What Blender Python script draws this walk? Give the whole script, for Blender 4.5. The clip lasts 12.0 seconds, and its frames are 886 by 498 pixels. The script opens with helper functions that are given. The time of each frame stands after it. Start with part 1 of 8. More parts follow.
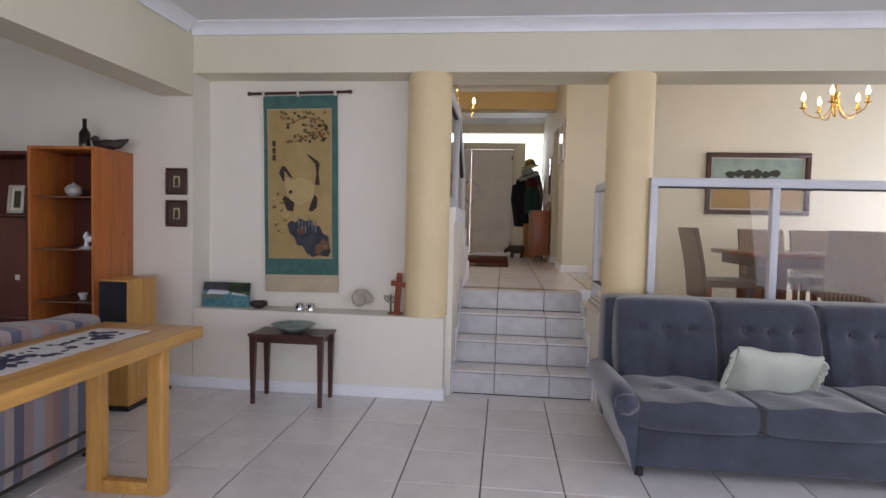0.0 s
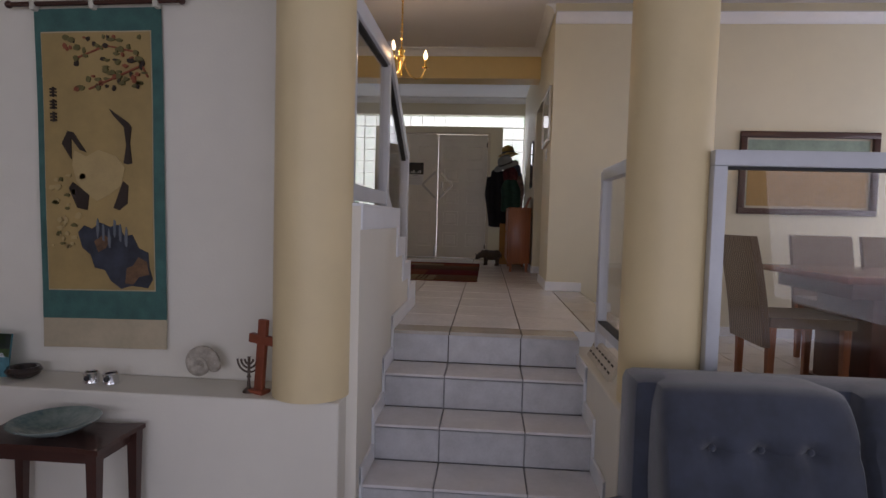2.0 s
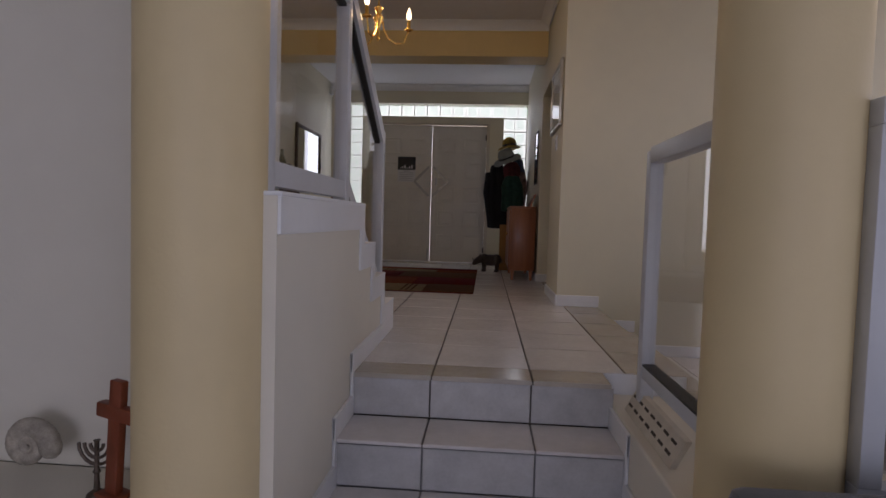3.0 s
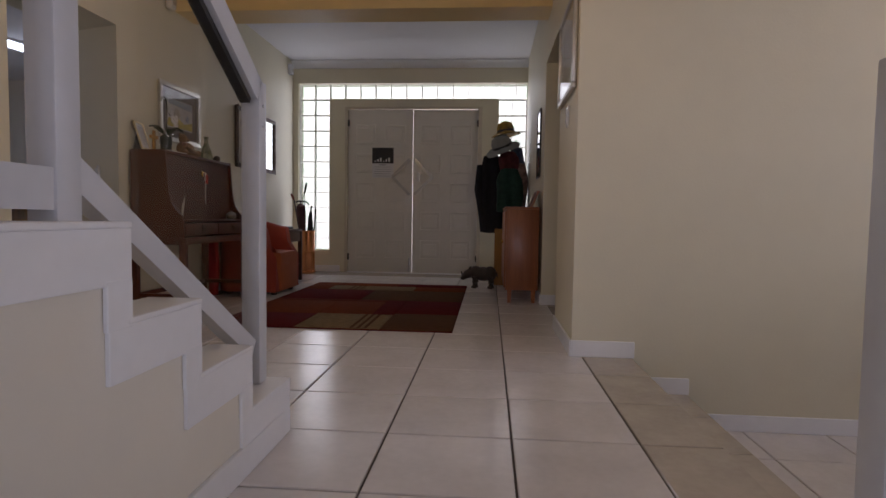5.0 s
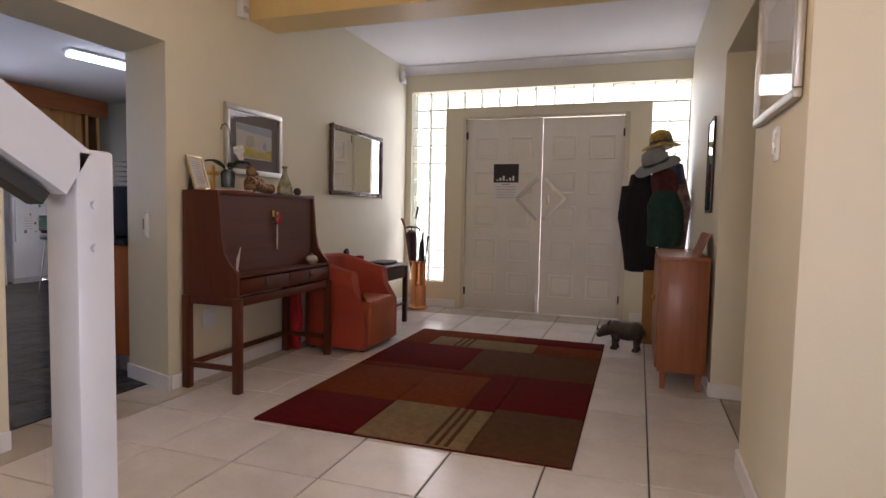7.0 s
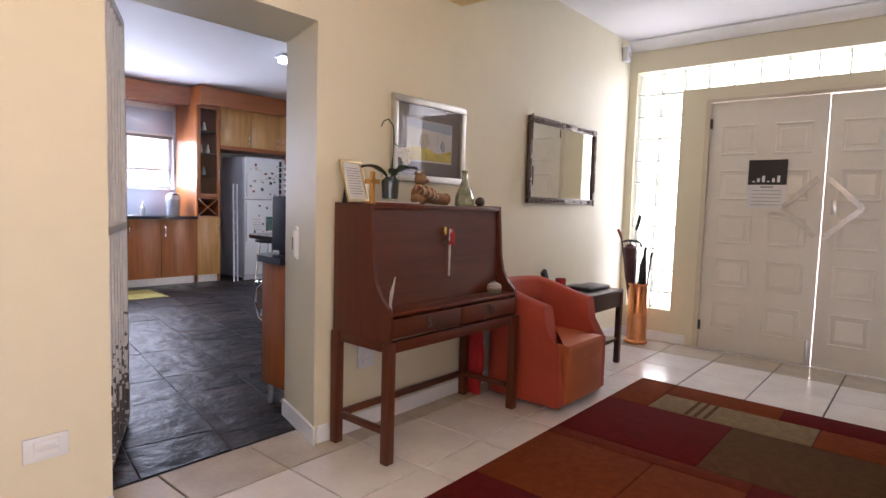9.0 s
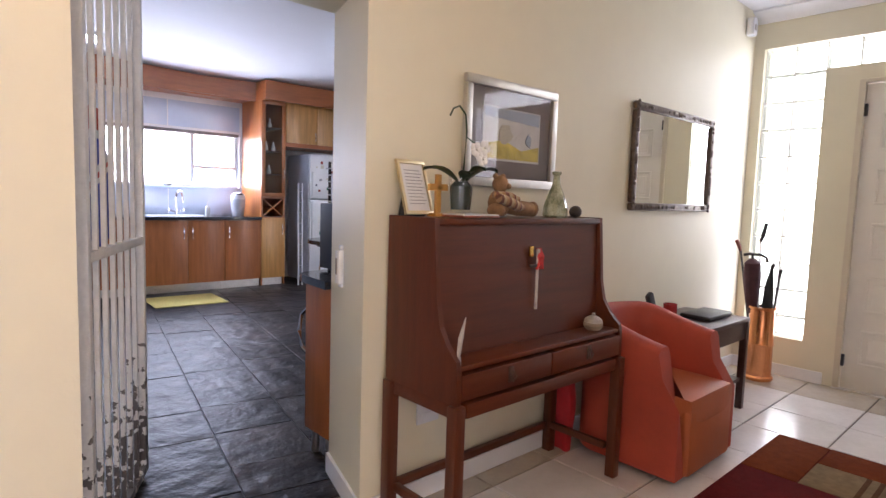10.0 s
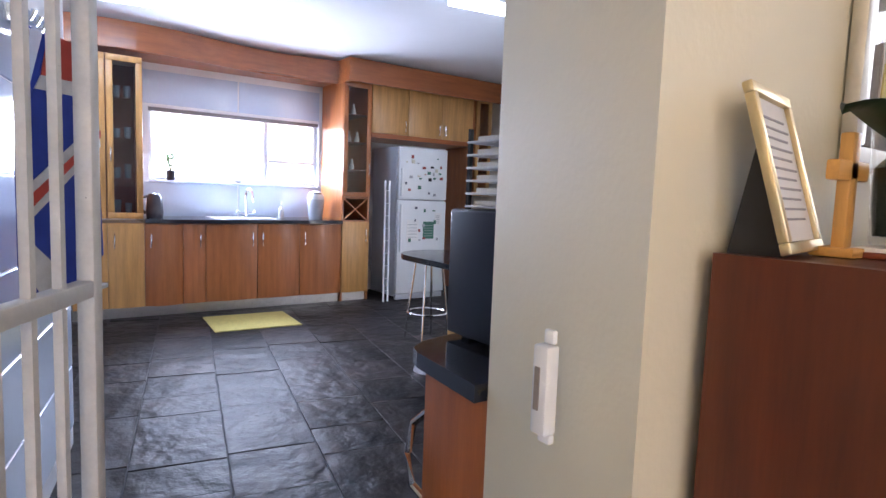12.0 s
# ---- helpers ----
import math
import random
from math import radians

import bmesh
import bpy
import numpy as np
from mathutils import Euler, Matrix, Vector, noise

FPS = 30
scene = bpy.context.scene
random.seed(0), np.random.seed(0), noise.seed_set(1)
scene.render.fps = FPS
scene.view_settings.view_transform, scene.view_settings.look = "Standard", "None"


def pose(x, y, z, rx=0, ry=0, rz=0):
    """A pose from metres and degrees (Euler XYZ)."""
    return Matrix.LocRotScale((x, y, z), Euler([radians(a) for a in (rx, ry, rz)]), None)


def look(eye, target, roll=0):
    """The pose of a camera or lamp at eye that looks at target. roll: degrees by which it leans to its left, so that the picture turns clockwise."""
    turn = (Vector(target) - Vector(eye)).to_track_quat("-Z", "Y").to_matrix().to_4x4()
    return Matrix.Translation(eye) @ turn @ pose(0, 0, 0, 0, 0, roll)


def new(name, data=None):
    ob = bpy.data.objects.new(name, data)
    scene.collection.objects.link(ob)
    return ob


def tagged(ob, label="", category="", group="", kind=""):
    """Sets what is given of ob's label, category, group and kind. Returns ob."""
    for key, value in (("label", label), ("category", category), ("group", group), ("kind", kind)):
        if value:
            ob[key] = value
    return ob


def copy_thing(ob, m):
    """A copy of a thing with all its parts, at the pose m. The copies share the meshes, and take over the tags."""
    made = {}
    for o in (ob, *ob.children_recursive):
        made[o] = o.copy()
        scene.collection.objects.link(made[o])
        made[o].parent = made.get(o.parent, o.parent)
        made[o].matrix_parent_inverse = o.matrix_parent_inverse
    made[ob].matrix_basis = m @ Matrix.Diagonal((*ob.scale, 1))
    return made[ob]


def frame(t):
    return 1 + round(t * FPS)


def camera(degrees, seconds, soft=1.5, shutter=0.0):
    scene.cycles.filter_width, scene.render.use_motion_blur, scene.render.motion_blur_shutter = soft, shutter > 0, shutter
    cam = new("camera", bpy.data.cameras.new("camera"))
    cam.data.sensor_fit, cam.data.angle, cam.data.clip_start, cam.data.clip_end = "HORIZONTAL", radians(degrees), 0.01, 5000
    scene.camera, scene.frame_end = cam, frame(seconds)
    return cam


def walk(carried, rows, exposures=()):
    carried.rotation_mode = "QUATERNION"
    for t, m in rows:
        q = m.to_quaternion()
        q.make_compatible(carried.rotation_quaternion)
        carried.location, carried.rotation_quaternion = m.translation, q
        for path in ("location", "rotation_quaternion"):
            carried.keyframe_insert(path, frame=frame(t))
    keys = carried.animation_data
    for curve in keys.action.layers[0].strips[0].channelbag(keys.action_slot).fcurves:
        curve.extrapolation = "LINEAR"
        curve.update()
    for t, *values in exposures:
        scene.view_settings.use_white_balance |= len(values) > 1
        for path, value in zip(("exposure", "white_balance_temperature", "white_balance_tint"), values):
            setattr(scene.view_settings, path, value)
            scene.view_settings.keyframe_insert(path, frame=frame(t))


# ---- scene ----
cam = camera(75.5, 12.0)
PATH = [
    (0, (0.738, -0.118, 1.297), (0.529, 1.868, 1.206), 1.39),
    (0.5, (0.79, 0.347, 1.321), (0.609, 2.337, 1.227), 1.3),
    (1, (0.863, 0.802, 1.321), (0.704, 2.793, 1.226), 1.41),
    (1.5, (0.901, 1.281, 1.323), (0.747, 3.273, 1.224), 1.47),
    (2, (0.898, 1.75, 1.358), (0.748, 3.742, 1.255), 1.55),
    (2.5, (0.916, 2.245, 1.371), (0.765, 4.237, 1.268), 1.6),
    (3, (0.906, 2.678, 1.354), (0.759, 4.67, 1.254), 1.7),
    (5, (1.029, 4.147, 1.433), (0.87, 6.137, 1.323), 0.88),
    (5.5, (1.051, 4.511, 1.518), (0.829, 6.496, 1.408), 0.96),
    (6, (1.059, 4.826, 1.599), (0.686, 6.788, 1.497), 0.9),
    (6.5, (1.054, 5.074, 1.684), (0.556, 7.008, 1.575), 1.05),
    (7, (1.037, 5.299, 1.768), (0.393, 7.188, 1.641), 1.15),
    (7.5, (0.99, 5.526, 1.807), (0.134, 7.328, 1.663), 1.05),
    (7.7, (0.954, 5.604, 1.808), (0.034, 7.374, 1.671), 1.2),
    (9.5, (0.497, 6.458, 1.914), (-0.895, 7.883, 1.742), 1.67),
    (10, (0.218, 6.677, 1.937), (-1.252, 8.022, 1.759), 1.8),
    (10.5, (-0.106, 6.841, 1.918), (-1.654, 8.093, 1.738), 1.9),
    (11, (-0.428, 6.984, 1.934), (-2.008, 8.198, 1.75), 2),
    (11.5, (-0.777, 7.125, 1.935), (-2.377, 8.311, 1.752), 2),
    (12, (-1.068, 7.272, 1.926), (-2.702, 8.41, 1.741), 2.1),
]
EXPOSURES = [(0, -0.80, 6400, 24), (0.5, -0.93, 6380, 24), (1.0, -1.08, 6350, 25), (2.0, -1.6, 6300, 28), (3.0, -1.88, 6200, 30), (5.0, -1.50, 6300, 31), (5.5, -1.35, 6250, 31), (6.0, -1.15, 6150, 31), (6.5, -0.72, 6350, 31), (7.0, -0.33, 6550, 31), (7.5, 0.0, 6600, 31), (9.5, 0.46, 6350, 30), (10.5, 0.6, 6200, 29), (12.0, 0.78, 5950, 26)]
walk(cam, [(t, look(eye, target, roll)) for t, eye, target, roll in PATH], EXPOSURES)

# ---- levels and plan (metres) ----
UP = 0.72          # hall and kitchen floor
DIN = 0.36         # dining floor
LOW_CEIL = 2.73    # lounge ceiling
HIGH_CEIL = 3.36   # hall, dining and kitchen ceiling
HX0, HX1 = -1.47, 1.47   # hall side walls
BACK = 11.29       # entrance wall
KX = -7.45         # kitchen window wall


# ---- world and large lights ----
def build_world():
    w = bpy.data.worlds.new("sky")
    scene.world = w
    w.use_nodes = True
    nt = w.node_tree
    sky = nt.nodes.new("ShaderNodeTexSky")
    sky.sky_type, sky.sun_disc = "NISHITA", False
    sky.sun_elevation, sky.sun_rotation = radians(48), radians(215)
    nt.links.new(sky.outputs[0], nt.nodes["Background"].inputs[0])
    nt.nodes["Background"].inputs[1].default_value = 0.12


def area_lamp(name, x, y, z, rx, ry, rz, w, h, power, color=(1, 1, 1)):
    d = bpy.data.lights.new(name, "AREA")
    d.shape, d.size, d.size_y, d.energy, d.color = "RECTANGLE", w, h, power, color
    ob = new(name, d)
    ob.matrix_world = pose(x, y, z, rx, ry, rz)
    return ob


def point_lamp(name, x, y, z, power, color, size=0.02):
    d = bpy.data.lights.new(name, "POINT")
    d.energy, d.color, d.shadow_soft_size = power, color, size
    ob = new(name, d)
    ob.location = (x, y, z)
    return ob


build_world()
sun = bpy.data.lights.new("sun", "SUN")
sun.energy, sun.angle, sun.color = 3.0, radians(0.6), (1.0, 0.95, 0.88)
new("sun", sun).matrix_world = look((0, 0, 10), (-0.5, 0.75, 9.0))
DAY = (0.86, 0.93, 1.0)
area_lamp("lounge_window_daylight", 0.6, -3.9, 1.3, 82, 0, 0, 4.4, 2.2, 225, DAY)
area_lamp("lounge_side_daylight", 5.45, -0.65, 1.3, 83, 0, 90, 5.4, 2.1, 135, DAY)
area_lamp("dining_window_daylight", 6.35, 5.7, 1.5, 90, 0, 90, 2.4, 1.9, 120, DAY)
area_lamp("kitchen_window_daylight", KX + 0.03, 8.98, 2.3, 66, 0, -90, 1.7, 0.7, 80, (0.66, 0.83, 1.0))
area_lamp("entrance_top_daylight", 0, BACK + 0.02, 3.0, 90, 0, 180, 2.7, 0.18, 5, DAY)
area_lamp("entrance_side_daylight", -1.19, BACK + 0.02, 2.0, 90, 0, 180, 0.36, 1.9, 8, DAY)
area_lamp("entrance_side_daylight", 1.31, BACK + 0.02, 2.0, 90, 0, 180, 0.36, 1.9, 6, DAY)


# ---- materials ----
def link(nt, a, b):
    nt.links.new(a, b)


def mat(name, base, rough=0.6, vary=0.12, scale=6.0, bump=0.0, bscale=60.0, metal=0.0, second=None, stretch=(1, 1, 1), spec=0.5, per_object=0.0, sheen=0.0, coat=0.0, relief=0.0):
    """Principled paint, cloth, wood or stone with two scales of variation in world size."""
    m = bpy.data.materials.new(name)
    m.use_nodes = True
    nt = m.node_tree
    p = nt.nodes["Principled BSDF"]
    tc = nt.nodes.new("ShaderNodeTexCoord")
    mp = nt.nodes.new("ShaderNodeMapping")
    mp.inputs["Scale"].default_value = stretch
    link(nt, tc.outputs["Object"], mp.inputs[0])
    n1 = nt.nodes.new("ShaderNodeTexNoise")
    n1.inputs["Scale"].default_value, n1.inputs["Detail"].default_value = scale, 6
    n2 = nt.nodes.new("ShaderNodeTexNoise")
    n2.inputs["Scale"].default_value, n2.inputs["Detail"].default_value = scale * 7.3, 4
    link(nt, mp.outputs[0], n1.inputs[0]), link(nt, mp.outputs[0], n2.inputs[0])
    add = nt.nodes.new("ShaderNodeMath")
    add.operation = "MULTIPLY_ADD"
    add.inputs[1].default_value = 0.4
    link(nt, n2.outputs[0], add.inputs[0]), link(nt, n1.outputs[0], add.inputs[2])
    ramp = nt.nodes.new("ShaderNodeValToRGB")
    dark = tuple(c * (1 - vary) for c in base)
    light = second or tuple(min(1, c * (1 + vary)) for c in base)
    ramp.color_ramp.elements[0].position, ramp.color_ramp.elements[1].position = 0.45, 0.95
    ramp.color_ramp.elements[0].color, ramp.color_ramp.elements[1].color = (*dark, 1), (*light, 1)
    link(nt, add.outputs[0], ramp.inputs[0])
    out = ramp.outputs[0]
    if per_object:
        info = nt.nodes.new("ShaderNodeObjectInfo")
        off = nt.nodes.new("ShaderNodeVectorMath")
        off.operation = "SCALE"
        off.inputs[0].default_value = (37.0, 53.0, 71.0)
        link(nt, info.outputs["Random"], off.inputs["Scale"]), link(nt, off.outputs[0], mp.inputs["Location"])
        rng = nt.nodes.new("ShaderNodeMapRange")
        rng.inputs[3].default_value, rng.inputs[4].default_value = 1 - per_object, 1 + per_object
        link(nt, info.outputs["Random"], rng.inputs[0])
        mul = nt.nodes.new("ShaderNodeVectorMath")
        mul.operation = "SCALE"
        link(nt, out, mul.inputs[0]), link(nt, rng.outputs[0], mul.inputs["Scale"])
        out = mul.outputs[0]
    link(nt, out, p.inputs["Base Color"])
    p.inputs["Metallic"].default_value = metal
    p.inputs["Specular IOR Level"].default_value = spec
    p.inputs["Sheen Weight"].default_value = sheen
    p.inputs["Coat Weight"].default_value = coat
    p.inputs["Coat Roughness"].default_value = 0.12
    rr = nt.nodes.new("ShaderNodeMapRange")
    rr.inputs[3].default_value, rr.inputs[4].default_value = max(0.02, rough - 0.08), min(1, rough + 0.08)
    link(nt, n2.outputs[0], rr.inputs[0]), link(nt, rr.outputs[0], p.inputs["Roughness"])
    if bump:
        nb = nt.nodes.new("ShaderNodeTexNoise")
        nb.inputs["Scale"].default_value, nb.inputs["Detail"].default_value = bscale, 5
        link(nt, mp.outputs[0], nb.inputs[0])
        b = nt.nodes.new("ShaderNodeBump")
        b.inputs["Strength"].default_value, b.inputs["Distance"].default_value = min(1, bump), relief or (0.004 if bscale > 20 else 0.01)
        link(nt, nb.outputs[0], b.inputs["Height"]), link(nt, b.outputs[0], p.inputs["Normal"])
    return m


def glass(name, color=(1, 1, 1), rough=0.0, glossy=0.12):
    """A thin pane: mostly clear, with a mirror-like share that grows at a flat angle."""
    m = bpy.data.materials.new(name)
    m.use_nodes = True
    nt = m.node_tree
    nt.nodes.remove(nt.nodes["Principled BSDF"])
    t, g, mix = nt.nodes.new("ShaderNodeBsdfTransparent"), nt.nodes.new("ShaderNodeBsdfGlossy"), nt.nodes.new("ShaderNodeMixShader")
    t.inputs[0].default_value = (*color, 1)
    g.inputs["Roughness"].default_value = rough
    f = nt.nodes.new("ShaderNodeLayerWeight")
    f.inputs[0].default_value = 0.5
    q = nt.nodes.new("ShaderNodeMath")
    q.operation = "POWER"
    q.inputs[1].default_value = 4.5
    k = nt.nodes.new("ShaderNodeMath")
    k.operation = "MULTIPLY_ADD"
    k.inputs[1].default_value, k.inputs[2].default_value = 0.5, glossy * 0.25
    link(nt, f.outputs["Facing"], q.inputs[0]), link(nt, q.outputs[0], k.inputs[0]), link(nt, k.outputs[0], mix.inputs[0])
    link(nt, t.outputs[0], mix.inputs[1]), link(nt, g.outputs[0], mix.inputs[2])
    link(nt, mix.outputs[0], nt.nodes["Material Output"].inputs[0])
    return m


def glow(name, color, strength):
    m = bpy.data.materials.new(name)
    m.use_nodes = True
    p = m.node_tree.nodes["Principled BSDF"]
    p.inputs["Base Color"].default_value = (*color, 1)
    p.inputs["Emission Color"].default_value, p.inputs["Emission Strength"].default_value = (*color, 1), strength
    return m


def metal(name, base, rough=0.25):
    return mat(name, base, rough, 0.08, 20, metal=1.0)


def stripes(name, colors, width, axis=0, rough=0.9, bump=0.3, bscale=300):
    """Woven stripes of real width across one axis."""
    m = mat(name, colors[0], rough, 0.1, 10, bump, bscale, sheen=0.2)
    nt = m.node_tree
    p = nt.nodes["Principled BSDF"]
    tc, sep = nt.nodes.new("ShaderNodeTexCoord"), nt.nodes.new("ShaderNodeSeparateXYZ")
    link(nt, tc.outputs["Object"], sep.inputs[0])
    d = nt.nodes.new("ShaderNodeMath")
    d.operation = "MULTIPLY"
    d.inputs[1].default_value = 1 / (width * len(colors))
    link(nt, sep.outputs[axis], d.inputs[0])
    f = nt.nodes.new("ShaderNodeMath")
    f.operation = "FRACT"
    link(nt, d.outputs[0], f.inputs[0])
    r = nt.nodes.new("ShaderNodeValToRGB")
    r.color_ramp.interpolation = "CONSTANT"
    els = r.color_ramp.elements
    while len(els) < len(colors):
        els.new(0.5)
    for i, c in enumerate(colors):
        els[i].position, els[i].color = i / len(colors), (*c, 1)
    link(nt, f.outputs[0], r.inputs[0])
    link(nt, r.outputs[0], p.inputs["Base Color"])
    return m


M = {}
M["cream"] = mat("cream_wall_paint", (0.725, 0.685, 0.53), 0.55, 0.04, 1.2, 0.15, 90)
M["white_wall"] = mat("offwhite_wall_paint", (0.77, 0.735, 0.645), 0.6, 0.04, 1.2, 0.15, 90)
M["column"] = mat("pale_yellow_column_paint", (0.76, 0.62, 0.36), 0.5, 0.05, 1.5, 0.15, 80)
# hall beam colour carries the chandelier's yellow light
M["yellow"] = mat("lamplit_yellow_beam", (0.78, 0.60, 0.28), 0.5, 0.05, 1.5, 0.1, 80)
M["ceil"] = mat("white_ceiling_paint", (0.78, 0.78, 0.80), 0.7, 0.03, 1.0, 0.1, 60)
M["trim"] = mat("white_gloss_paint", (0.83, 0.85, 0.88), 0.35, 0.04, 4, 0.05, 40)
M["tile_low"] = mat("glazed_floor_tile", (0.72, 0.70, 0.70), 0.22, 0.08, 5, 0.05, 12, per_object=0.03)
M["tile_up"] = mat("glazed_beige_floor_tile", (0.50, 0.455, 0.39), 0.13, 0.12, 5, 0.06, 9, per_object=0.03)
# riser tile darker than the treads: upright-face shade put into its colour
M["riser"] = mat("shaded_riser_tile", (0.52, 0.52, 0.53), 0.22, 0.12, 12, 0.05, 12, per_object=0.04)
M["grout"] = mat("dark_grout", (0.10, 0.09, 0.08), 0.9, 0.2, 30)
M["step_grout"] = mat("pale_grey_grout", (0.26, 0.26, 0.26), 0.9, 0.2, 30)
M["slate"] = mat("riven_blue_slate", (0.014, 0.019, 0.031), 0.42, 0.8, 3.0, 1.0, 5.5, per_object=0.6, spec=0.07, relief=0.03, second=(0.042, 0.033, 0.030))
M["slate_grout"] = mat("grey_grout", (0.085, 0.085, 0.09), 0.9, 0.2, 30)
M["alu"] = mat("white_coated_aluminium", (0.62, 0.64, 0.68), 0.35, 0.05, 5)
M["seal"] = mat("black_rubber_seal", (0.02, 0.02, 0.02), 0.6)
M["pane"] = glass("clear_pane")
M["block"] = glass("glass_block", (0.88, 0.92, 0.90), 0.15)
M["out"] = glow("bright_outside", (1.0, 1.0, 1.0), 5.0)
M["porch_light"] = glow("bright_porch", (1.0, 1.0, 0.96), 3.6)
M["mortar"] = mat("white_mortar", (0.72, 0.71, 0.68), 0.8)


# ---- mesh helpers ----
def box(bm, x0, x1, y0, y1, z0, z1, bevel=0.0, seg=2):
    """A box between two corners, its edges rounded by bevel."""
    r = bmesh.ops.create_cube(bm, size=1)
    vs = r["verts"]
    bmesh.ops.transform(bm, matrix=Matrix.LocRotScale(((x0 + x1) / 2, (y0 + y1) / 2, (z0 + z1) / 2), None, (abs(x1 - x0), abs(y1 - y0), abs(z1 - z0))), verts=vs)
    if bevel:
        es = list({e for v in vs for e in v.link_edges})
        r = bmesh.ops.bevel(bm, geom=es, offset=bevel, segments=seg, affect="EDGES", profile=0.5)
        vs = r["verts"]
    return vs


def cyl(bm, x, y, z0, z1, r0, r1=None, seg=20, axis="z"):
    r = bmesh.ops.create_cone(bm, cap_ends=True, segments=seg, radius1=r0, radius2=r0 if r1 is None else r1, depth=z1 - z0)
    vs = r["verts"]
    m = Matrix.Translation((0, 0, (z0 + z1) / 2))
    if axis == "x":
        m = pose(0, 0, 0, 0, 90, 0) @ m
    if axis == "y":
        m = pose(0, 0, 0, -90, 0, 0) @ m
    bmesh.ops.transform(bm, matrix=Matrix.Translation((x, y, 0) if axis == "z" else (x[0], x[1], x[2]) if axis != "z" else (0, 0, 0)) @ m, verts=vs)
    return vs


def ball(bm, x, y, z, rx, ry=None, rz=None, seg=16):
    r = bmesh.ops.create_uvsphere(bm, u_segments=seg, v_segments=max(6, seg // 2), radius=1)
    bmesh.ops.transform(bm, matrix=Matrix.LocRotScale((x, y, z), None, (rx, ry or rx, rz or rx)), verts=r["verts"])
    return r["verts"]


def lathe(bm, profile, x=0, y=0, z=0, seg=24):
    """A turned shape from (radius, height) pairs."""
    rings = []
    for r, h in profile:
        rings.append([bm.verts.new((x + r * math.cos(2 * math.pi * i / seg), y + r * math.sin(2 * math.pi * i / seg), z + h)) for i in range(seg)])
    for a, b in zip(rings, rings[1:]):
        for i in range(seg):
            bm.faces.new((a[i], a[(i + 1) % seg], b[(i + 1) % seg], b[i]))
    bm.faces.new(list(reversed(rings[0])))
    bm.faces.new(rings[-1])


def tube(bm, pts, r, seg=8):
    """A round rod through points."""
    pts = [Vector(p) for p in pts]
    rings = []
    for i, p in enumerate(pts):
        d = (pts[min(i + 1, len(pts) - 1)] - pts[max(i - 1, 0)]).normalized()
        q = d.to_track_quat("Z", "Y")
        rad = r[i] if isinstance(r, (list, tuple)) else r
        rings.append([bm.verts.new(p + q @ Vector((rad * math.cos(2 * math.pi * k / seg), rad * math.sin(2 * math.pi * k / seg), 0))) for k in range(seg)])
    for a, b in zip(rings, rings[1:]):
        for i in range(seg):
            bm.faces.new((a[i], a[(i + 1) % seg], b[(i + 1) % seg], b[i]))
    bm.faces.new(list(reversed(rings[0])))
    bm.faces.new(rings[-1])


def prism(bm, poly, a, b, axis="x"):
    """A polygon in two axes, drawn out along the third from a to b."""
    def at(u, v, w):
        return {"x": (w, u, v), "y": (u, w, v), "z": (u, v, w)}[axis]
    lo = [bm.verts.new(at(u, v, a)) for u, v in poly]
    hi = [bm.verts.new(at(u, v, b)) for u, v in poly]
    n = len(poly)
    bm.faces.new(lo), bm.faces.new(list(reversed(hi)))
    for i in range(n):
        bm.faces.new((lo[i], hi[i], hi[(i + 1) % n], lo[(i + 1) % n]))


def mesh_object(name, bm, material, smooth=0.0):
    bmesh.ops.recalc_face_normals(bm, faces=bm.faces)
    me = bpy.data.meshes.new(name)
    bm.to_mesh(me)
    bm.free()
    me.materials.append(material)
    if smooth:
        me.shade_smooth()
        me.set_sharp_from_angle(angle=radians(smooth))
    return new(name, me)


def part(name, bm, material, parent, label="", smooth=35):
    """One mesh object under a thing or under a part."""
    ob = mesh_object(name, bm, material, smooth)
    ob.parent = parent
    if label:
        ob["label"] = label
    return ob


def thing(name, label, category, x=0, y=0, z=0, rz=0, group="", kind=""):
    """An empty at a thing's base that carries its parts."""
    ob = new(name)
    ob.empty_display_size = 0.1
    ob.matrix_world = pose(x, y, z, 0, 0, rz)
    return tagged(ob, label, category, group, kind)


def setting(name, bm, material, label="", smooth=0):
    return tagged(mesh_object(name, bm, material, smooth), label, kind="structure")


def one(fn, *args, **kw):
    bm = bmesh.new()
    fn(bm, *args, **kw)
    return bm


def boxes(*rows):
    bm = bmesh.new()
    for r in rows:
        box(bm, *r)
    return bm

# ---- structure ----
STAIR_X0, STAIR_X1 = 0.37, 1.43
RISERS = [4.20, 4.46, 4.72, 4.98]
TILE = 0.41
COL_L, COL_R, COL_RAD = (0.173, 4.11), (1.618, 4.125), 0.162
FRONT = 3.985     # face of plinths and beam

# floors: slabs under the tiles
setting("floor_lounge", boxes((-4.6, 5.6, -4.2, 4.19, -0.2, -0.008)), M["grout"])
setting("floor_hall", boxes((-1.69, 1.43, 4.99, 11.5, 0.4, UP - 0.008), (1.43, 1.78, 5.17, 11.5, 0.4, UP - 0.008)), M["grout"])
setting("floor_dining", boxes((2.06, 6.4, 4.24, 7.2, 0.1, DIN - 0.008), (1.6, 2.06, 4.24, 5.0, 0.1, DIN - 0.008)), M["grout"])
setting("floor_kitchen", boxes((KX, -1.692, 5.0, 12.4, 0.4, UP - 0.006)), M["slate_grout"])

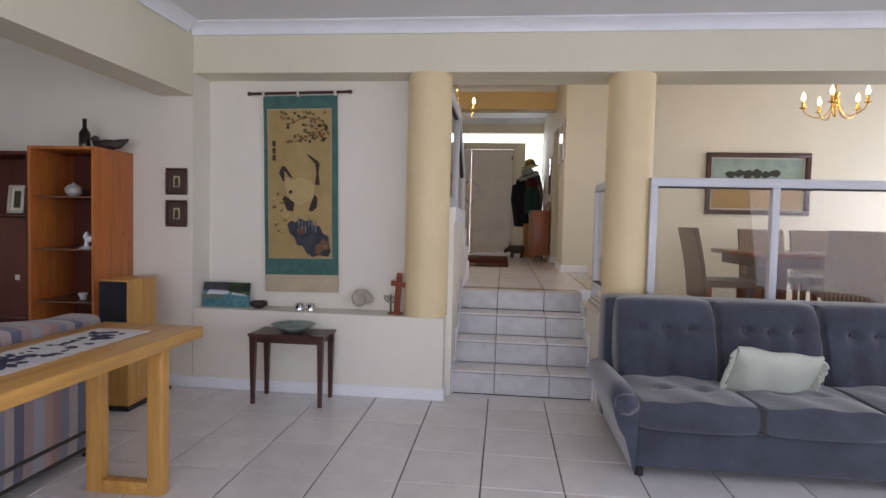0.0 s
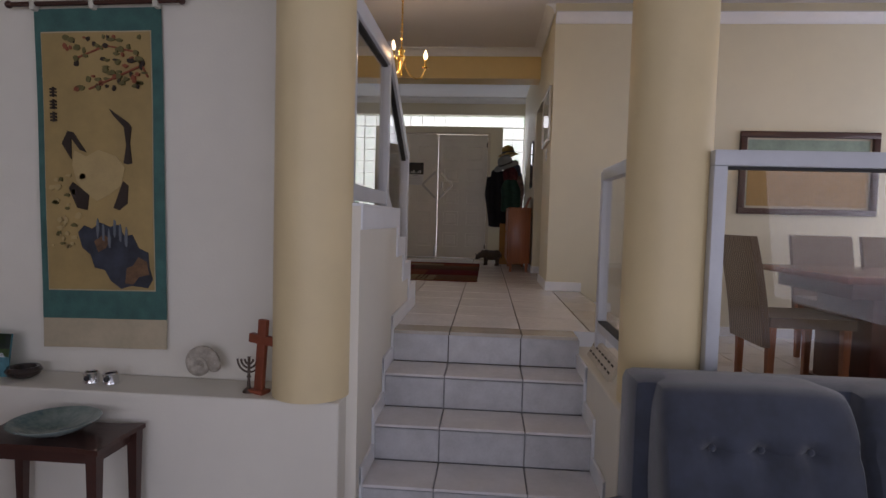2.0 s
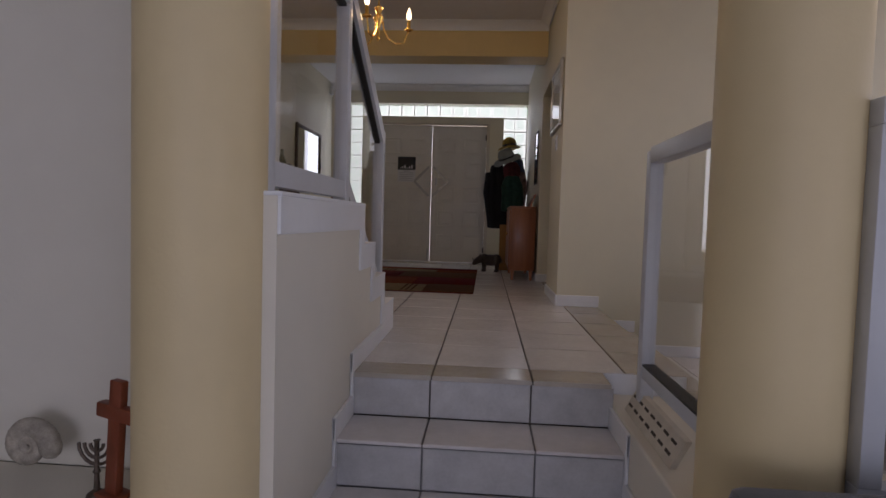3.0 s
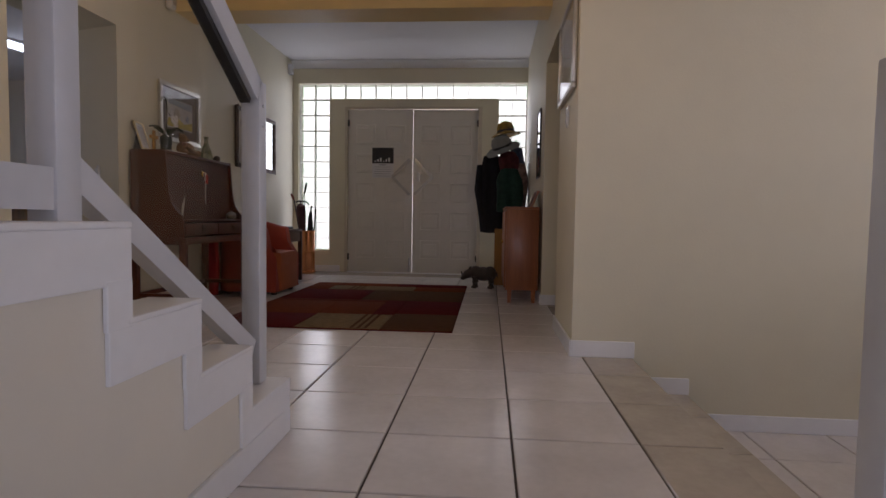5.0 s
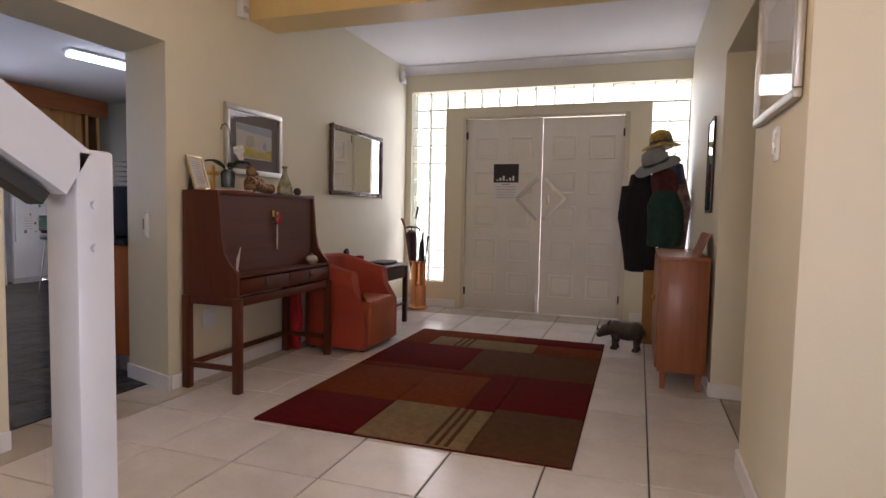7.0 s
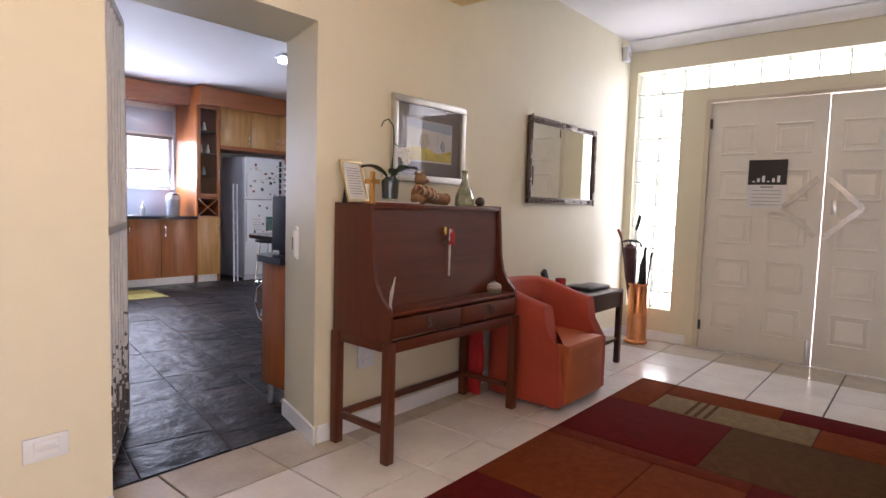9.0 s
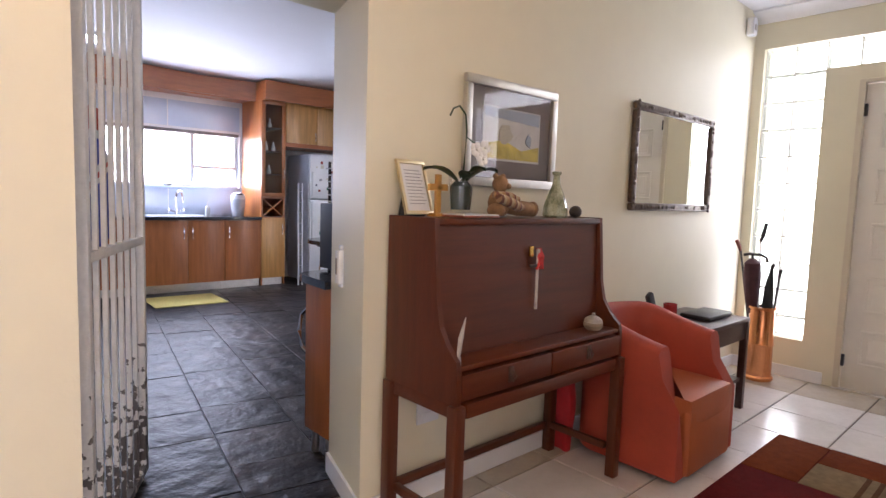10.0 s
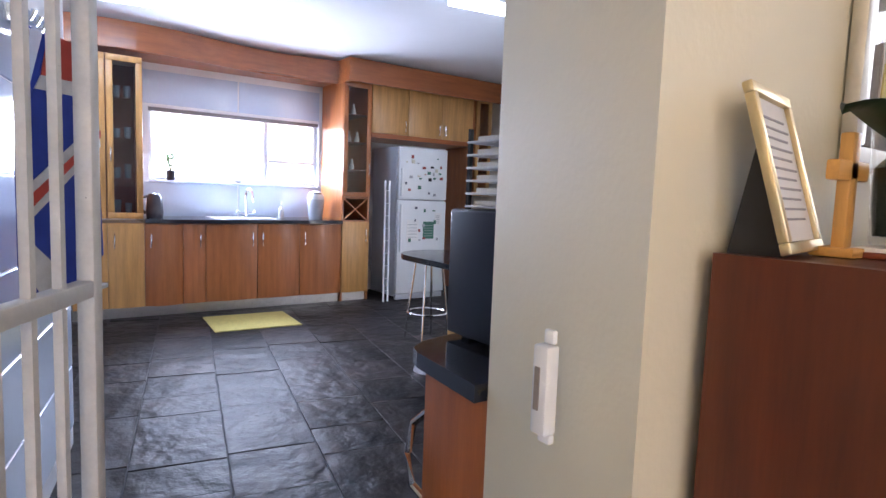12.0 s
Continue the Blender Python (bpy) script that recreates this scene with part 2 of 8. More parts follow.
# tapestry wall with its recess, plinth and shelf
setting("wall_lounge_north", boxes((-4.6, -1.6, FRONT, 4.36, 0, LOW_CEIL), (-1.6, 0.25, 4.24, 4.36, 0.605, 2.37)), M["white_wall"])
setting("plinth", boxes((-1.598, 0.325, FRONT, 4.24, 0.0, 0.605, 0.008)), M["white_wall"])
setting("wall_under_glass", boxes((1.435, 1.78, FRONT, 5.16, 0.0, 0.63, 0.008), (1.78, 5.6, FRONT, 4.2, 0, 0.74, 0.008)), M["white_wall"])
# beams
setting("beam_lounge_north", boxes((-1.6, 5.6, FRONT, 4.36, 2.37, HIGH_CEIL + 0.1)), M["cream"])
setting("beam_lounge_side", boxes((-1.87, -1.6, -4.2, FRONT - 0.004, 2.2, LOW_CEIL)), M["cream"])
# lounge shell
setting("wall_lounge_west", boxes((-4.75, -4.6, -4.2, 4.36, 0, LOW_CEIL)), M["cream"])
setting("wall_lounge_south", boxes((-4.6, -1.6, -4.2, -4.0, 0, LOW_CEIL), (2.8, 5.6, -4.2, -4.0, 0, LOW_CEIL), (-1.6, 2.8, -4.2, -4.0, 2.4, LOW_CEIL), (-1.6, 2.8, -4.2, -4.0, 0, 0.2)), M["cream"])
setting("wall_lounge_east", boxes((5.6, 5.8, -4.2, -3.4, 0, LOW_CEIL), (5.6, 5.8, 2.1, 4.4, 0, LOW_CEIL), (5.6, 5.8, -3.4, 2.1, 2.35, LOW_CEIL), (5.6, 5.8, -3.4, 2.1, 0, 0.25)), M["cream"])
setting("ceiling_lounge", boxes((-4.75, 5.8, -4.2, FRONT - 0.004, LOW_CEIL, LOW_CEIL + 0.1)), M["ceil"])
setting("ceiling_high", boxes((KX - 0.2, 6.6, 4.364, 12.6, HIGH_CEIL, HIGH_CEIL + 0.1)), M["ceil"])
# stair block, hall walls
setting("wall_hall_west", boxes((-1.90, HX0, 4.36, 6.965, 0, HIGH_CEIL), (-1.90, HX0, 6.965, 7.98, 2.68, HIGH_CEIL)), M["cream"])
bm = bmesh.new()
prism(bm, [(HX0, 7.84), (HX0, BACK + 0.25), (-1.90, BACK + 0.25), (-1.90, 7.97)], UP - 0.3, 2.68, "z")
box(bm, -1.90, HX0, 7.98, BACK + 0.25, 2.68, HIGH_CEIL)
setting("wall_hall_west_far", bm, M["cream"])
setting("wall_stairwell_south", boxes((HX0, 0.25, 4.362, 4.45, 0, HIGH_CEIL)), M["white_wall"])
setting("wall_dining_north", boxes((HX1, 6.4, 7.15, 7.35, 0.1, HIGH_CEIL)), M["cream"])
setting("wall_hall_east", boxes((HX1, 1.67, 7.35, 7.92, UP - 0.3, HIGH_CEIL), (HX1, 1.67, 8.93, BACK + 0.25, UP - 0.3, HIGH_CEIL), (HX1, 1.67, 7.92, 8.93, 2.70, HIGH_CEIL)), M["cream"])
setting("wall_dining_east", boxes((6.4, 6.6, 4.07, 4.5, 0, HIGH_CEIL), (6.4, 6.6, 6.9, 7.35, 0, HIGH_CEIL), (6.4, 6.6, 4.5, 6.9, 2.5, HIGH_CEIL), (6.4, 6.6, 4.5, 6.9, 0, 0.5)), M["cream"])
setting("wall_side_room", boxes((3.2, 3.3, 7.35, 9.6, 0.4, HIGH_CEIL), (1.67, 3.2, 9.5, 9.6, 0.4, HIGH_CEIL)), M["cream"])
setting("floor_side_room", boxes((1.67, 3.2, 7.35, 9.5, 0.4, UP - 0.004)), M["tile_up"])
# the lamp's yellow cast is put into this beam's colour
setting("beam_hall", boxes((HX0, HX1, 8.56, 8.86, 3.02, HIGH_CEIL)), M["yellow"])
# entrance wall with its openings for glass blocks and doors
GBX0, GBX1, GBI0, GBI1, GBZ0, GBZ1, GBZ2 = -1.40, 1.46, -1.0, 1.12, 1.0, 2.9, 3.09
setting("wall_entrance", boxes((HX0, HX1, BACK, BACK + 0.2, GBZ2, HIGH_CEIL), (GBI0, -0.80, BACK, BACK + 0.2, UP, GBZ1), (0.92, GBI1, BACK, BACK + 0.2, UP, GBZ1),
    (-0.80, 0.92, BACK, BACK + 0.2, 2.80, GBZ1), (HX0, GBX0, BACK, BACK + 0.2, UP, GBZ2), (GBX0, GBI0, BACK, BACK + 0.2, UP, GBZ0), (GBI1, HX1, BACK, BACK + 0.2, UP, GBZ0)), M["cream"])
# kitchen shell
KN, KS = 12.2, 6.9
setting("wall_kitchen_west", boxes((KX - 0.2, KX, KS, 8.12, UP - 0.3, HIGH_CEIL), (KX - 0.2, KX, 9.90, KN, UP - 0.3, HIGH_CEIL), (KX - 0.2, KX, 8.12, 9.90, 2.70, HIGH_CEIL), (KX - 0.2, KX, 8.12, 9.90, UP - 0.3, 1.98)), M["trim"])
setting("wall_kitchen_south", boxes((KX - 0.2, -1.9, KS - 0.2, KS, UP - 0.3, HIGH_CEIL)), M["trim"])
setting("wall_kitchen_north", boxes((KX - 0.2, -1.9, KN, KN + 0.2, UP - 0.3, HIGH_CEIL)), M["white_wall"])


def round_column(name, cx, cy, z0, z1):
    bm = bmesh.new()
    cyl(bm, cx, cy, z0, z1, COL_RAD, seg=64)
    return setting(name, bm, M["column"], smooth=40)


round_column("column_west", *COL_L, 0.607, 2.37)
round_column("column_east", *COL_R, 0.632, 2.37)


def stairs_up():
    bm = bmesh.new()
    for i, y in enumerate(RISERS):
        box(bm, STAIR_X0, STAIR_X1, y + 0.012, (RISERS + [5.0])[i + 1] + 0.012, 0.0, 0.18 * (i + 1) - 0.012)
    return setting("stair_base", bm, M["step_grout"])


stairs_up()


def stringer():
    """Stepped wall beside the upper flight, with a white capping."""
    steps = [(5.955, 0.885), (5.655, 1.06), (5.375, 1.23), (5.123, 1.405)]
    poly = [(4.11, 0.0), (5.955, 0.0), (5.955, 0.885)]
    for (y, z), (yn, zn) in zip(steps, steps[1:]):
        poly += [(yn, z), (yn, zn)]
    poly += [(4.11, 1.405)]
    bm = bmesh.new()
    prism(bm, poly, 0.26, 0.372)
    setting("wall_stringer", bm, M["white_wall"])


stringer()


def upper_flight():
    bm = bmesh.new()
    for i, y in enumerate((5.955, 5.655, 5.375, 5.123)):
        box(bm, HX0, 0.258, 4.46, y, UP - 0.3, UP + 0.17 * (i + 1) - 0.012)
    setting("upper_stair_base", bm, M["grout"])


upper_flight()
setting("dining_step_base", boxes((1.78, 2.06, 5.0, 7.15, 0.1, 0.54 - 0.012)), M["grout"])
setting("floor_edge", boxes((1.43, 1.782, 5.161, 5.17, 0.3, UP - 0.004)), M["trim"])


def cornice(name, runs, z):
    """Coved plaster moulding: runs of (x0, y0, x1, y1, nx, ny), with n pointing into the room."""
    bm = bmesh.new()
    prof = [(0, 0), (0, -0.085), (0.012, -0.085), (0.016, -0.068), (0.035, -0.035), (0.068, -0.016), (0.085, -0.012), (0.085, 0)]
    for x0, y0, x1, y1, nx, ny in runs:
        a = [bm.verts.new((x0 + nx * d, y0 + ny * d, z + h)) for d, h in prof]
        b = [bm.verts.new((x1 + nx * d, y1 + ny * d, z + h)) for d, h in prof]
        bm.faces.new(a), bm.faces.new(list(reversed(b)))
        for i in range(len(prof)):
            j = (i + 1) % len(prof)
            bm.faces.new((a[i], b[i], b[j], a[j]))
    return setting(name, bm, M["trim"], smooth=50)


cornice("cornice_lounge_north", [(-1.6, FRONT - 0.004, 5.6, FRONT - 0.004, 0, -1)], LOW_CEIL - 0.002)
cornice("cornice_lounge_beam", [(-1.596, -4.0, -1.596, FRONT - 0.09, 1, 0)], LOW_CEIL - 0.002)
cornice("cornice_lounge_east", [(5.596, -4.0, 5.596, FRONT - 0.09, -1, 0)], LOW_CEIL - 0.002)
cornice("cornice_lounge_side", [(-4.6, FRONT - 0.004, -1.87, FRONT - 0.004, 0, -1)], LOW_CEIL - 0.002)
cornice("cornice_hall", [(HX0, BACK - 0.003, HX1, BACK - 0.003, 0, -1), (HX0, 8.557, HX1, 8.557, 0, -1), (HX1 - 0.003, 7.15, HX1 - 0.003, 8.47, -1, 0)], HIGH_CEIL - 0.002)
cornice("cornice_dining", [(HX1, 7.147, 6.4, 7.147, 0, -1), (6.397, 4.4, 6.397, 7.06, -1, 0)], HIGH_CEIL - 0.1)


def skirting(name, runs, h=0.085, d=0.014):
    bm = bmesh.new()
    for x0, x1, y0, y1, z in runs:
        box(bm, x0, x1, y0, y1, z, z + h, 0.004)
    return tagged(setting(name, bm, M["trim"]), "white painted skirting board")


D = 0.014
skirting("baseboard_lounge", [(-4.6, 0.339, FRONT - D, FRONT, 0), (0.325, 0.339, FRONT, 4.20, 0)])
skirting("baseboard_hall", [(HX0, HX0 + D, 7.855, BACK, UP), (HX0 + D, -0.86, BACK - D, BACK, UP), (0.98, HX1, BACK - D, BACK, UP), (HX1 - D, HX1, 7.136, 7.92, UP), (HX1 - D, HX1, 8.93, BACK - D, UP),
    (HX0, HX0 + D, 5.96, 6.965, UP), (HX1, 1.67, 8.93 - D, 8.93, UP)])
skirting("baseboard_dining", [(HX1, 1.79, 7.136, 7.15, UP), (1.78, 2.07, 7.136, 7.15, 0.54), (2.06, 6.4, 7.136, 7.15, DIN)])


bm = bmesh.new()
prism(bm, [(HX0 + D, 7.826), (HX0 + D, 7.84), (HX0, 7.84), (-1.90, 7.97), (-1.904, 7.956)], UP, UP + 0.085, "z")
tagged(setting("baseboard_jamb", bm, M["trim"]), "white painted skirting board")


def stepped_skirting(name, steps, z_up, x0, x1):
    """Skirting that climbs a flight: steps of (y of riser, top level), walking up."""
    bm = bmesh.new()
    for i, (y, z) in enumerate(steps):
        y1 = steps[i + 1][0] if i + 1 < len(steps) else y + z_up
        box(bm, x0, x1, min(y, y1) - (0.03 if y1 > y else 0.0), max(y, y1) + (0.03 if y1 < y else 0.0), z, z + 0.085, 0.003)
        lo, hi = sorted((y - 0.03 if y1 > y else y + 0.03, y))
        box(bm, x0 + 0.001, x1 - 0.001, lo, hi, z - 0.19, z + 0.08, 0.003)
    return tagged(setting(name, bm, M["trim"]), "white painted stepped stair skirting")


stepped_skirting("baseboard_stair_west", [(4.20, 0.18), (4.46, 0.36), (4.72, 0.54), (4.98, 0.72)], 0.92, 0.372, 0.386)
stepped_skirting("baseboard_stair_east", [(4.20, 0.18), (4.46, 0.36), (4.72, 0.54)], 0.26, 1.421, 1.435)


def stringer_cap():
    bm = bmesh.new()
    for y0, y1, z in ((5.655, 5.97, 0.885), (5.375, 5.67, 1.06), (5.123, 5.39, 1.23), (4.11, 5.138, 1.405)):
        box(bm, 0.255, 0.384, y0, y1, z, z + 0.012, 0.003)
        box(bm, 0.372, 0.382, y0 - 0.05 if z < 1.39 else y0, y1, z - 0.10, z, 0.002)
        box(bm, 0.373, 0.383, y1 - 0.07, y1, z - 0.18, z - 0.09, 0.002)
        box(bm, 0.262, 0.372, y1 - 0.012, y1, z - 0.178, z, 0.002)
    return tagged(setting("trim_stringer", bm, M["trim"]), "white painted stepped capping")


stringer_cap()


# ---- aluminium and glass balustrades ----
def rail_box(bm, p, q, w=0.045, d=0.05):
    """A square bar from p to q in a plane of constant x."""
    p, q = Vector(p), Vector(q)
    u = (q - p).normalized()
    n = Vector((0, -u.z, u.y)) * w / 2
    s = Vector((d / 2, 0, 0))
    a = [bm.verts.new(p + n * i + s * j) for i, j in ((1, 1), (1, -1), (-1, -1), (-1, 1))]
    b = [bm.verts.new(q + n * i + s * j) for i, j in ((1, 1), (1, -1), (-1, -1), (-1, 1))]
    bm.faces.new(a), bm.faces.new(list(reversed(b)))
    for i in range(4):
        bm.faces.new((a[i], b[i], b[(i + 1) % 4], a[(i + 1) % 4]))


def stair_balustrade():
    t = thing("stair_balustrade", "white aluminium stair balustrade with clear glass panels", "balustrade", 0.29, 5.84, 0.899)
    def top(y):
        return 0.935 - 0.635 * y
    def low(y):
        return 0.125 - 0.645 * y
    part("end_post", boxes((-0.03, 0.03, 0.03, 0.09, 0.0, 0.946, 0.006)), M["alu"], t)
    part("middle_post", boxes((-0.028, 0.028, -0.80, -0.74, 0.497, 1.40, 0.005)), M["alu"], t)
    part("near_post", boxes((-0.028, 0.028, -1.66, -1.60, 0.497, 1.334, 0.005)), M["alu"], t)
    bm = bmesh.new()
    rail_box(bm, (0, 0.035, top(0.035)), (0, -0.80, top(-0.80)), 0.07, 0.06)
    part("top_rail", bm, M["alu"], t, smooth=0)
    bm = bmesh.new()
    rail_box(bm, (0, 0.01, low(0.01)), (0, -0.75, low(-0.75)), 0.055, 0.04)
    part("bottom_rail", bm, M["alu"], t, smooth=0)
    bm = bmesh.new()
    rail_box(bm, (0.0, -0.79, 0.572), (0, -1.61, 0.572), 0.07, 0.045)
    part("landing_rail", bm, M["alu"], t, smooth=0)
    part("landing_top_rail", boxes((-0.033, 0.033, -1.66, -0.79, 1.335, 1.425, 0.005)), M["alu"], t)
    part("seal", boxes((-0.016, 0.016, -1.60, -0.80, 1.322, 1.334)), M["seal"], t)
    bm = bmesh.new()
    rail_box(bm, (0.0, -0.0, top(-0.0) - 0.058), (0, -0.75, top(-0.75) - 0.058), 0.018, 0.03)
    part("seal", bm, M["seal"], t, smooth=0)
    bm = bmesh.new()
    prism(bm, [(0.0, low(0.0)), (0.0, top(0.0)), (-0.75, top(-0.75)), (-0.75, low(-0.75))], -0.003, 0.003)
    part("glass_pane", bm, M["pane"], t, smooth=0).visible_shadow = False
    bm = bmesh.new()
    prism(bm, [(-0.79, 0.58), (-0.79, 1.33), (-1.61, 1.33), (-1.61, 0.58)], -0.003, 0.003)
    part("glass_pane", bm, M["pane"], t, smooth=0).visible_shadow = False
    for z in (0.87, 0.81):
        bm = bmesh.new()
        cyl(bm, (0.032, 0.055, z), 0, -0.002, 0.004, 0.006, seg=10, axis="x")
        part("screw", bm, M["alu"], t)


stair_balustrade()


def side_balustrade():
    t = thing("side_balustrade", "grey aluminium framed glass side panel on the low wall", "balustrade", 1.53, 4.24, 0.632)
    part("end_post", boxes((-0.025, 0.025, 0.615, 0.67, 0.0, 1.005, 0.004)), M["alu"], t)
    part("top_rail", boxes((-0.028, 0.028, 0.0, 0.615, 0.955, 1.015, 0.004)), M["alu"], t)
    part("bottom_rail", boxes((-0.022, 0.022, 0.0, 0.615, 0.15, 0.20, 0.004)), M["alu"], t)
    part("seal", boxes((-0.024, 0.024, 0.02, 0.605, 0.20, 0.208)), M["seal"], t)
    p = part("glass_pane", boxes((-0.003, 0.003, 0.0, 0.615, 0.205, 0.955)), M["pane"], t, smooth=0)
    p.visible_shadow = False


side_balustrade()


def dining_screen():
    t = thing("dining_screen", "white aluminium framed glass screen above the low wall", "glass screen", 1.74, 4.0, 0.742)
    part("bottom_rail", boxes((0.0, 3.86, -0.025, 0.03, 0.0, 0.05, 0.004)), M["alu"], t)
    part("top_rail", boxes((0.0, 3.86, -0.03, 0.03, 0.845, 0.905, 0.004)), M["alu"], t)
    for i, x in enumerate((0.0, 0.80, 1.66, 2.52, 3.38)):
        part("post", boxes((x, x + 0.05, -0.028, 0.028, 0.05, 0.845, 0.004)), M["alu"], t)
        if i < 4:
            x1 = (0.80, 1.66, 2.52, 3.38)[i]
            part("seal", boxes((x + 0.05, x1, -0.01, 0.01, 0.833, 0.845)), M["seal"], t)
            p = part("glass_pane", boxes((x + 0.05, x1, -0.003, 0.003, 0.05, 0.833)), M["pane"], t, smooth=0)
            p.visible_shadow = False


dining_screen()


# ---- entrance doors and glass-block window ----
M["door"] = mat("cream_door_paint", (0.78, 0.75, 0.68), 0.38, 0.04, 3, 0.08, 30)
M["steel"] = metal("brushed_steel", (0.6, 0.6, 0.6), 0.3)
M["pull"] = mat("satin_steel", (0.50, 0.49, 0.47), 0.3, 0.08, 20, metal=0.6)
M["dark"] = mat("black_plastic", (0.015, 0.015, 0.018), 0.4)
M["paper"] = mat("white_paper", (0.75, 0.75, 0.75), 0.8, 0.04)
M["frame_cream"] = mat("cream_door_frame_paint", (0.62, 0.56, 0.44), 0.4, 0.05, 4)


def panelled_leaf(name, x0, x1, label, panels, h=2.05):
    t = tagged(thing(name, label, "door", x0, BACK, UP), kind="structure")
    w = x1 - x0
    part("leaf", boxes((0, w, 0.02, 0.06, 0.008, h, 0.003)), M["door"], t)
    for px, pz, pw, ph in panels:
        bm = bmesh.new()
        bw = 0.018
        for a in ((px, px + pw, pz, pz + bw), (px, px + pw, pz + ph - bw, pz + ph), (px, px + bw, pz + bw, pz + ph - bw), (px + pw - bw, px + pw, pz + bw, pz + ph - bw)):
            box(bm, a[0], a[1], 0.0105, 0.02, a[2], a[3], 0.004, 1)
        box(bm, px + 0.045, px + pw - 0.045, 0.013, 0.02, pz + 0.045, pz + ph - 0.045, 0.004, 1)
        part("panel", bm, M["door"], t)
    return t


PAN = [(c, z, 0.26, 0.24) for c in (0.09, 0.47) for z in (0.18, 0.54, 0.90, 1.26, 1.62)]
d1 = panelled_leaf("door_1", -0.76, 0.058, "cream painted panelled entrance door leaf, closed", PAN)
d2 = panelled_leaf("door_2", 0.064, 0.8745, "cream painted panelled entrance door leaf, closed", PAN, 2.046)


def bar_2d(bm, a, b, w, y0, y1):
    """A flat bar in the x-z plane from a to b."""
    a, b = Vector(a), Vector(b)
    u = (b - a).normalized()
    n = Vector((-u.y, u.x)) * w / 2
    prism(bm, [tuple(a + n), tuple(b + n), tuple(b - n), tuple(a - n)], y0, y1, "y")


for leaf, s, x in ((d1, -1, 0.815 + 0.004), (d2, 1, -0.008 + 0.004)):
    bm = bmesh.new()
    bar_2d(bm, (x + s * 0.03, 1.43), (x + s * 0.25, 1.21), 0.036, -0.035, -0.012)
    bar_2d(bm, (x + s * 0.25, 1.21), (x + s * 0.03, 0.99), 0.036, -0.035, -0.012)
    for px, pz in ((x + s * 0.05, 1.41), (x + s * 0.05, 1.01), (x + s * 0.24, 1.21)):
        box(bm, px - 0.012, px + 0.012, -0.015, 0.02, pz - 0.012, pz + 0.012)
    part("pull_handle", bm, M["pull"], leaf, "angled steel pull handle")
for z in (1.88, 0.2):
    part("hinge", boxes((-0.012, 0.014, -0.002, 0.022, z - 0.04, z + 0.04, 0.003)), M["dark"], d1)
    part("hinge", boxes((0.795, 0.821, -0.002, 0.022, z - 0.04, z + 0.04, 0.003)), M["dark"], d2)
part("lock_plate", boxes((0.05, 0.085, 0.012, 0.022, 1.16, 1.27, 0.003)), M["steel"], d2)
part("bolt", boxes((0.775, 0.80, 0.005, 0.022, 0.02, 0.2, 0.003)), M["steel"], d1)
setting("door_frame", boxes((-0.80, -0.763, BACK - 0.012, BACK + 0.1, UP, 2.80, 0.004), (0.875, 0.92, BACK - 0.012, BACK + 0.1, UP, 2.80, 0.004), (-0.763, 0.875, BACK - 0.012, BACK + 0.1, 2.775, 2.80, 0.004)), M["frame_cream"])
setting("door_threshold", boxes((-0.80, 0.92, BACK - 0.02, BACK + 0.1, UP - 0.004, UP + 0.006, 0.003)), M["steel"])

cal = tagged(thing("wall_calendar", "black picture calendar with a white date sheet", "calendar", -0.452, BACK + 0.012, UP + 1.20))
part("picture_sheet", boxes((0, 0.27, -0.006, 0.0, 0.18, 0.375)), M["dark"], cal, smooth=0)
part("date_sheet", boxes((0, 0.27, -0.006, 0.0, 0.0, 0.178)), M["paper"], cal, smooth=0)
bm = bmesh.new()
for i in range(6):
    box(bm, 0.03 + 0.035 * i, 0.05 + 0.035 * i, -0.0085, -0.0062, 0.20, 0.21 + 0.02 * (i % 3))
part("marks", bm, M["paper"], cal, smooth=0)
bm = bmesh.new()
for r in range(5):
    box(bm, 0.03, 0.24, -0.008, -0.0062, 0.02 + 0.028 * r, 0.025 + 0.028 * r)
box(bm, 0.09, 0.18, -0.008, -0.0062, 0.155, 0.168)
part("print_lines", bm, mat("grey_print", (0.35, 0.35, 0.37), 0.8), cal, smooth=0)


setting("trim_step_foot", boxes((STAIR_X0, STAIR_X1 + 0.01, 4.12, 4.199, -0.02, -0.0015)), M["tile_low"])


# ---- wood, cloth and other thing materials ----
def wood(name, base, rough=0.35, axis=2, vary=0.22, coat=0.15):
    st = [9, 9, 9]
    st[axis] = 0.7
    return mat(name, base, rough, vary, 3.0, 0.12, 40, stretch=tuple(st), coat=coat, per_object=0.06)


M["mahogany"] = wood("dark_mahogany", (0.092, 0.021, 0.007), 0.38, 1, 0.3, coat=0.0)
M["mahogany_v"] = wood("dark_mahogany_upright", (0.094, 0.022, 0.007), 0.38, 2, 0.3, coat=0.0)
M["darktable"] = wood("dark_stained_wood", (0.055, 0.018, 0.012), 0.4, 0)
M["cherry"] = wood("cherry_cabinet_wood", (0.36, 0.115, 0.030), 0.32, 2)
M["cherry_h"] = wood("cherry_cornice_wood", (0.33, 0.10, 0.028), 0.32, 1)
M["maple"] = wood("honey_cabinet_wood", (0.52, 0.27, 0.085), 0.32, 2)
M["orange"] = wood("orange_teak", (0.46, 0.14, 0.03), 0.42, 2, coat=0.05)
# wall unit's dark teak; on other cabinets' insides, recess shade painted as colour
M["teak_in"] = wood("dark_teak_and_recess_shade", (0.09, 0.02, 0.01), 0.5, 2, coat=0.0)
M["oak"] = wood("honey_oak", (0.58, 0.31, 0.075), 0.42, 1)
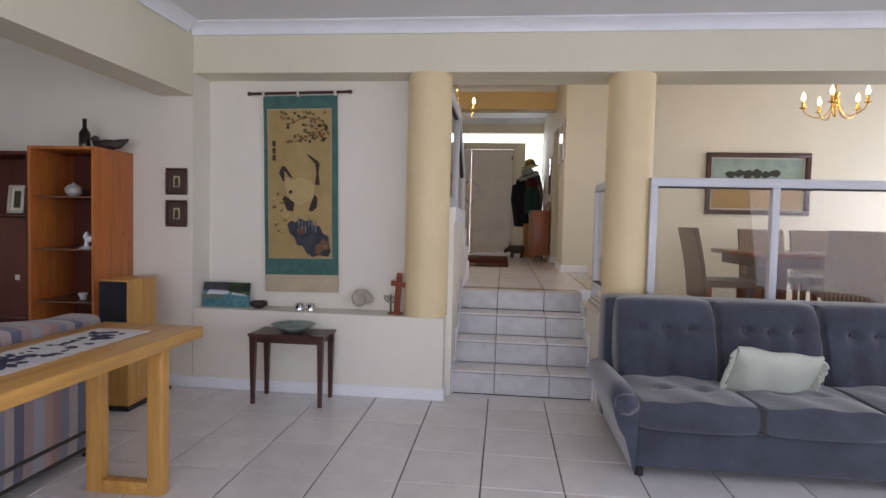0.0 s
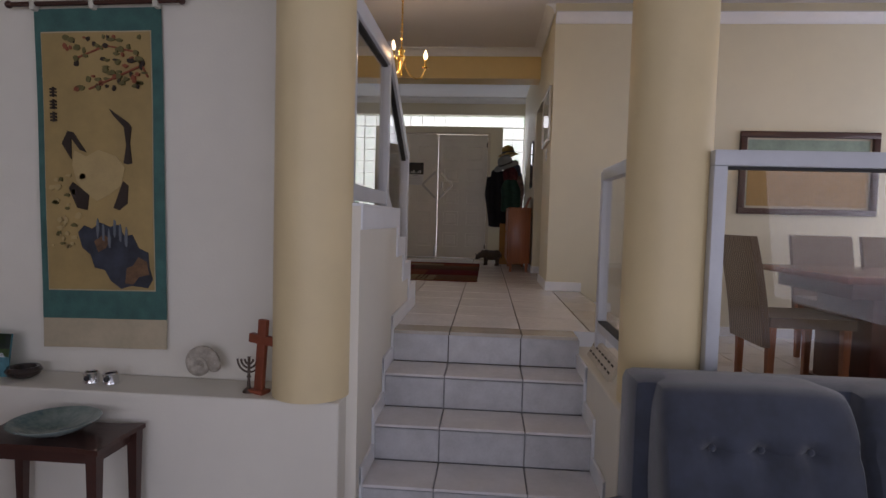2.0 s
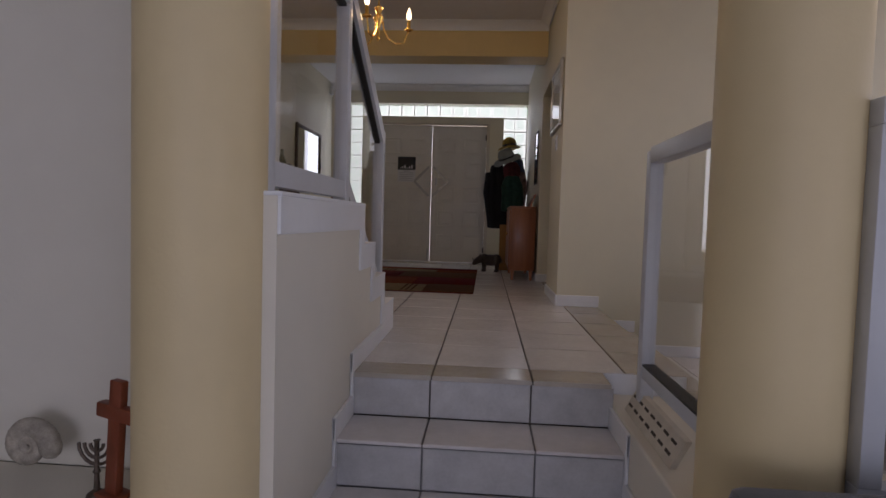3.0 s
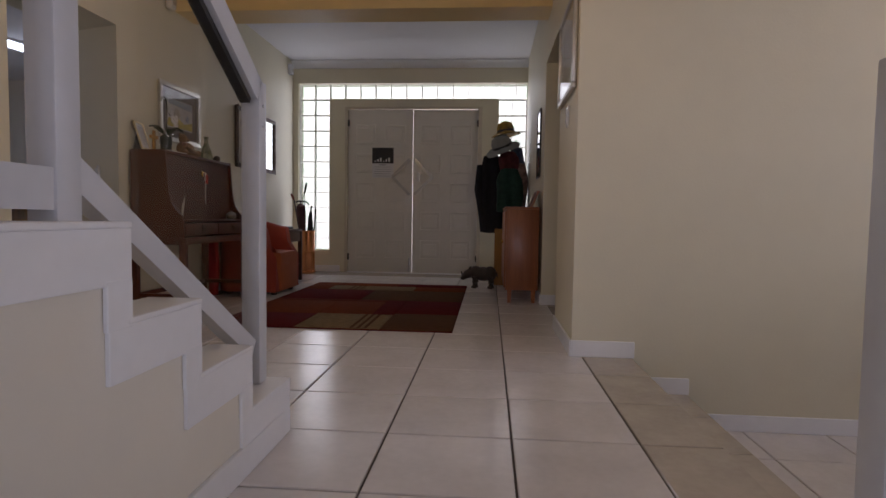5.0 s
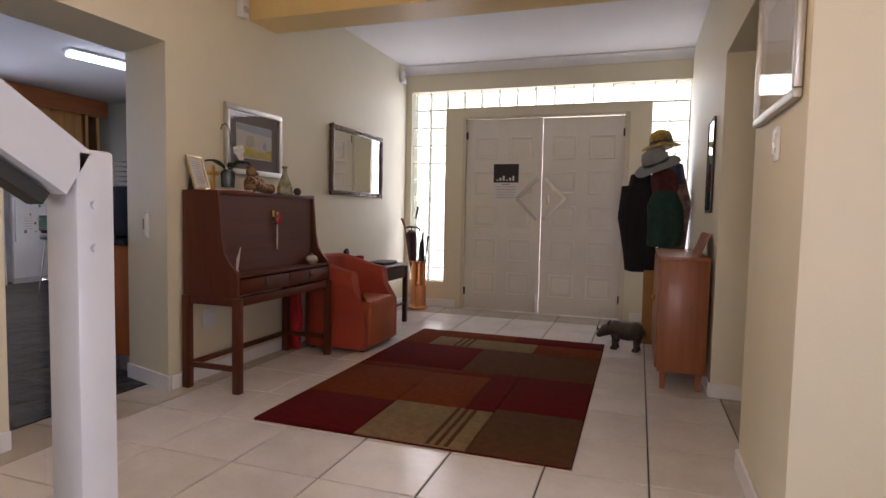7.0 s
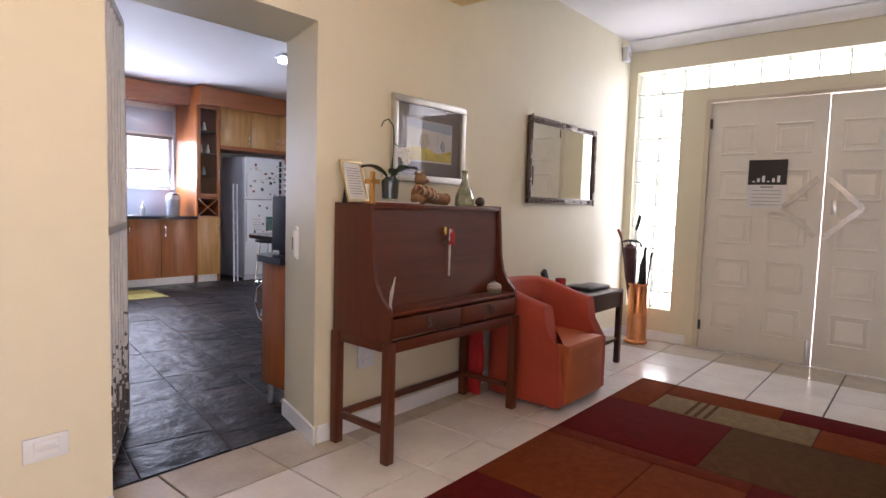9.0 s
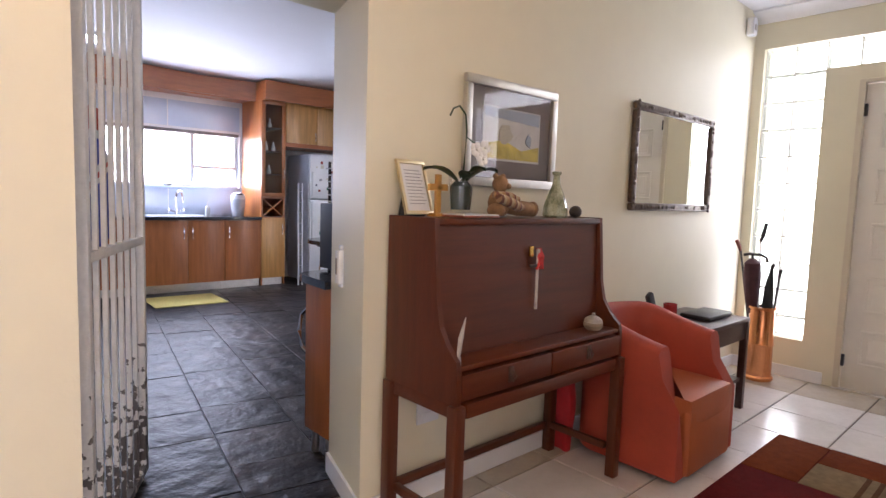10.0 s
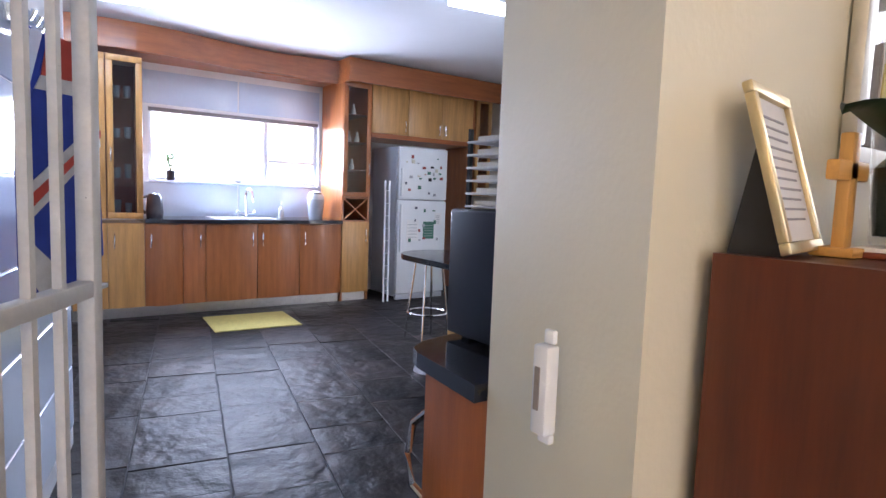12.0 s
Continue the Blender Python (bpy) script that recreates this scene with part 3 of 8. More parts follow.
M["oak_v"] = wood("honey_oak_upright", (0.56, 0.30, 0.075), 0.42, 2)
M["walnut"] = wood("walnut_side", (0.30, 0.10, 0.035), 0.4, 2)
M["sofa"] = mat("slate_blue_velour", (0.040, 0.048, 0.072), 0.85, 0.42, 5.0, 0.25, 350, sheen=0.55)
M["cushion"] = mat("pale_green_cushion", (0.50, 0.54, 0.46), 0.85, 0.08, 8, 0.3, 400, sheen=0.2)
M["red_leather"] = mat("rust_upholstery", (0.44, 0.115, 0.038), 0.55, 0.12, 5, 0.3, 250)
M["red_side"] = mat("red_upholstery", (0.40, 0.06, 0.032), 0.55, 0.12, 5, 0.3, 250)
M["brass"] = metal("polished_brass", (0.80, 0.52, 0.14), 0.2)
M["copper"] = metal("hammered_copper", (0.72, 0.30, 0.13), 0.25)
M["chrome"] = metal("chrome", (0.75, 0.75, 0.77), 0.12)
M["silverframe"] = metal("silver_leaf", (0.62, 0.60, 0.56), 0.4)
M["bronze"] = mat("dark_bronze_frame", (0.11, 0.08, 0.06), 0.45, 0.4, 40, 0.6, 60, metal=0.6)
M["black"] = mat("black_lacquer", (0.02, 0.016, 0.014), 0.35)
M["granite"] = mat("black_granite", (0.018, 0.02, 0.028), 0.1, 0.5, 60)
M["whiteware"] = mat("white_enamel", (0.74, 0.77, 0.80), 0.25, 0.03)
M["ceramic"] = mat("grey_ceramic", (0.45, 0.43, 0.40), 0.35, 0.3, 20)
M["iron"] = mat("black_iron", (0.02, 0.018, 0.018), 0.5, 0.2)
M["carved"] = mat("dark_carved_wood", (0.05, 0.036, 0.028), 0.5, 0.3, 15, 0.4, 60)
M["redwood"] = mat("red_brown_carved_wood", (0.22, 0.055, 0.025), 0.45, 0.25, 12)
M["bulb"] = glow("lit_candle_bulb", (1.0, 0.72, 0.36), 14.0)
M["tube"] = glow("fluorescent_diffuser", (0.74, 0.91, 1.0), 13.0)
M["mirror"] = mat("mirror_silver", (0.86, 0.88, 0.86), 0.02, 0.0, metal=1.0)
M["mirror"].node_tree.nodes["Principled BSDF"].inputs["Roughness"].default_value = 0.01
for l in list(M["mirror"].node_tree.links):
    if l.to_socket.name == "Roughness":
        M["mirror"].node_tree.links.remove(l)


def plain(name, c, rough=0.7, vary=0.1, scale=12):
    if name not in M:
        M[name] = mat(name, c, rough, vary, scale)
    return M[name]


def puff(bm, x0, x1, y0, y1, z0, z1, e=0.12, n=8, power=6):
    """A stuffed block: a box whose faces swell and whose edges are drawn in."""
    old = len(bm.verts)
    r = bmesh.ops.create_cube(bm, size=2)
    es = list({ed for v in r["verts"] for ed in v.link_edges})
    bmesh.ops.subdivide_edges(bm, edges=es, cuts=n, use_grid_fill=True)
    vs = list(bm.verts)[old:]
    c, h = Vector(((x0 + x1) / 2, (y0 + y1) / 2, (z0 + z1) / 2)), Vector(((x1 - x0) / 2, (y1 - y0) / 2, (z1 - z0) / 2))
    m = min(h)
    for v in vs:
        u = v.co.copy()
        o = Vector((u.x, u.y, u.z))
        for i in range(3):
            a, b = abs(u[(i + 1) % 3]), abs(u[(i + 2) % 3])
            o[i] = u[i] * (1 - e * (m / h[i]) * (a ** power + b ** power) - 0.03 * (m / h[i]) * (a * a + b * b))
        v.co = c + Vector((o.x * h.x, o.y * h.y, o.z * h.z))
    return vs


def tapered_leg(bm, x, y, z0, z1, w0, w1):
    """A square leg, w0 wide at the foot and w1 at the top."""
    a = [bm.verts.new((x + i * w0 / 2, y + j * w0 / 2, z0)) for i, j in ((-1, -1), (1, -1), (1, 1), (-1, 1))]
    b = [bm.verts.new((x + i * w1 / 2, y + j * w1 / 2, z1)) for i, j in ((-1, -1), (1, -1), (1, 1), (-1, 1))]
    bm.faces.new(list(reversed(a))), bm.faces.new(b)
    for i in range(4):
        bm.faces.new((a[i], a[(i + 1) % 4], b[(i + 1) % 4], b[i]))


def ring_frame(bm, w, h, bw, d, bevel=0.006):
    """A mitred frame in the local x-z plane, its face towards -y."""
    for x0, x1, z0, z1 in ((0, w, 0, bw), (0, w, h - bw, h), (0, bw, bw, h - bw), (w - bw, w, bw, h - bw)):
        box(bm, x0, x1, -d, 0, z0, z1, bevel, 2)


def picture(name, label, x, y, z, rz, w, h, bw, frame_mat, mount_mat, mount, art_mat, shapes=(), glazed=False, tilt=0, d=0.025, group=""):
    t = thing(name, label, "picture", x, y, z, rz, group)
    if tilt:
        t.matrix_world = pose(x, y, z, tilt, 0, rz)
    bm = bmesh.new()
    ring_frame(bm, w, h, bw, d)
    part("frame", bm, frame_mat, t)
    part("mount", boxes((bw - 0.003, w - bw + 0.003, -0.008, -0.002, bw - 0.003, h - bw + 0.003)), mount_mat, t, smooth=0)
    a = bw + mount
    if mount > 0:
        part("print", boxes((a, w - a, -0.0105, -0.008, a, h - a)), art_mat, t, smooth=0)
    for i, (shape, sm) in enumerate(shapes):
        bm = bmesh.new()
        prism(bm, [(u * w, v * h) for u, v in shape], -0.0125 - 0.0006 * i, -0.0105, "y")
        part("painted_shape", bm, sm, t, smooth=0)
    if glazed:
        g = part("glass_pane", boxes((bw, w - bw, -d + 0.006, -d + 0.008, bw, h - bw)), M["pane"], t, smooth=0)
        g.visible_shadow = False
    return t


def oval(cx, cy, rx, ry, n=14, wob=0.0, seed=0):
    r = random.Random(seed)
    return [(cx + rx * (1 + wob * r.uniform(-1, 1)) * math.cos(2 * math.pi * i / n), cy + ry * (1 + wob * r.uniform(-1, 1)) * math.sin(2 * math.pi * i / n)) for i in range(n)]


# ---- lounge: tapestry and shelf things ----
def tapestry():
    t = thing("wall_hanging", "long green-bordered silk wall hanging with birds and blossom", "wall hanging", -1.13, 4.232, 0.715)
    t.matrix_world = pose(-1.125, 4.232, 0.722, 0, -1.2, 0) @ Matrix.Diagonal((0.95, 1, 1, 1))
    w, h = 0.625, 1.527
    green, silk, bare = mat("teal_brocade", (0.045, 0.13, 0.115), 0.7, 0.25, 14, 0.3, 200), mat("old_gold_silk", (0.37, 0.26, 0.10), 0.65, 0.15, 4, 0.2, 250), mat("raw_linen", (0.46, 0.39, 0.27), 0.85, 0.12, 6, 0.3, 250)
    def sheet(x0, x1, z0, z1, y):
        bm = bmesh.new()
        n, k = 14, 30
        def wave(x, z):
            return 0.0035 * math.sin(x * 9 + z * 2.2) + 0.002 * math.sin(z * 7)
        g = [[[bm.verts.new((x0 + (x1 - x0) * i / n, y + s + wave(x0 + (x1 - x0) * i / n, z0 + (z1 - z0) * j / k), z0 + (z1 - z0) * j / k)) for j in range(k + 1)] for i in range(n + 1)] for s in (0, 0.002)]
        for i in range(n):
            for j in range(k):
                bm.faces.new((g[0][i][j], g[0][i + 1][j], g[0][i + 1][j + 1], g[0][i][j + 1]))
                bm.faces.new((g[1][i][j], g[1][i][j + 1], g[1][i + 1][j + 1], g[1][i + 1][j]))
        return bm
    part("border", sheet(0, w, 0.135, h, -0.012), green, t)
    part("fringe_panel", sheet(0, w, 0.0, 0.137, -0.011), bare, t)
    part("silk_edge", sheet(0.033, w - 0.051, 0.264, 1.426, -0.0148), bare, t)
    part("silk_panel", sheet(0.037, w - 0.055, 0.27, 1.42, -0.0172), silk, t)
    ink, rust, leaf, pale, rock = plain("dark_brown_ink", (0.03, 0.018, 0.012)), plain("rust_ink", (0.25, 0.07, 0.03)), plain("olive_ink", (0.13, 0.11, 0.035)), plain("ivory_paint", (0.44, 0.325, 0.145)), mat("blue_black_ink", (0.03, 0.035, 0.05), 0.7, 0.5, 14)
    def fig(poly, m, k=0, name="painted_shape"):
        bm = bmesh.new()
        prism(bm, poly, -0.0245 - 0.0008 * k, -0.0170, "y")
        part(name, bm, m, t, smooth=0)
    fig([(0.19, 0.90), (0.25, 0.87), (0.31, 0.90), (0.40, 0.87), (0.44, 0.82), (0.42, 0.74), (0.36, 0.70), (0.30, 0.67), (0.24, 0.71), (0.20, 0.76), (0.18, 0.83)], pale)
    fig([(0.20, 0.53), (0.23, 0.56), (0.27, 0.545), (0.31, 0.575), (0.36, 0.555), (0.40, 0.565), (0.43, 0.515), (0.47, 0.52), (0.50, 0.46), (0.545, 0.44), (0.55, 0.37), (0.565, 0.32), (0.54, 0.28), (0.46, 0.29), (0.41, 0.275), (0.36, 0.31), (0.33, 0.36), (0.28, 0.37), (0.26, 0.43), (0.22, 0.46)], rock)
    earth = mat("brown_wash", (0.14, 0.075, 0.035), 0.7, 0.6, 20)
    fig([(0.43, 0.30), (0.47, 0.295), (0.50, 0.33), (0.55, 0.34), (0.54, 0.40), (0.50, 0.42), (0.47, 0.38), (0.44, 0.37)], earth, 1)
    fig([(0.28, 0.49), (0.33, 0.52), (0.36, 0.50), (0.34, 0.46), (0.30, 0.44)], earth, 1)
    fig([(0.13, 0.93), (0.16, 0.985), (0.185, 0.98), (0.25, 0.89), (0.22, 0.90), (0.175, 0.955), (0.175, 0.86)], ink, 1)
    fig([(0.37, 1.08), (0.46, 1.02), (0.475, 1.0), (0.465, 0.93), (0.475, 0.84), (0.455, 0.835), (0.435, 0.84), (0.45, 0.92), (0.44, 1.0), (0.39, 1.05)], ink, 1)
    fig([(0.16, 0.73), (0.18, 0.755), (0.26, 0.70), (0.25, 0.63), (0.20, 0.64)], ink, 1)
    fig([(0.38, 0.64), (0.43, 0.76), (0.455, 0.74), (0.45, 0.66), (0.41, 0.63)], ink, 1)
    r = random.Random(3)
    for i in range(6):
        a = r.uniform(-0.5, 0.5)
        fig(oval(0.30 + 0.028 * i, 0.55 - 0.024 * (i % 3), 0.007, 0.045, 8, 0.25, i), plain("pale_blue_ink", (0.13, 0.15, 0.17)), 2)
    for i in range(110):
        cx, cz = (r.uniform(0.15, 0.54), r.uniform(1.17, 1.40)) if i < 78 else (r.uniform(0.07, 0.23), r.uniform(0.46, 0.80))
        if i < 78 and cz < 1.40 - (cx - 0.15) * 0.1 - 0.25 * r.random():
            cx += 0.12 * r.random()
        fig(oval(min(cx, 0.55), cz, r.uniform(0.006, 0.018), r.uniform(0.005, 0.014), 7, 0.35, i), r.choice((leaf, leaf, leaf, rust, ink)) if i < 78 else r.choice((pale, pale, leaf)), i % 3)
    bm = bmesh.new()
    for a, b in (((0.56, 1.22), (0.50, 1.33)), ((0.50, 1.33), (0.36, 1.36)), ((0.53, 1.27), (0.40, 1.22)), ((0.40, 1.22), (0.27, 1.17)), ((0.36, 1.36), (0.22, 1.31))):
        bar_2d(bm, a, b, 0.007, -0.0245, -0.017)
    part("branch", bm, rust, t, smooth=0)
    for k in range(3):
        bm = bmesh.new()
        for j in range(3):
            box(bm, 0.075, 0.105, -0.0245, -0.017, 1.03 + 0.055 * k + 0.014 * j, 1.038 + 0.055 * k + 0.014 * j)
        box(bm, 0.087, 0.094, -0.0246, -0.017, 1.028 + 0.055 * k, 1.072 + 0.055 * k)
        part("written_mark", bm, ink, t, smooth=0)
    bm = bmesh.new()
    cyl(bm, (-0.105, -0.03, h + 0.018), 0, 0.0, 0.835, 0.011, seg=12, axis="x")
    ball(bm, -0.11, -0.03, h + 0.018, 0.017)
    ball(bm, 0.735, -0.03, h + 0.018, 0.017)
    part("hanging_rod", bm, M["darktable"], t, "dark wooden rod")
    for x in (0.0, 0.29, 0.60):
        part("hanging_loop", boxes((x, x + 0.025, -0.044, -0.004, h - 0.01, h + 0.036, 0.006)), plain("pale_tape", (0.6, 0.58, 0.5)), t)


tapestry()


def shelf_things():
    S = 0.607
    sea, hill, white = mat("painted_sea", (0.06, 0.20, 0.24), 0.5, 0.4, 30), mat("painted_hill", (0.035, 0.07, 0.02), 0.6, 0.5, 20), plain("painted_white", (0.55, 0.58, 0.62))
    t = thing("painted_panel", "small unframed seascape panel leaning on the shelf", "picture", -1.615, 4.09, S)
    t.matrix_world = pose(-1.575, 4.085, S, -10, 0, 3) @ Matrix.Diagonal((0.92, 1, 0.95, 1))
    part("board", boxes((0, 0.40, 0, 0.012, 0, 0.20, 0.002)), sea, t)
    for poly, m in (([(0.0, 0.13), (0.4, 0.13), (0.4, 0.2), (0.0, 0.2)], plain("painted_dusk", (0.045, 0.05, 0.055))), ([(0.2, 0.13), (0.4, 0.09), (0.4, 0.2), (0.25, 0.2)], hill), ([(0.03, 0.1), (0.2, 0.1), (0.23, 0.12), (0.2, 0.14), (0.05, 0.14)], white), ([(0.24, 0.1), (0.38, 0.09), (0.37, 0.11), (0.25, 0.12)], white), ([(0.0, 0.07), (0.2, 0.07), (0.15, 0.1), (0.0, 0.1)], plain("painted_shore", (0.12, 0.16, 0.12)))):
        bm = bmesh.new()
        prism(bm, poly, -0.003, 0.0, "y")
        part("painted_shape", bm, m, t, smooth=0)
    t = thing("stone_bowl", "small dark polished stone bowl", "bowl", -1.13, 4.11, S)
    bm = bmesh.new()
    lathe(bm, [(0.03, 0), (0.06, 0.015), (0.072, 0.035), (0.062, 0.052), (0.05, 0.05), (0.04, 0.03), (0.005, 0.02)])
    part("bowl", bm, mat("banded_agate", (0.035, 0.025, 0.022), 0.2, 0.6, 25), t)
    for x in (-0.80, -0.71):
        t = thing("napkin_ring", "small silver ring ornament", "ornament", x, 4.09, S, group="silver rings")
        bm = bmesh.new()
        lathe(bm, [(0.028, 0), (0.033, 0.004), (0.030, 0.025), (0.033, 0.045), (0.028, 0.05), (0.024, 0.045), (0.024, 0.004)], seg=18)
        part("ring", bm, M["chrome"], t)
        part("bead", one(ball, 0, -0.03, 0.026, 0.012), M["iron"], t)
    t = thing("ammonite", "grey spiral fossil standing on edge", "fossil", -0.34, 4.15, S)
    bm = bmesh.new()
    for i in range(60):
        a, r = i * 0.27, 0.088 * math.exp(-i * 0.035)
        ball(bm, r * 0.72 * math.cos(a), 0, 0.088 + r * 0.72 * math.sin(a), 0.034 * math.exp(-i * 0.028), 0.024 * math.exp(-i * 0.02), seg=8)
    part("shell", bm, mat("pale_fossil_stone", (0.38, 0.34, 0.28), 0.7, 0.35, 30, 0.5, 60), t, smooth=60)
    t = thing("menorah", "small dark metal candelabrum", "candelabrum", -0.085, 4.07, S)
    bm = bmesh.new()
    lathe(bm, [(0.026, 0), (0.024, 0.008), (0.008, 0.02), (0.006, 0.06), (0.010, 0.066), (0.006, 0.075), (0.006, 0.145), (0.009, 0.15)], seg=12)
    for r in (0.018, 0.034, 0.05):
        tube(bm, [(r * math.cos(a), 0, 0.14 - 0.0 + r * math.sin(a) * 1.1) for a in [math.pi + math.pi * k / 10 for k in range(11)]], 0.0045, 6)
    part("stand", bm, M["bronze"], t)
    t = thing("wooden_cross", "red-brown wooden standing cross", "cross", -0.025, 4.09, S)
    t.matrix_world = pose(-0.04, 4.07, S, 0, 4, -18) @ Matrix.Diagonal((1.05, 1, 1.1, 1))
    part("upright", boxes((-0.02, 0.02, -0.012, 0.012, 0.012, 0.285, 0.004)), M["redwood"], t)
    part("crossbar", boxes((-0.06, 0.06, -0.014, 0.014, 0.19, 0.225, 0.004)), M["redwood"], t)
    part("foot", boxes((-0.035, 0.035, -0.03, 0.03, 0, 0.014, 0.003)), M["redwood"], t)


shelf_things()
for z in (1.46, 1.22):
    picture("small_picture", "small brown framed print with a dark mount", -1.805, 3.982, z, 0, 0.168, 0.20, 0.014, M["darktable"], plain("brown_mount", (0.07, 0.045, 0.03)), 0.045, plain("cream_print", (0.5, 0.42, 0.26)),
            [([(0.4, 0.32), (0.6, 0.32), (0.58, 0.6), (0.5, 0.66), (0.42, 0.6)], plain("dark_print", (0.05, 0.04, 0.03)))], group="pair of small prints")


def side_table():
    t = thing("side_table", "small dark wooden table with tapering legs", "table", -0.735, 3.80, 0)
    w, d, h = 0.272, 0.145, 0.497
    bm = bmesh.new()
    poly = [(-w, -d), (-0.16, -d + 0.018), (0.16, -d + 0.018), (w, -d), (w - 0.012, 0), (w, d), (0.16, d - 0.018), (-0.16, d - 0.018), (-w, d), (-w + 0.012, 0)]
    prism(bm, poly, h - 0.018, h, "z")
    part("tabletop", bm, M["darktable"], t, smooth=0)
    part("apron", boxes((-w + 0.04, w - 0.04, -d + 0.035, -d + 0.05, h - 0.065, h - 0.018), (-w + 0.04, w - 0.04, d - 0.05, d - 0.035, h - 0.065, h - 0.018), (-w + 0.035, -w + 0.05, -d + 0.05, d - 0.05, h - 0.065, h - 0.018), (w - 0.05, w - 0.035, -d + 0.05, d - 0.05, h - 0.065, h - 0.018)), M["darktable"], t)
    for x in (-1, 1):
        for y in (-1, 1):
            bm = bmesh.new()
            tapered_leg(bm, x * (w - 0.030), y * (d - 0.026), 0, h - 0.018, 0.024, 0.042)
            part("leg", bm, M["darktable"], t, smooth=0)
    t = thing("pottery_plate", "large blue-green glazed pottery bowl", "bowl", -0.73, 3.79, h)
    bm = bmesh.new()
    lathe(bm, [(0.05, 0), (0.06, 0.006), (0.11, 0.025), (0.155, 0.052), (0.158, 0.056), (0.15, 0.056), (0.10, 0.03), (0.05, 0.014), (0.004, 0.012)], seg=36)
    part("bowl", bm, mat("turquoise_glaze", (0.10, 0.24, 0.27), 0.18, 0.55, 9, 0.1, 30, second=(0.30, 0.36, 0.33)), t)


side_table()


# ---- lounge: settee with buttoned back ----
def sofa():
    t = thing("sofa", "slate-blue velour three-seat sofa with buttoned back cushions", "sofa", 1.28, 2.87, 0)
    L, D_, A = 2.17, 0.98, 0.17
    part("base", boxes((A, L - A, 0.02, D_ - 0.06, 0.055, 0.26, 0.02)), M["sofa"], t)
    part("back_frame", boxes((0.118, L - 0.118, D_ - 0.20, D_, 0.06, 0.85, 0.035)), M["sofa"], t)
    for i in range(3):
        x0 = A + i * 0.61
        bm = bmesh.new()
        vs = puff(bm, x0 + 0.004, x0 + 0.606, -0.02, 0.66, 0.25, 0.42, 0.10, 20)
        for v in vs:
            v.co.z -= 0.05 * (v.co.y / 0.66) * 0.5
            if v.co.z > 0.34:
                for k in (0.2, 0.41):
                    dx, dy = v.co.x - x0 - k, v.co.y - 0.26
                    v.co.z -= 0.028 * math.exp(-(dx * dx * 0.5 + dy * dy) / 0.0012)
                v.co.z += 0.010 * math.sin((v.co.x - x0) * 5.15) - 0.006 * math.sin(v.co.x * 23 + v.co.y * 9)
        part("seat_cushion", bm, M["sofa"], t)
        bm = bmesh.new()
        vs = puff(bm, x0 + 0.003, x0 + 0.607, 0.52, 0.80, 0.33, 0.86, 0.11, 20)
        for v in vs:
            lean = (v.co.z - 0.33) * 0.30
            if v.co.y < 0.64:
                for k in (0.16, 0.305, 0.45):
                    dx, dz = v.co.x - x0 - k, v.co.z - 0.68
                    v.co.y += 0.040 * math.exp(-(dx * dx + dz * dz) / 0.0008) + 0.010 * math.exp(-dx * dx / 0.0012) * (1 if dz < 0 else 0.2)
                v.co.y += 0.012 * math.exp(-((v.co.z - 0.68) ** 2) / 0.0005)
            v.co.y += lean
        back = part("back_cushion", bm, M["sofa"], t)
        for k in (0.16, 0.305, 0.45):
            part("button", one(ball, x0 + k, 0.52 + 0.105 + 0.040, 0.68, 0.012, 0.008, 0.012, 10), M["sofa"], back)
    for x0, x1, s in ((0.0, A, 1), (L - A, L, -1)):
        # teardrop section, flared outwards
        sec = [(0.172, 0.06), (0.145, 0.06), (0.125, 0.14), (0.085, 0.25), (0.035, 0.36), (0.006, 0.44), (0.004, 0.50), (0.03, 0.555), (0.085, 0.575), (0.14, 0.555), (0.178, 0.50), (0.186, 0.44), (0.178, 0.36), (0.172, 0.20)]
        bm = bmesh.new()
        rings = []
        for k in range(13):
            y = -0.03 + 0.85 * k / 12
            q = 0.86 if k == 0 else 0.97 if k == 1 else 1.0
            ring = []
            for u, z in sec:
                u = 0.176 - (0.186 - u) * 0.80
                u, zz = 0.155 + (u - 0.155) * q, 0.06 + 0.84 * (z - 0.06) * (q if z > 0.3 else 1.0)
                zz -= 0.06 * max(0.0, y) * max(0.0, (z - 0.3) / 0.25)
                ring.append(bm.verts.new(((x0 + u) if s > 0 else (x1 - u), y, zz)))
            rings.append(ring)
        for p, q in zip(rings, rings[1:]):
            for i in range(len(sec)):
                j = (i + 1) % len(sec)
                bm.faces.new((p[i], p[j], q[j], q[i]))
        bm.faces.new(rings[0]), bm.faces.new(list(reversed(rings[-1])))
        arm = part("arm", bm, M["sofa"], t, smooth=75)
        bm = bmesh.new()
        xc = x0 + 0.108 if s > 0 else x1 - 0.108
        vs = puff(bm, xc - 0.062, xc + 0.062, -0.065, 0.02, 0.34, 0.45, 0.30, 8, 2)
        part("scroll_face", bm, M["sofa"], arm, smooth=75)
    for x in (0.2, L - 0.2):
        for y in (0.06, D_ - 0.1):
            bm = bmesh.new()
            cyl(bm, x, y, 0.0, 0.06, 0.022, seg=14)
            part("castor", bm, M["dark"], t)
    c = thing("cushion", "pale green scatter cushion with fringed ends on the sofa", "cushion", 2.235, 3.20, 0.40)
    c.matrix_world = pose(2.225, 3.27, 0.345, 24, 5, 0)
    bm = bmesh.new()
    vs = puff(bm, -0.225, 0.225, -0.06, 0.06, 0, 0.33, 0.0, 14, 2)
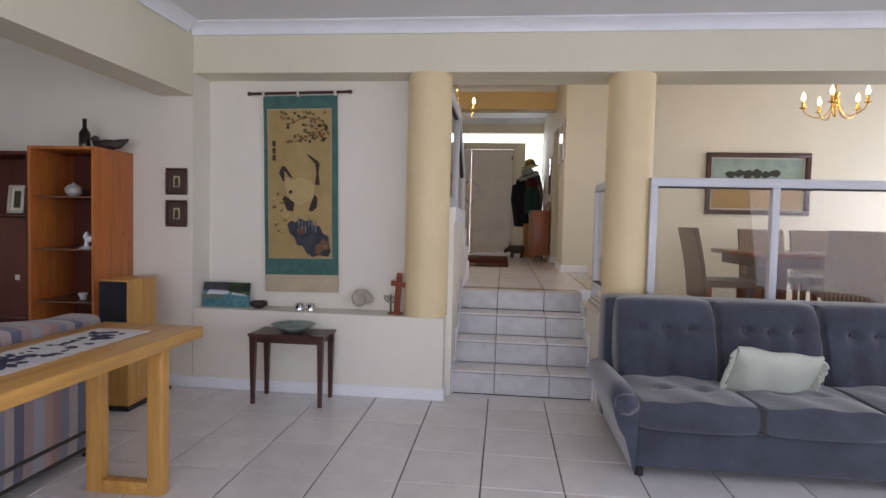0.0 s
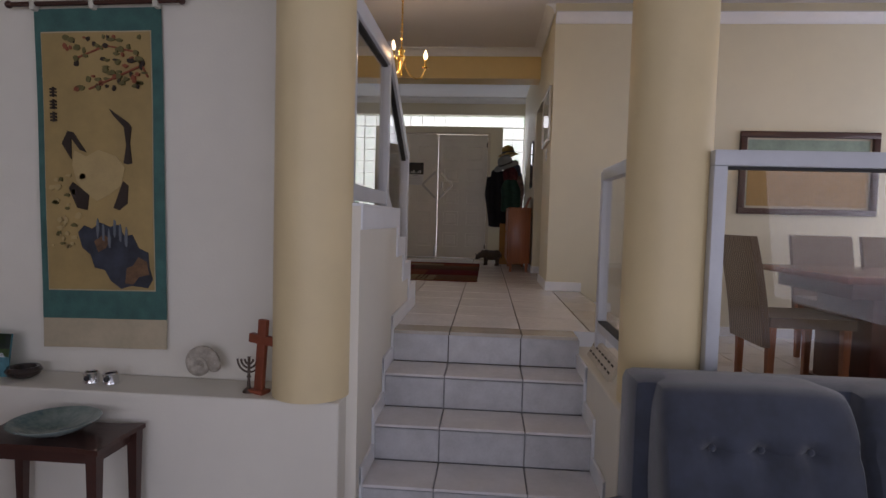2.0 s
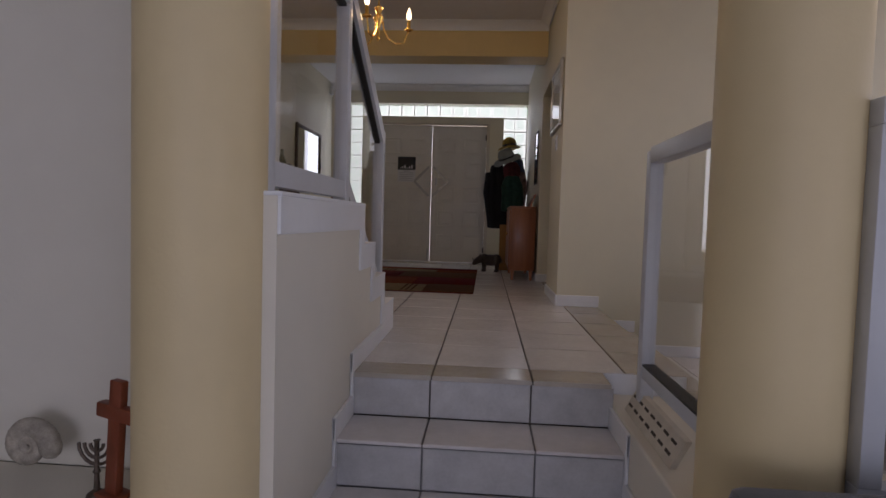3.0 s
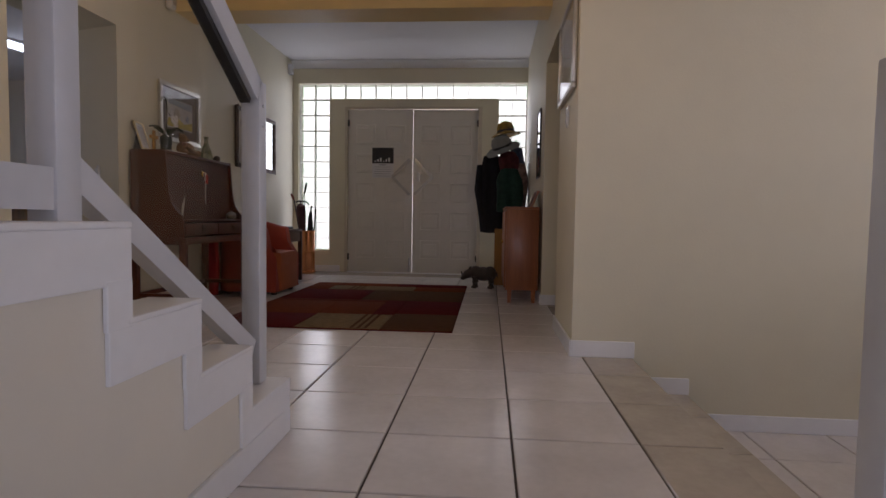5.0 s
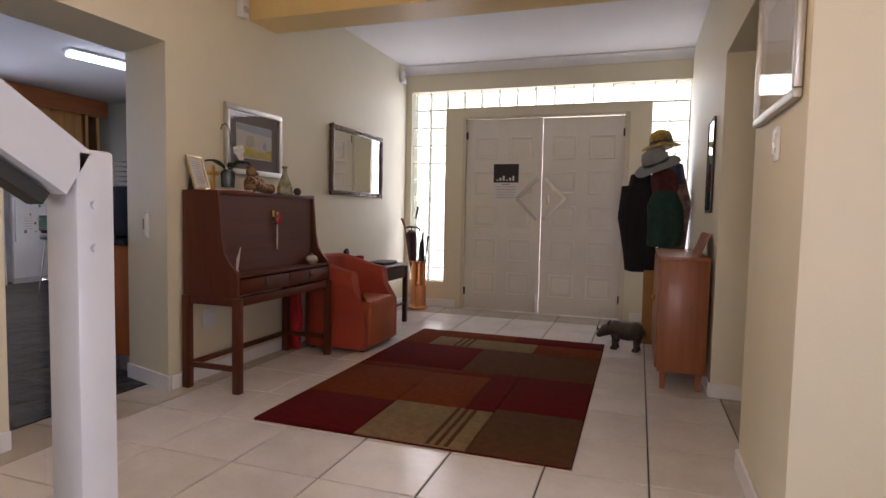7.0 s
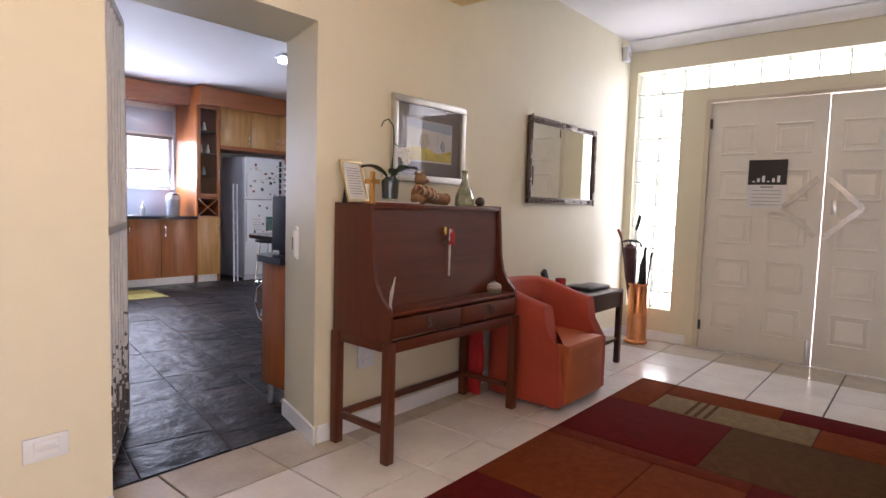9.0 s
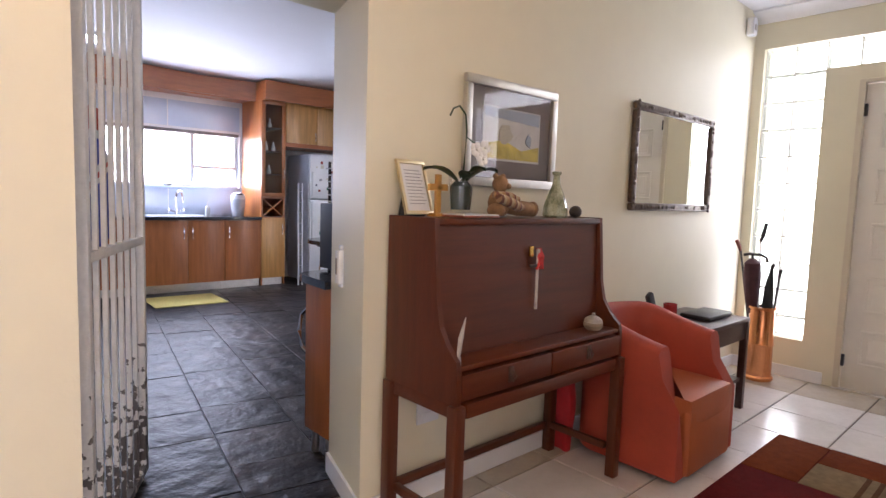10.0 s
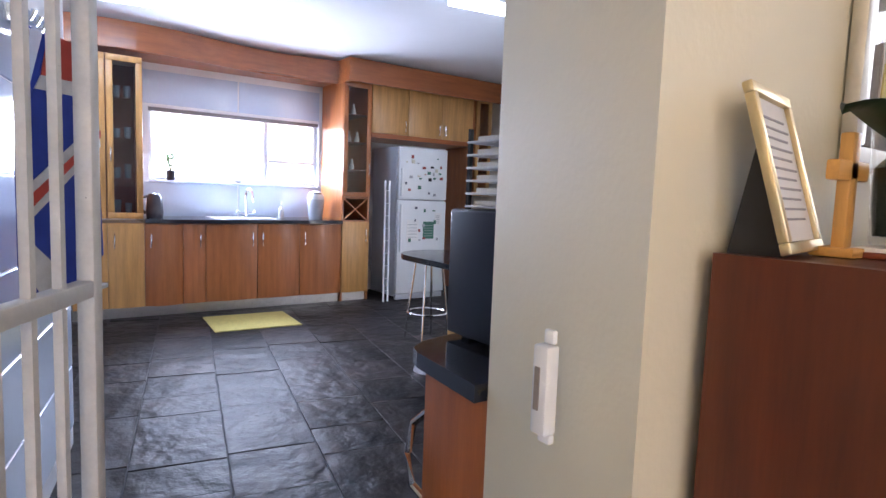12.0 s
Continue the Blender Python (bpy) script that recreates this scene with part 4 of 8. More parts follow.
    for v in vs:
        a, b = abs(v.co.x) / 0.225, abs(v.co.z - 0.165) / 0.165
        v.co.y *= max(0.10, (1 - a ** 4) * (1 - b ** 4)) ** 0.6
        v.co.y += 0.006 * math.sin(v.co.x * 31 + v.co.z * 17) * (a + b)
        v.co.x *= 1 - 0.05 * (1 - b * b)
        v.co.z = 0.165 + (v.co.z - 0.165) * (1 - 0.09 * (1 - a * a))
    cov = part("cover", bm, M["cushion"], c)
    r = random.Random(2)
    for s in (-1, 1):
        bm = bmesh.new()
        for k in range(34):
            z = 0.02 + 0.29 * k / 33
            x = s * (0.215 + r.uniform(-0.004, 0.004))
            tube(bm, [(x, r.uniform(-0.012, 0.012), z), (x + s * 0.022, -0.02 + r.uniform(-0.01, 0.01), z - 0.012), (x + s * 0.034, -0.025 + r.uniform(-0.012, 0.012), z - 0.034)], 0.006, 5)
        part("fringe", bm, M["cushion"], c)


sofa()


# ---- lounge: oak table, striped sofa, cabinets, loudspeaker ----
def oak_console():
    t = thing("console_table", "honey oak console table with open frame legs", "table", -1.03, 2.60, 0)
    x0, x1, y0, y1, h = -0.25, 0.28, -2.35, 0.0, 0.75
    part("tabletop", boxes((x0, x1, y0, y1, h - 0.055, h, 0.006)), M["oak"], t)
    for y in (-0.28, -2.1):
        leg = bmesh.new()
        for x in (x0 + 0.105, x1 - 0.12):
            box(leg, x, x + 0.075, y, y + 0.06, 0.0, h - 0.055, 0.005)
        part("leg_frame", leg, M["oak_v"], t)
        part("foot_bar", boxes((x0 + 0.18, x1 - 0.12, y + 0.002, y + 0.058, 0.0, 0.06, 0.005)), M["oak"], t)
    bm = bmesh.new()
    for z in (0.28, 0.20):
        tube(bm, [(x0 + 0.10, -0.25, z), (x0 + 0.10, -2.07, z)], 0.009, 8)
    tube(bm, [(x0 + 0.10, -0.25, 0.28), (x0 + 0.10, -0.235, 0.24), (x0 + 0.10, -0.25, 0.20)], 0.009, 8)
    part("stretcher_rod", bm, M["iron"], t, "black iron stretcher rods")
    r = thing("table_runner", "white table runner with dark blue figured pattern", "table runner", -1.05, 2.42, h)
    lace = mat("white_lace", (0.60, 0.58, 0.58), 0.9, 0.12, 40, 0.4, 250)
    bm = bmesh.new()
    n = 44
    poly = [(-0.13 - 0.008 * (i % 2), -2.0 * i / n) for i in range(n + 1)] + [(0.13 + 0.008 * (i % 2), -2.0 * (n - i) / n) for i in range(n + 1)]
    prism(bm, poly, 0.0005, 0.003, "z")
    cl = part("cloth", bm, lace, r, smooth=0)
    navy = mat("navy_figures", (0.035, 0.035, 0.07), 0.9, 0.5, 35)
    bm = bmesh.new()
    rnd = random.Random(8)
    for i in range(150):
        cx, cy = rnd.uniform(-0.085, 0.085), rnd.uniform(-1.92, -0.06)
        prism(bm, oval(cx, cy, rnd.uniform(0.008, 0.03), rnd.uniform(0.006, 0.026), 7, 0.4, i), 0.0028, 0.0040 + 0.00001 * i, "z")
    tagged(part("pattern", bm, navy, r, smooth=0), kind="stuff")


oak_console()


def striped_sofa():
    t = thing("striped_sofa", "sofa draped with a pink and blue striped throw", "sofa", -1.40, 2.78, 0)
    st = stripes("striped_throw", [(0.30, 0.20, 0.20), (0.20, 0.21, 0.26), (0.36, 0.30, 0.29), (0.11, 0.12, 0.17), (0.30, 0.22, 0.23), (0.28, 0.29, 0.31), (0.38, 0.24, 0.22)], 0.055, 1)
    bm = bmesh.new()
    for v in puff(bm, -0.28, 0.0, -2.1, 0.0, 0.04, 0.77, 0.07, 24):
        v.co.x += 0.012 * math.sin(v.co.y * 26) * max(0, 0.8 - v.co.z)
        v.co.z += 0.012 * math.sin(v.co.y * 9)
    part("back", bm, st, t)
    bm = bmesh.new()
    puff(bm, -0.95, -0.25, -2.0, -0.1, 0.04, 0.42, 0.06, 10)
    part("seat", bm, st, t)
    for y in (-2.1, -0.2):
        bm = bmesh.new()
        puff(bm, -0.95, -0.27, y, y + 0.2, 0.04, 0.58, 0.08, 8)
        part("arm", bm, st, t)
    for x in (-0.9, -0.08):
        for y in (-2.0, -0.1):
            part("foot", boxes((x, x + 0.05, y, y + 0.05, 0, 0.05)), M["darktable"], t)


striped_sofa()


def display_cabinet(name, label, x, y, w, d, h, shelves, m, inner):
    t = thing(name, label, "cabinet", x, y, 0)
    k = 0.022
    side = part("side_panel", boxes((w - k, w, 0, d, 0, h, 0.002)), m, t)
    part("side_panel", boxes((0, k, 0, d, 0, h, 0.002)), m, t)
    part("top_panel", boxes((k, w - k, 0, d, h - k, h, 0.001)), m, t)
    # back and shelves coloured darker than the carcass, as shade inside
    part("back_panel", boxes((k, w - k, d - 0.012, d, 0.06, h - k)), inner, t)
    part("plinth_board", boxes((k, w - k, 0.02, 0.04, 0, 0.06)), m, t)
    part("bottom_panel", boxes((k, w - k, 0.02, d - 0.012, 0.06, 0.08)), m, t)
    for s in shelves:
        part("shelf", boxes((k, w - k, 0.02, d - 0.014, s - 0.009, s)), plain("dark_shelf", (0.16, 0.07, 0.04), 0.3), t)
    return t


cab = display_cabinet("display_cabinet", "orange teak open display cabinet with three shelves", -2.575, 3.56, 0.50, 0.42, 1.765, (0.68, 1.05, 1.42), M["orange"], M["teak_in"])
for z in (1.16, 1.085):
    part("hinge", boxes((0.5, 0.512, 0.29 + (1.16 - z), 0.36 + (1.16 - z) * 0.6, z, z + 0.012, 0.004)), M["copper"], cab)
low = display_cabinet("wall_unit", "dark red-brown teak wall unit with a shelf recess", -3.705, 3.58, 1.12, 0.40, 1.73, (0.55, 1.28), M["teak_in"], M["teak_in"])
part("door", boxes((0.02, 1.10, 0.0, 0.02, 0.56, 1.26, 0.003)), M["teak_in"], low)
part("handle", boxes((1.02, 1.06, -0.012, 0.0, 0.82, 0.86, 0.003)), M["chrome"], low)
picture("photo_frame", "small framed photograph standing on the shelf", -2.755, 3.60, 1.29, 0, 0.13, 0.20, 0.02, M["silverframe"], plain("ivory_mount", (0.6, 0.55, 0.42)), 0.02, plain("dark_print", (0.05, 0.04, 0.03)), tilt=-6)


def pot(name, label, x, y, z, prof, m, cat="ornament"):
    t = thing(name, label, cat, x, y, z)
    bm = bmesh.new()
    lathe(bm, prof, seg=20)
    part("body", bm, m, t)
    return t


pot("ceramic_pot", "round grey ceramic pot with a lid on the shelf", -2.355, 3.72, 1.42, [(0.03, 0), (0.055, 0.03), (0.056, 0.06), (0.035, 0.085), (0.012, 0.09), (0.012, 0.1), (0.004, 0.104)], M["ceramic"], "pot")
pot("ceramic_jar", "small pale jar on the shelf", -2.125, 3.72, 1.42, [(0.02, 0), (0.03, 0.02), (0.028, 0.05), (0.016, 0.06)], M["ceramic"], "jar")
f = pot("china_figurine", "white china bird ornament on a base", -2.255, 3.72, 1.05, [(0.05, 0), (0.05, 0.008), (0.02, 0.02), (0.012, 0.05), (0.025, 0.085), (0.008, 0.12)], M["whiteware"])
part("wing", one(ball, 0.025, 0, 0.07, 0.035, 0.008, 0.02, 10), M["whiteware"], f)
f = pot("china_horse", "white china animal ornament", -2.135, 3.72, 1.05, [(0.03, 0), (0.03, 0.006), (0.012, 0.02), (0.02, 0.06), (0.006, 0.085)], M["whiteware"])
pot("china_cup", "small white china cup on the shelf", -2.285, 3.72, 0.68, [(0.018, 0), (0.02, 0.004), (0.034, 0.045), (0.030, 0.045), (0.016, 0.008)], M["whiteware"], "cup")
pot("china_cup", "small white china cup on the shelf", -2.145, 3.72, 0.68, [(0.018, 0), (0.02, 0.004), (0.034, 0.05), (0.030, 0.05), (0.016, 0.008)], M["whiteware"], "cup")
pot("wine_bottle", "dark green bottle on top of the cabinet", -2.315, 3.78, 1.765, [(0.036, 0), (0.038, 0.01), (0.038, 0.12), (0.015, 0.16), (0.014, 0.21), (0.017, 0.212), (0.016, 0.225)], mat("dark_bottle_glass", (0.012, 0.014, 0.012), 0.12), "bottle")


def carved_duck():
    t = thing("carved_duck", "dark carved wooden duck on top of the cabinet", "ornament", -2.135, 3.78, 1.765)
    bm = bmesh.new()
    ball(bm, 0, 0, 0.04, 0.11, 0.05, 0.038)
    ball(bm, -0.095, 0, 0.075, 0.028, 0.024, 0.03)
    tube(bm, [(-0.085, 0, 0.05), (-0.1, 0, 0.085)], [0.03, 0.022], 10)
    tube(bm, [(-0.11, 0, 0.085), (-0.145, 0, 0.08)], [0.016, 0.006], 8)
    tube(bm, [(0.08, 0, 0.045), (0.16, 0, 0.075)], [0.035, 0.008], 8)
    part("body", bm, M["carved"], t, smooth=60)


carved_duck()


def loudspeaker():
    t = thing("loudspeaker", "floor-standing oak-veneered loudspeaker with black grille", "loudspeaker", -1.90, 3.36, 0)
    part("cabinet", boxes((-0.0, 0.20, 0.02, 0.33, 0.03, 0.87, 0.006)), M["oak_v"], t)
    part("plinth", boxes((-0.01, 0.21, 0.01, 0.34, 0, 0.03, 0.004)), M["dark"], t)
    part("grille", boxes((0.006, 0.194, 0.0, 0.02, 0.50, 0.86, 0.006)), mat("black_grille_cloth", (0.012, 0.013, 0.02), 0.9, 0.2, 60, 0.4, 500), t)
    b = thing("speaker_cable", "loop of black cable on the floor behind the loudspeaker", "cable", -1.86, 3.865, 0)
    part("cable", one(tube, [(0.16 * math.cos(k * 0.42 + 0.6), 0.07 * math.sin(k * 0.42 + 0.6), 0.006 + 0.0006 * k) for k in range(17)], 0.006, 6), M["dark"], b)


loudspeaker()


# ---- dining room ----
def dining_chair_mesh():
    wk = stripes("striped_rattan", [(0.27, 0.19, 0.12), (0.13, 0.08, 0.045)], 0.014, 0, 0.6, 0.4, 200)
    t = thing("dining_chair", "high-backed striped rattan dining chair", "chair", 0, 0, 0, group="chairs round the dining table")
    bm = bmesh.new()
    prism(bm, [(-0.24, 0.42), (0.24, 0.42), (0.24, 0.48), (-0.24, 0.48)], -0.23, 0.23)
    part("seat", bm, wk, t)
    bm = bmesh.new()
    n = 10
    def prof(k):
        s = k / n
        return 0.23 + 0.05 * s + 0.06 * s * s, 0.30 + 0.65 * s
    for k in range(n):
        (y0, z0), (y1, z1) = prof(k), prof(k + 1)
        w0, w1 = 0.225 + 0.005 * k / n, 0.225 + 0.005 * (k + 1) / n
        a = [bm.verts.new(p) for p in ((-w0, y0, z0), (w0, y0, z0), (w0, y0 + 0.045, z0), (-w0, y0 + 0.045, z0))]
        b = [bm.verts.new(p) for p in ((-w1, y1, z1), (w1, y1, z1), (w1, y1 + 0.045, z1), (-w1, y1 + 0.045, z1))]
        for i in range(4):
            bm.faces.new((a[i], a[(i + 1) % 4], b[(i + 1) % 4], b[i]))
        if k == n - 1:
            bm.faces.new(b)
        if k == 0:
            bm.faces.new(list(reversed(a)))
    bmesh.ops.remove_doubles(bm, verts=bm.verts, dist=0.0001)
    part("backrest", bm, wk, t)
    for x in (-0.2, 0.2):
        for y in (-0.2, 0.22):
            bm = bmesh.new()
            tapered_leg(bm, x, y, 0, 0.42, 0.032, 0.045)
            part("leg", bm, M["walnut"], t, smooth=0)
    return t


chair = dining_chair_mesh()
chair.matrix_world = pose(2.80, 5.42, DIN, 0, 0, 90)
for x, y, r in ((3.54, 6.15, 0), (4.06, 6.15, -4), (4.58, 6.15, 0), (3.50, 4.76, 163), (4.12, 4.74, 176), (4.95, 5.42, -90)):
    copy_thing(chair, pose(x, y, DIN, 0, 0, r))
dt = thing("dining_table", "long dark cherry dining table", "table", 3.80, 5.42, DIN)
part("tabletop", boxes((-0.98, 0.98, -0.48, 0.48, 0.71, 0.75, 0.006)), wood("dining_cherry", (0.20, 0.055, 0.025), 0.25, 0), dt)
part("apron", boxes((-0.9, 0.9, -0.4, 0.4, 0.62, 0.71, 0.003)), M["mahogany"], dt)
for x in (-0.65, 0.65):
    part("pedestal", boxes((x - 0.06, x + 0.06, -0.28, 0.28, 0.04, 0.62, 0.01)), M["mahogany_v"], dt)
    part("foot", boxes((x - 0.08, x + 0.08, -0.36, 0.36, 0.0, 0.045, 0.01)), M["mahogany"], dt)

sky_, grass_, tree_ = mat("painted_sky", (0.27, 0.36, 0.30), 0.7, 0.25, 5, 0.2, 80), mat("painted_grass", (0.36, 0.22, 0.07), 0.7, 0.4, 30, 0.3, 100, stretch=(6, 1, 1)), mat("painted_trees", (0.03, 0.035, 0.02), 0.7, 0.4, 30)
picture("landscape_painting", "large framed landscape painting of trees over dry grass", 3.15, 7.148, 1.485, 0, 1.19, 0.74, 0.055, M["darktable"], plain("ivory_slip", (0.55, 0.5, 0.4)), 0.018, sky_,
        [([(0.065, 0.1), (0.935, 0.1), (0.935, 0.57), (0.065, 0.58)], grass_)] + [(oval(0.24 + 0.085 * i, 0.65 + 0.02 * (i % 2), 0.05, 0.075 if i in (2, 3) else 0.055, 11, 0.25, i), tree_) for i in range(6)], d=0.04)


def chandelier(name, x, y, z, arms, drop, radius):
    t = thing(name, "polished brass chandelier with lit candle bulbs", "chandelier", x, y, z)
    bm = bmesh.new()
    lathe(bm, [(0.006, 0.0), (0.014, 0.012), (0.008, 0.03), (0.012, 0.10), (0.03, 0.13), (0.034, 0.15), (0.012, 0.17), (0.022, 0.19), (0.03, 0.21), (0.01, 0.225), (0.006, 0.24)], seg=16)
    part("stem", bm, M["brass"], t)
    bm = bmesh.new()
    tube(bm, [(0, 0, 0.24), (0, 0, drop)], 0.004, 6)
    for k in range(int((drop - 0.26) / 0.03)):
        r = bmesh.ops.create_cone(bm, cap_ends=True, segments=8, radius1=0.009, radius2=0.009, depth=0.014)
        bmesh.ops.transform(bm, matrix=pose(0, 0, 0.27 + 0.03 * k, 90, 0, 90 * (k % 2)), verts=r["verts"])
    part("chain", bm, M["brass"], t)
    bm = bmesh.new()
    lathe(bm, [(0.05, drop - 0.002), (0.048, drop - 0.02), (0.015, drop - 0.035)][::-1], seg=20)
    part("ceiling_rose", bm, M["brass"], t)
    for i in range(arms):
        a = 2 * math.pi * i / arms + 0.35
        c, s = math.cos(a), math.sin(a)
        bm = bmesh.new()
        pts = [(0.02, 0.17), (0.035, 0.08), (0.07, 0.02), (0.12, -0.005), (0.17, 0.005), (radius - 0.02, 0.04), (radius, 0.085)]
        tube(bm, [(r * c, r * s, h) for r, h in pts], 0.0055, 8)
        arm = part("arm", bm, M["brass"], t)
        bm = bmesh.new()
        lathe(bm, [(0.008, 0.08), (0.03, 0.09), (0.03, 0.096), (0.012, 0.10), (0.011, 0.155)], radius * c, radius * s, 0, 14)
        part("candle_cup", bm, M["brass"], arm)
        bm = bmesh.new()
        lathe(bm, [(0.010, 0.155), (0.017, 0.175), (0.017, 0.19), (0.010, 0.215), (0.002, 0.235)], radius * c, radius * s, 0, 12)
        b = part("bulb", bm, M["bulb"], arm)
        b.visible_shadow = False
        point_lamp("chandelier_bulb_light", x + radius * c, y + radius * s, z + 0.19, 9.0 if y > 6 and x < 1.5 else 2.5, (1.0, 0.70, 0.34), 0.03)


chandelier("chandelier", 0.17, 6.40, 2.50, 3, 0.858, 0.20)
chandelier("chandelier", 3.66, 5.40, 2.33, 5, 1.028, 0.25)


def vent_block():
    t = thing("leaflet_stack", "white carved wooden plaque leaning by the glass panel", "plaque", 1.52, 4.75, 0.632)
    t.matrix_world = pose(1.475, 4.68, 0.632, 0, 0, 0)
    bm = bmesh.new()
    prism(bm, [(0.0, 0.0), (0.02, 0.0), (0.065, 0.085), (0.045, 0.085)], -0.28, 0.27, "y")
    part("plaque", bm, plain("ivory_plaque", (0.62, 0.58, 0.5)), t, smooth=0)
    bm = bmesh.new()
    for k, z in enumerate((0.022, 0.055)):
        for j in range(7):
            x = 0.53 * z
            y0 = -0.24 + 0.075 * j
            prism(bm, [(x - 0.004, z - 0.008), (x + 0.003, z - 0.01), (x + 0.012, z + 0.008), (x + 0.005, z + 0.01)], y0, y0 + 0.05, "y")
    tagged(part("lettering_bar", bm, plain("dark_print", (0.05, 0.04, 0.03)), t, smooth=0), kind="stuff")


vent_block()


# ---- hall: bureau and the things on it ----
def bureau():
    t = thing("bureau", "dark mahogany writing bureau with closed fall front on a stand", "desk", -1.445, 7.93, UP)
    W, D_ = 1.0, 0.385          # along the wall, out from it
    # local frame: x out from the wall, y along it
    for y in (-0.014, W - 0.031):
        for x in (0.0, D_ - 0.035):
            part("leg", boxes((x, x + 0.045, y, y + 0.045, 0, 0.545, 0.004)), M["mahogany_v"], t)
    part("stand_rail", boxes((D_ - 0.04, D_, 0.045, W - 0.045, 0.495, 0.545, 0.004)), M["mahogany"], t)
    part("stand_rail", boxes((0.0, 0.03, 0.045, W - 0.045, 0.495, 0.545, 0.004)), M["mahogany"], t)
    for y in (0.004, W - 0.041):
        part("stand_rail", boxes((0.045, D_ - 0.045, y, y + 0.037, 0.495, 0.545, 0.004)), M["mahogany"], t)
        part("stretcher", boxes((0.045, D_ - 0.045, y + 0.006, y + 0.032, 0.12, 0.15, 0.003)), M["mahogany"], t)
    part("stretcher", boxes((0.008, 0.036, 0.045, W - 0.045, 0.12, 0.15, 0.003)), M["mahogany"], t)
    side = [(0.0, 0.545), (D_ - 0.005, 0.545), (D_ - 0.005, 0.655), (D_ - 0.012, 0.69), (0.325, 0.735), (0.290, 0.79), (0.272, 0.87), (0.262, 1.0), (0.25, 1.15), (0.0, 1.15)]
    for y0 in (0.0, W - 0.02):
        bm = bmesh.new()
        prism(bm, side, y0, y0 + 0.02, "y")
        part("side_panel", bm, M["mahogany_v"], t, smooth=0)
    part("top", boxes((0.0, 0.252, 0.02, W - 0.02, 1.125, 1.147, 0.003)), M["mahogany"], t)
    part("back_panel", boxes((0.0, 0.01, 0.02, W - 0.02, 0.545, 1.125)), M["mahogany"], t)
    part("ledge", boxes((0.01, D_ - 0.012, 0.02, W - 0.02, 0.655, 0.672, 0.002)), M["mahogany"], t)
    bm = bmesh.new()
    prism(bm, [(0.012, 0.672), (0.262, 0.672), (0.236, 1.125), (0.012, 1.125)], 0.021, W - 0.021, "y")
    part("fall_front", bm, M["mahogany"], t, smooth=0)
    for y0, y1 in ((0.022, W / 2 - 0.003), (W / 2 + 0.003, W - 0.022)):
        dr = part("drawer", boxes((0.02, D_ - 0.002, y0, y1, 0.558, 0.645, 0.003)), M["mahogany"], t)
        ym = (y0 + y1) / 2
        bm = bmesh.new()
        tube(bm, [(D_ + 0.006, ym - 0.010, 0.62), (D_ + 0.014, ym - 0.013, 0.60), (D_ + 0.014, ym, 0.585), (D_ + 0.014, ym + 0.013, 0.60), (D_ + 0.006, ym + 0.010, 0.62)], 0.003, 6)
        box(bm, D_ - 0.004, D_ + 0.004, ym - 0.012, ym + 0.012, 0.58, 0.635, 0.002)
        part("drop_handle", bm, M["bronze"], dr)
    part("key_plate", boxes((0.252, 0.262, W / 2 - 0.012, W / 2 + 0.012, 1.0, 1.04, 0.003)), M["brass"], t)


bureau()
TOP = UP + 1.148


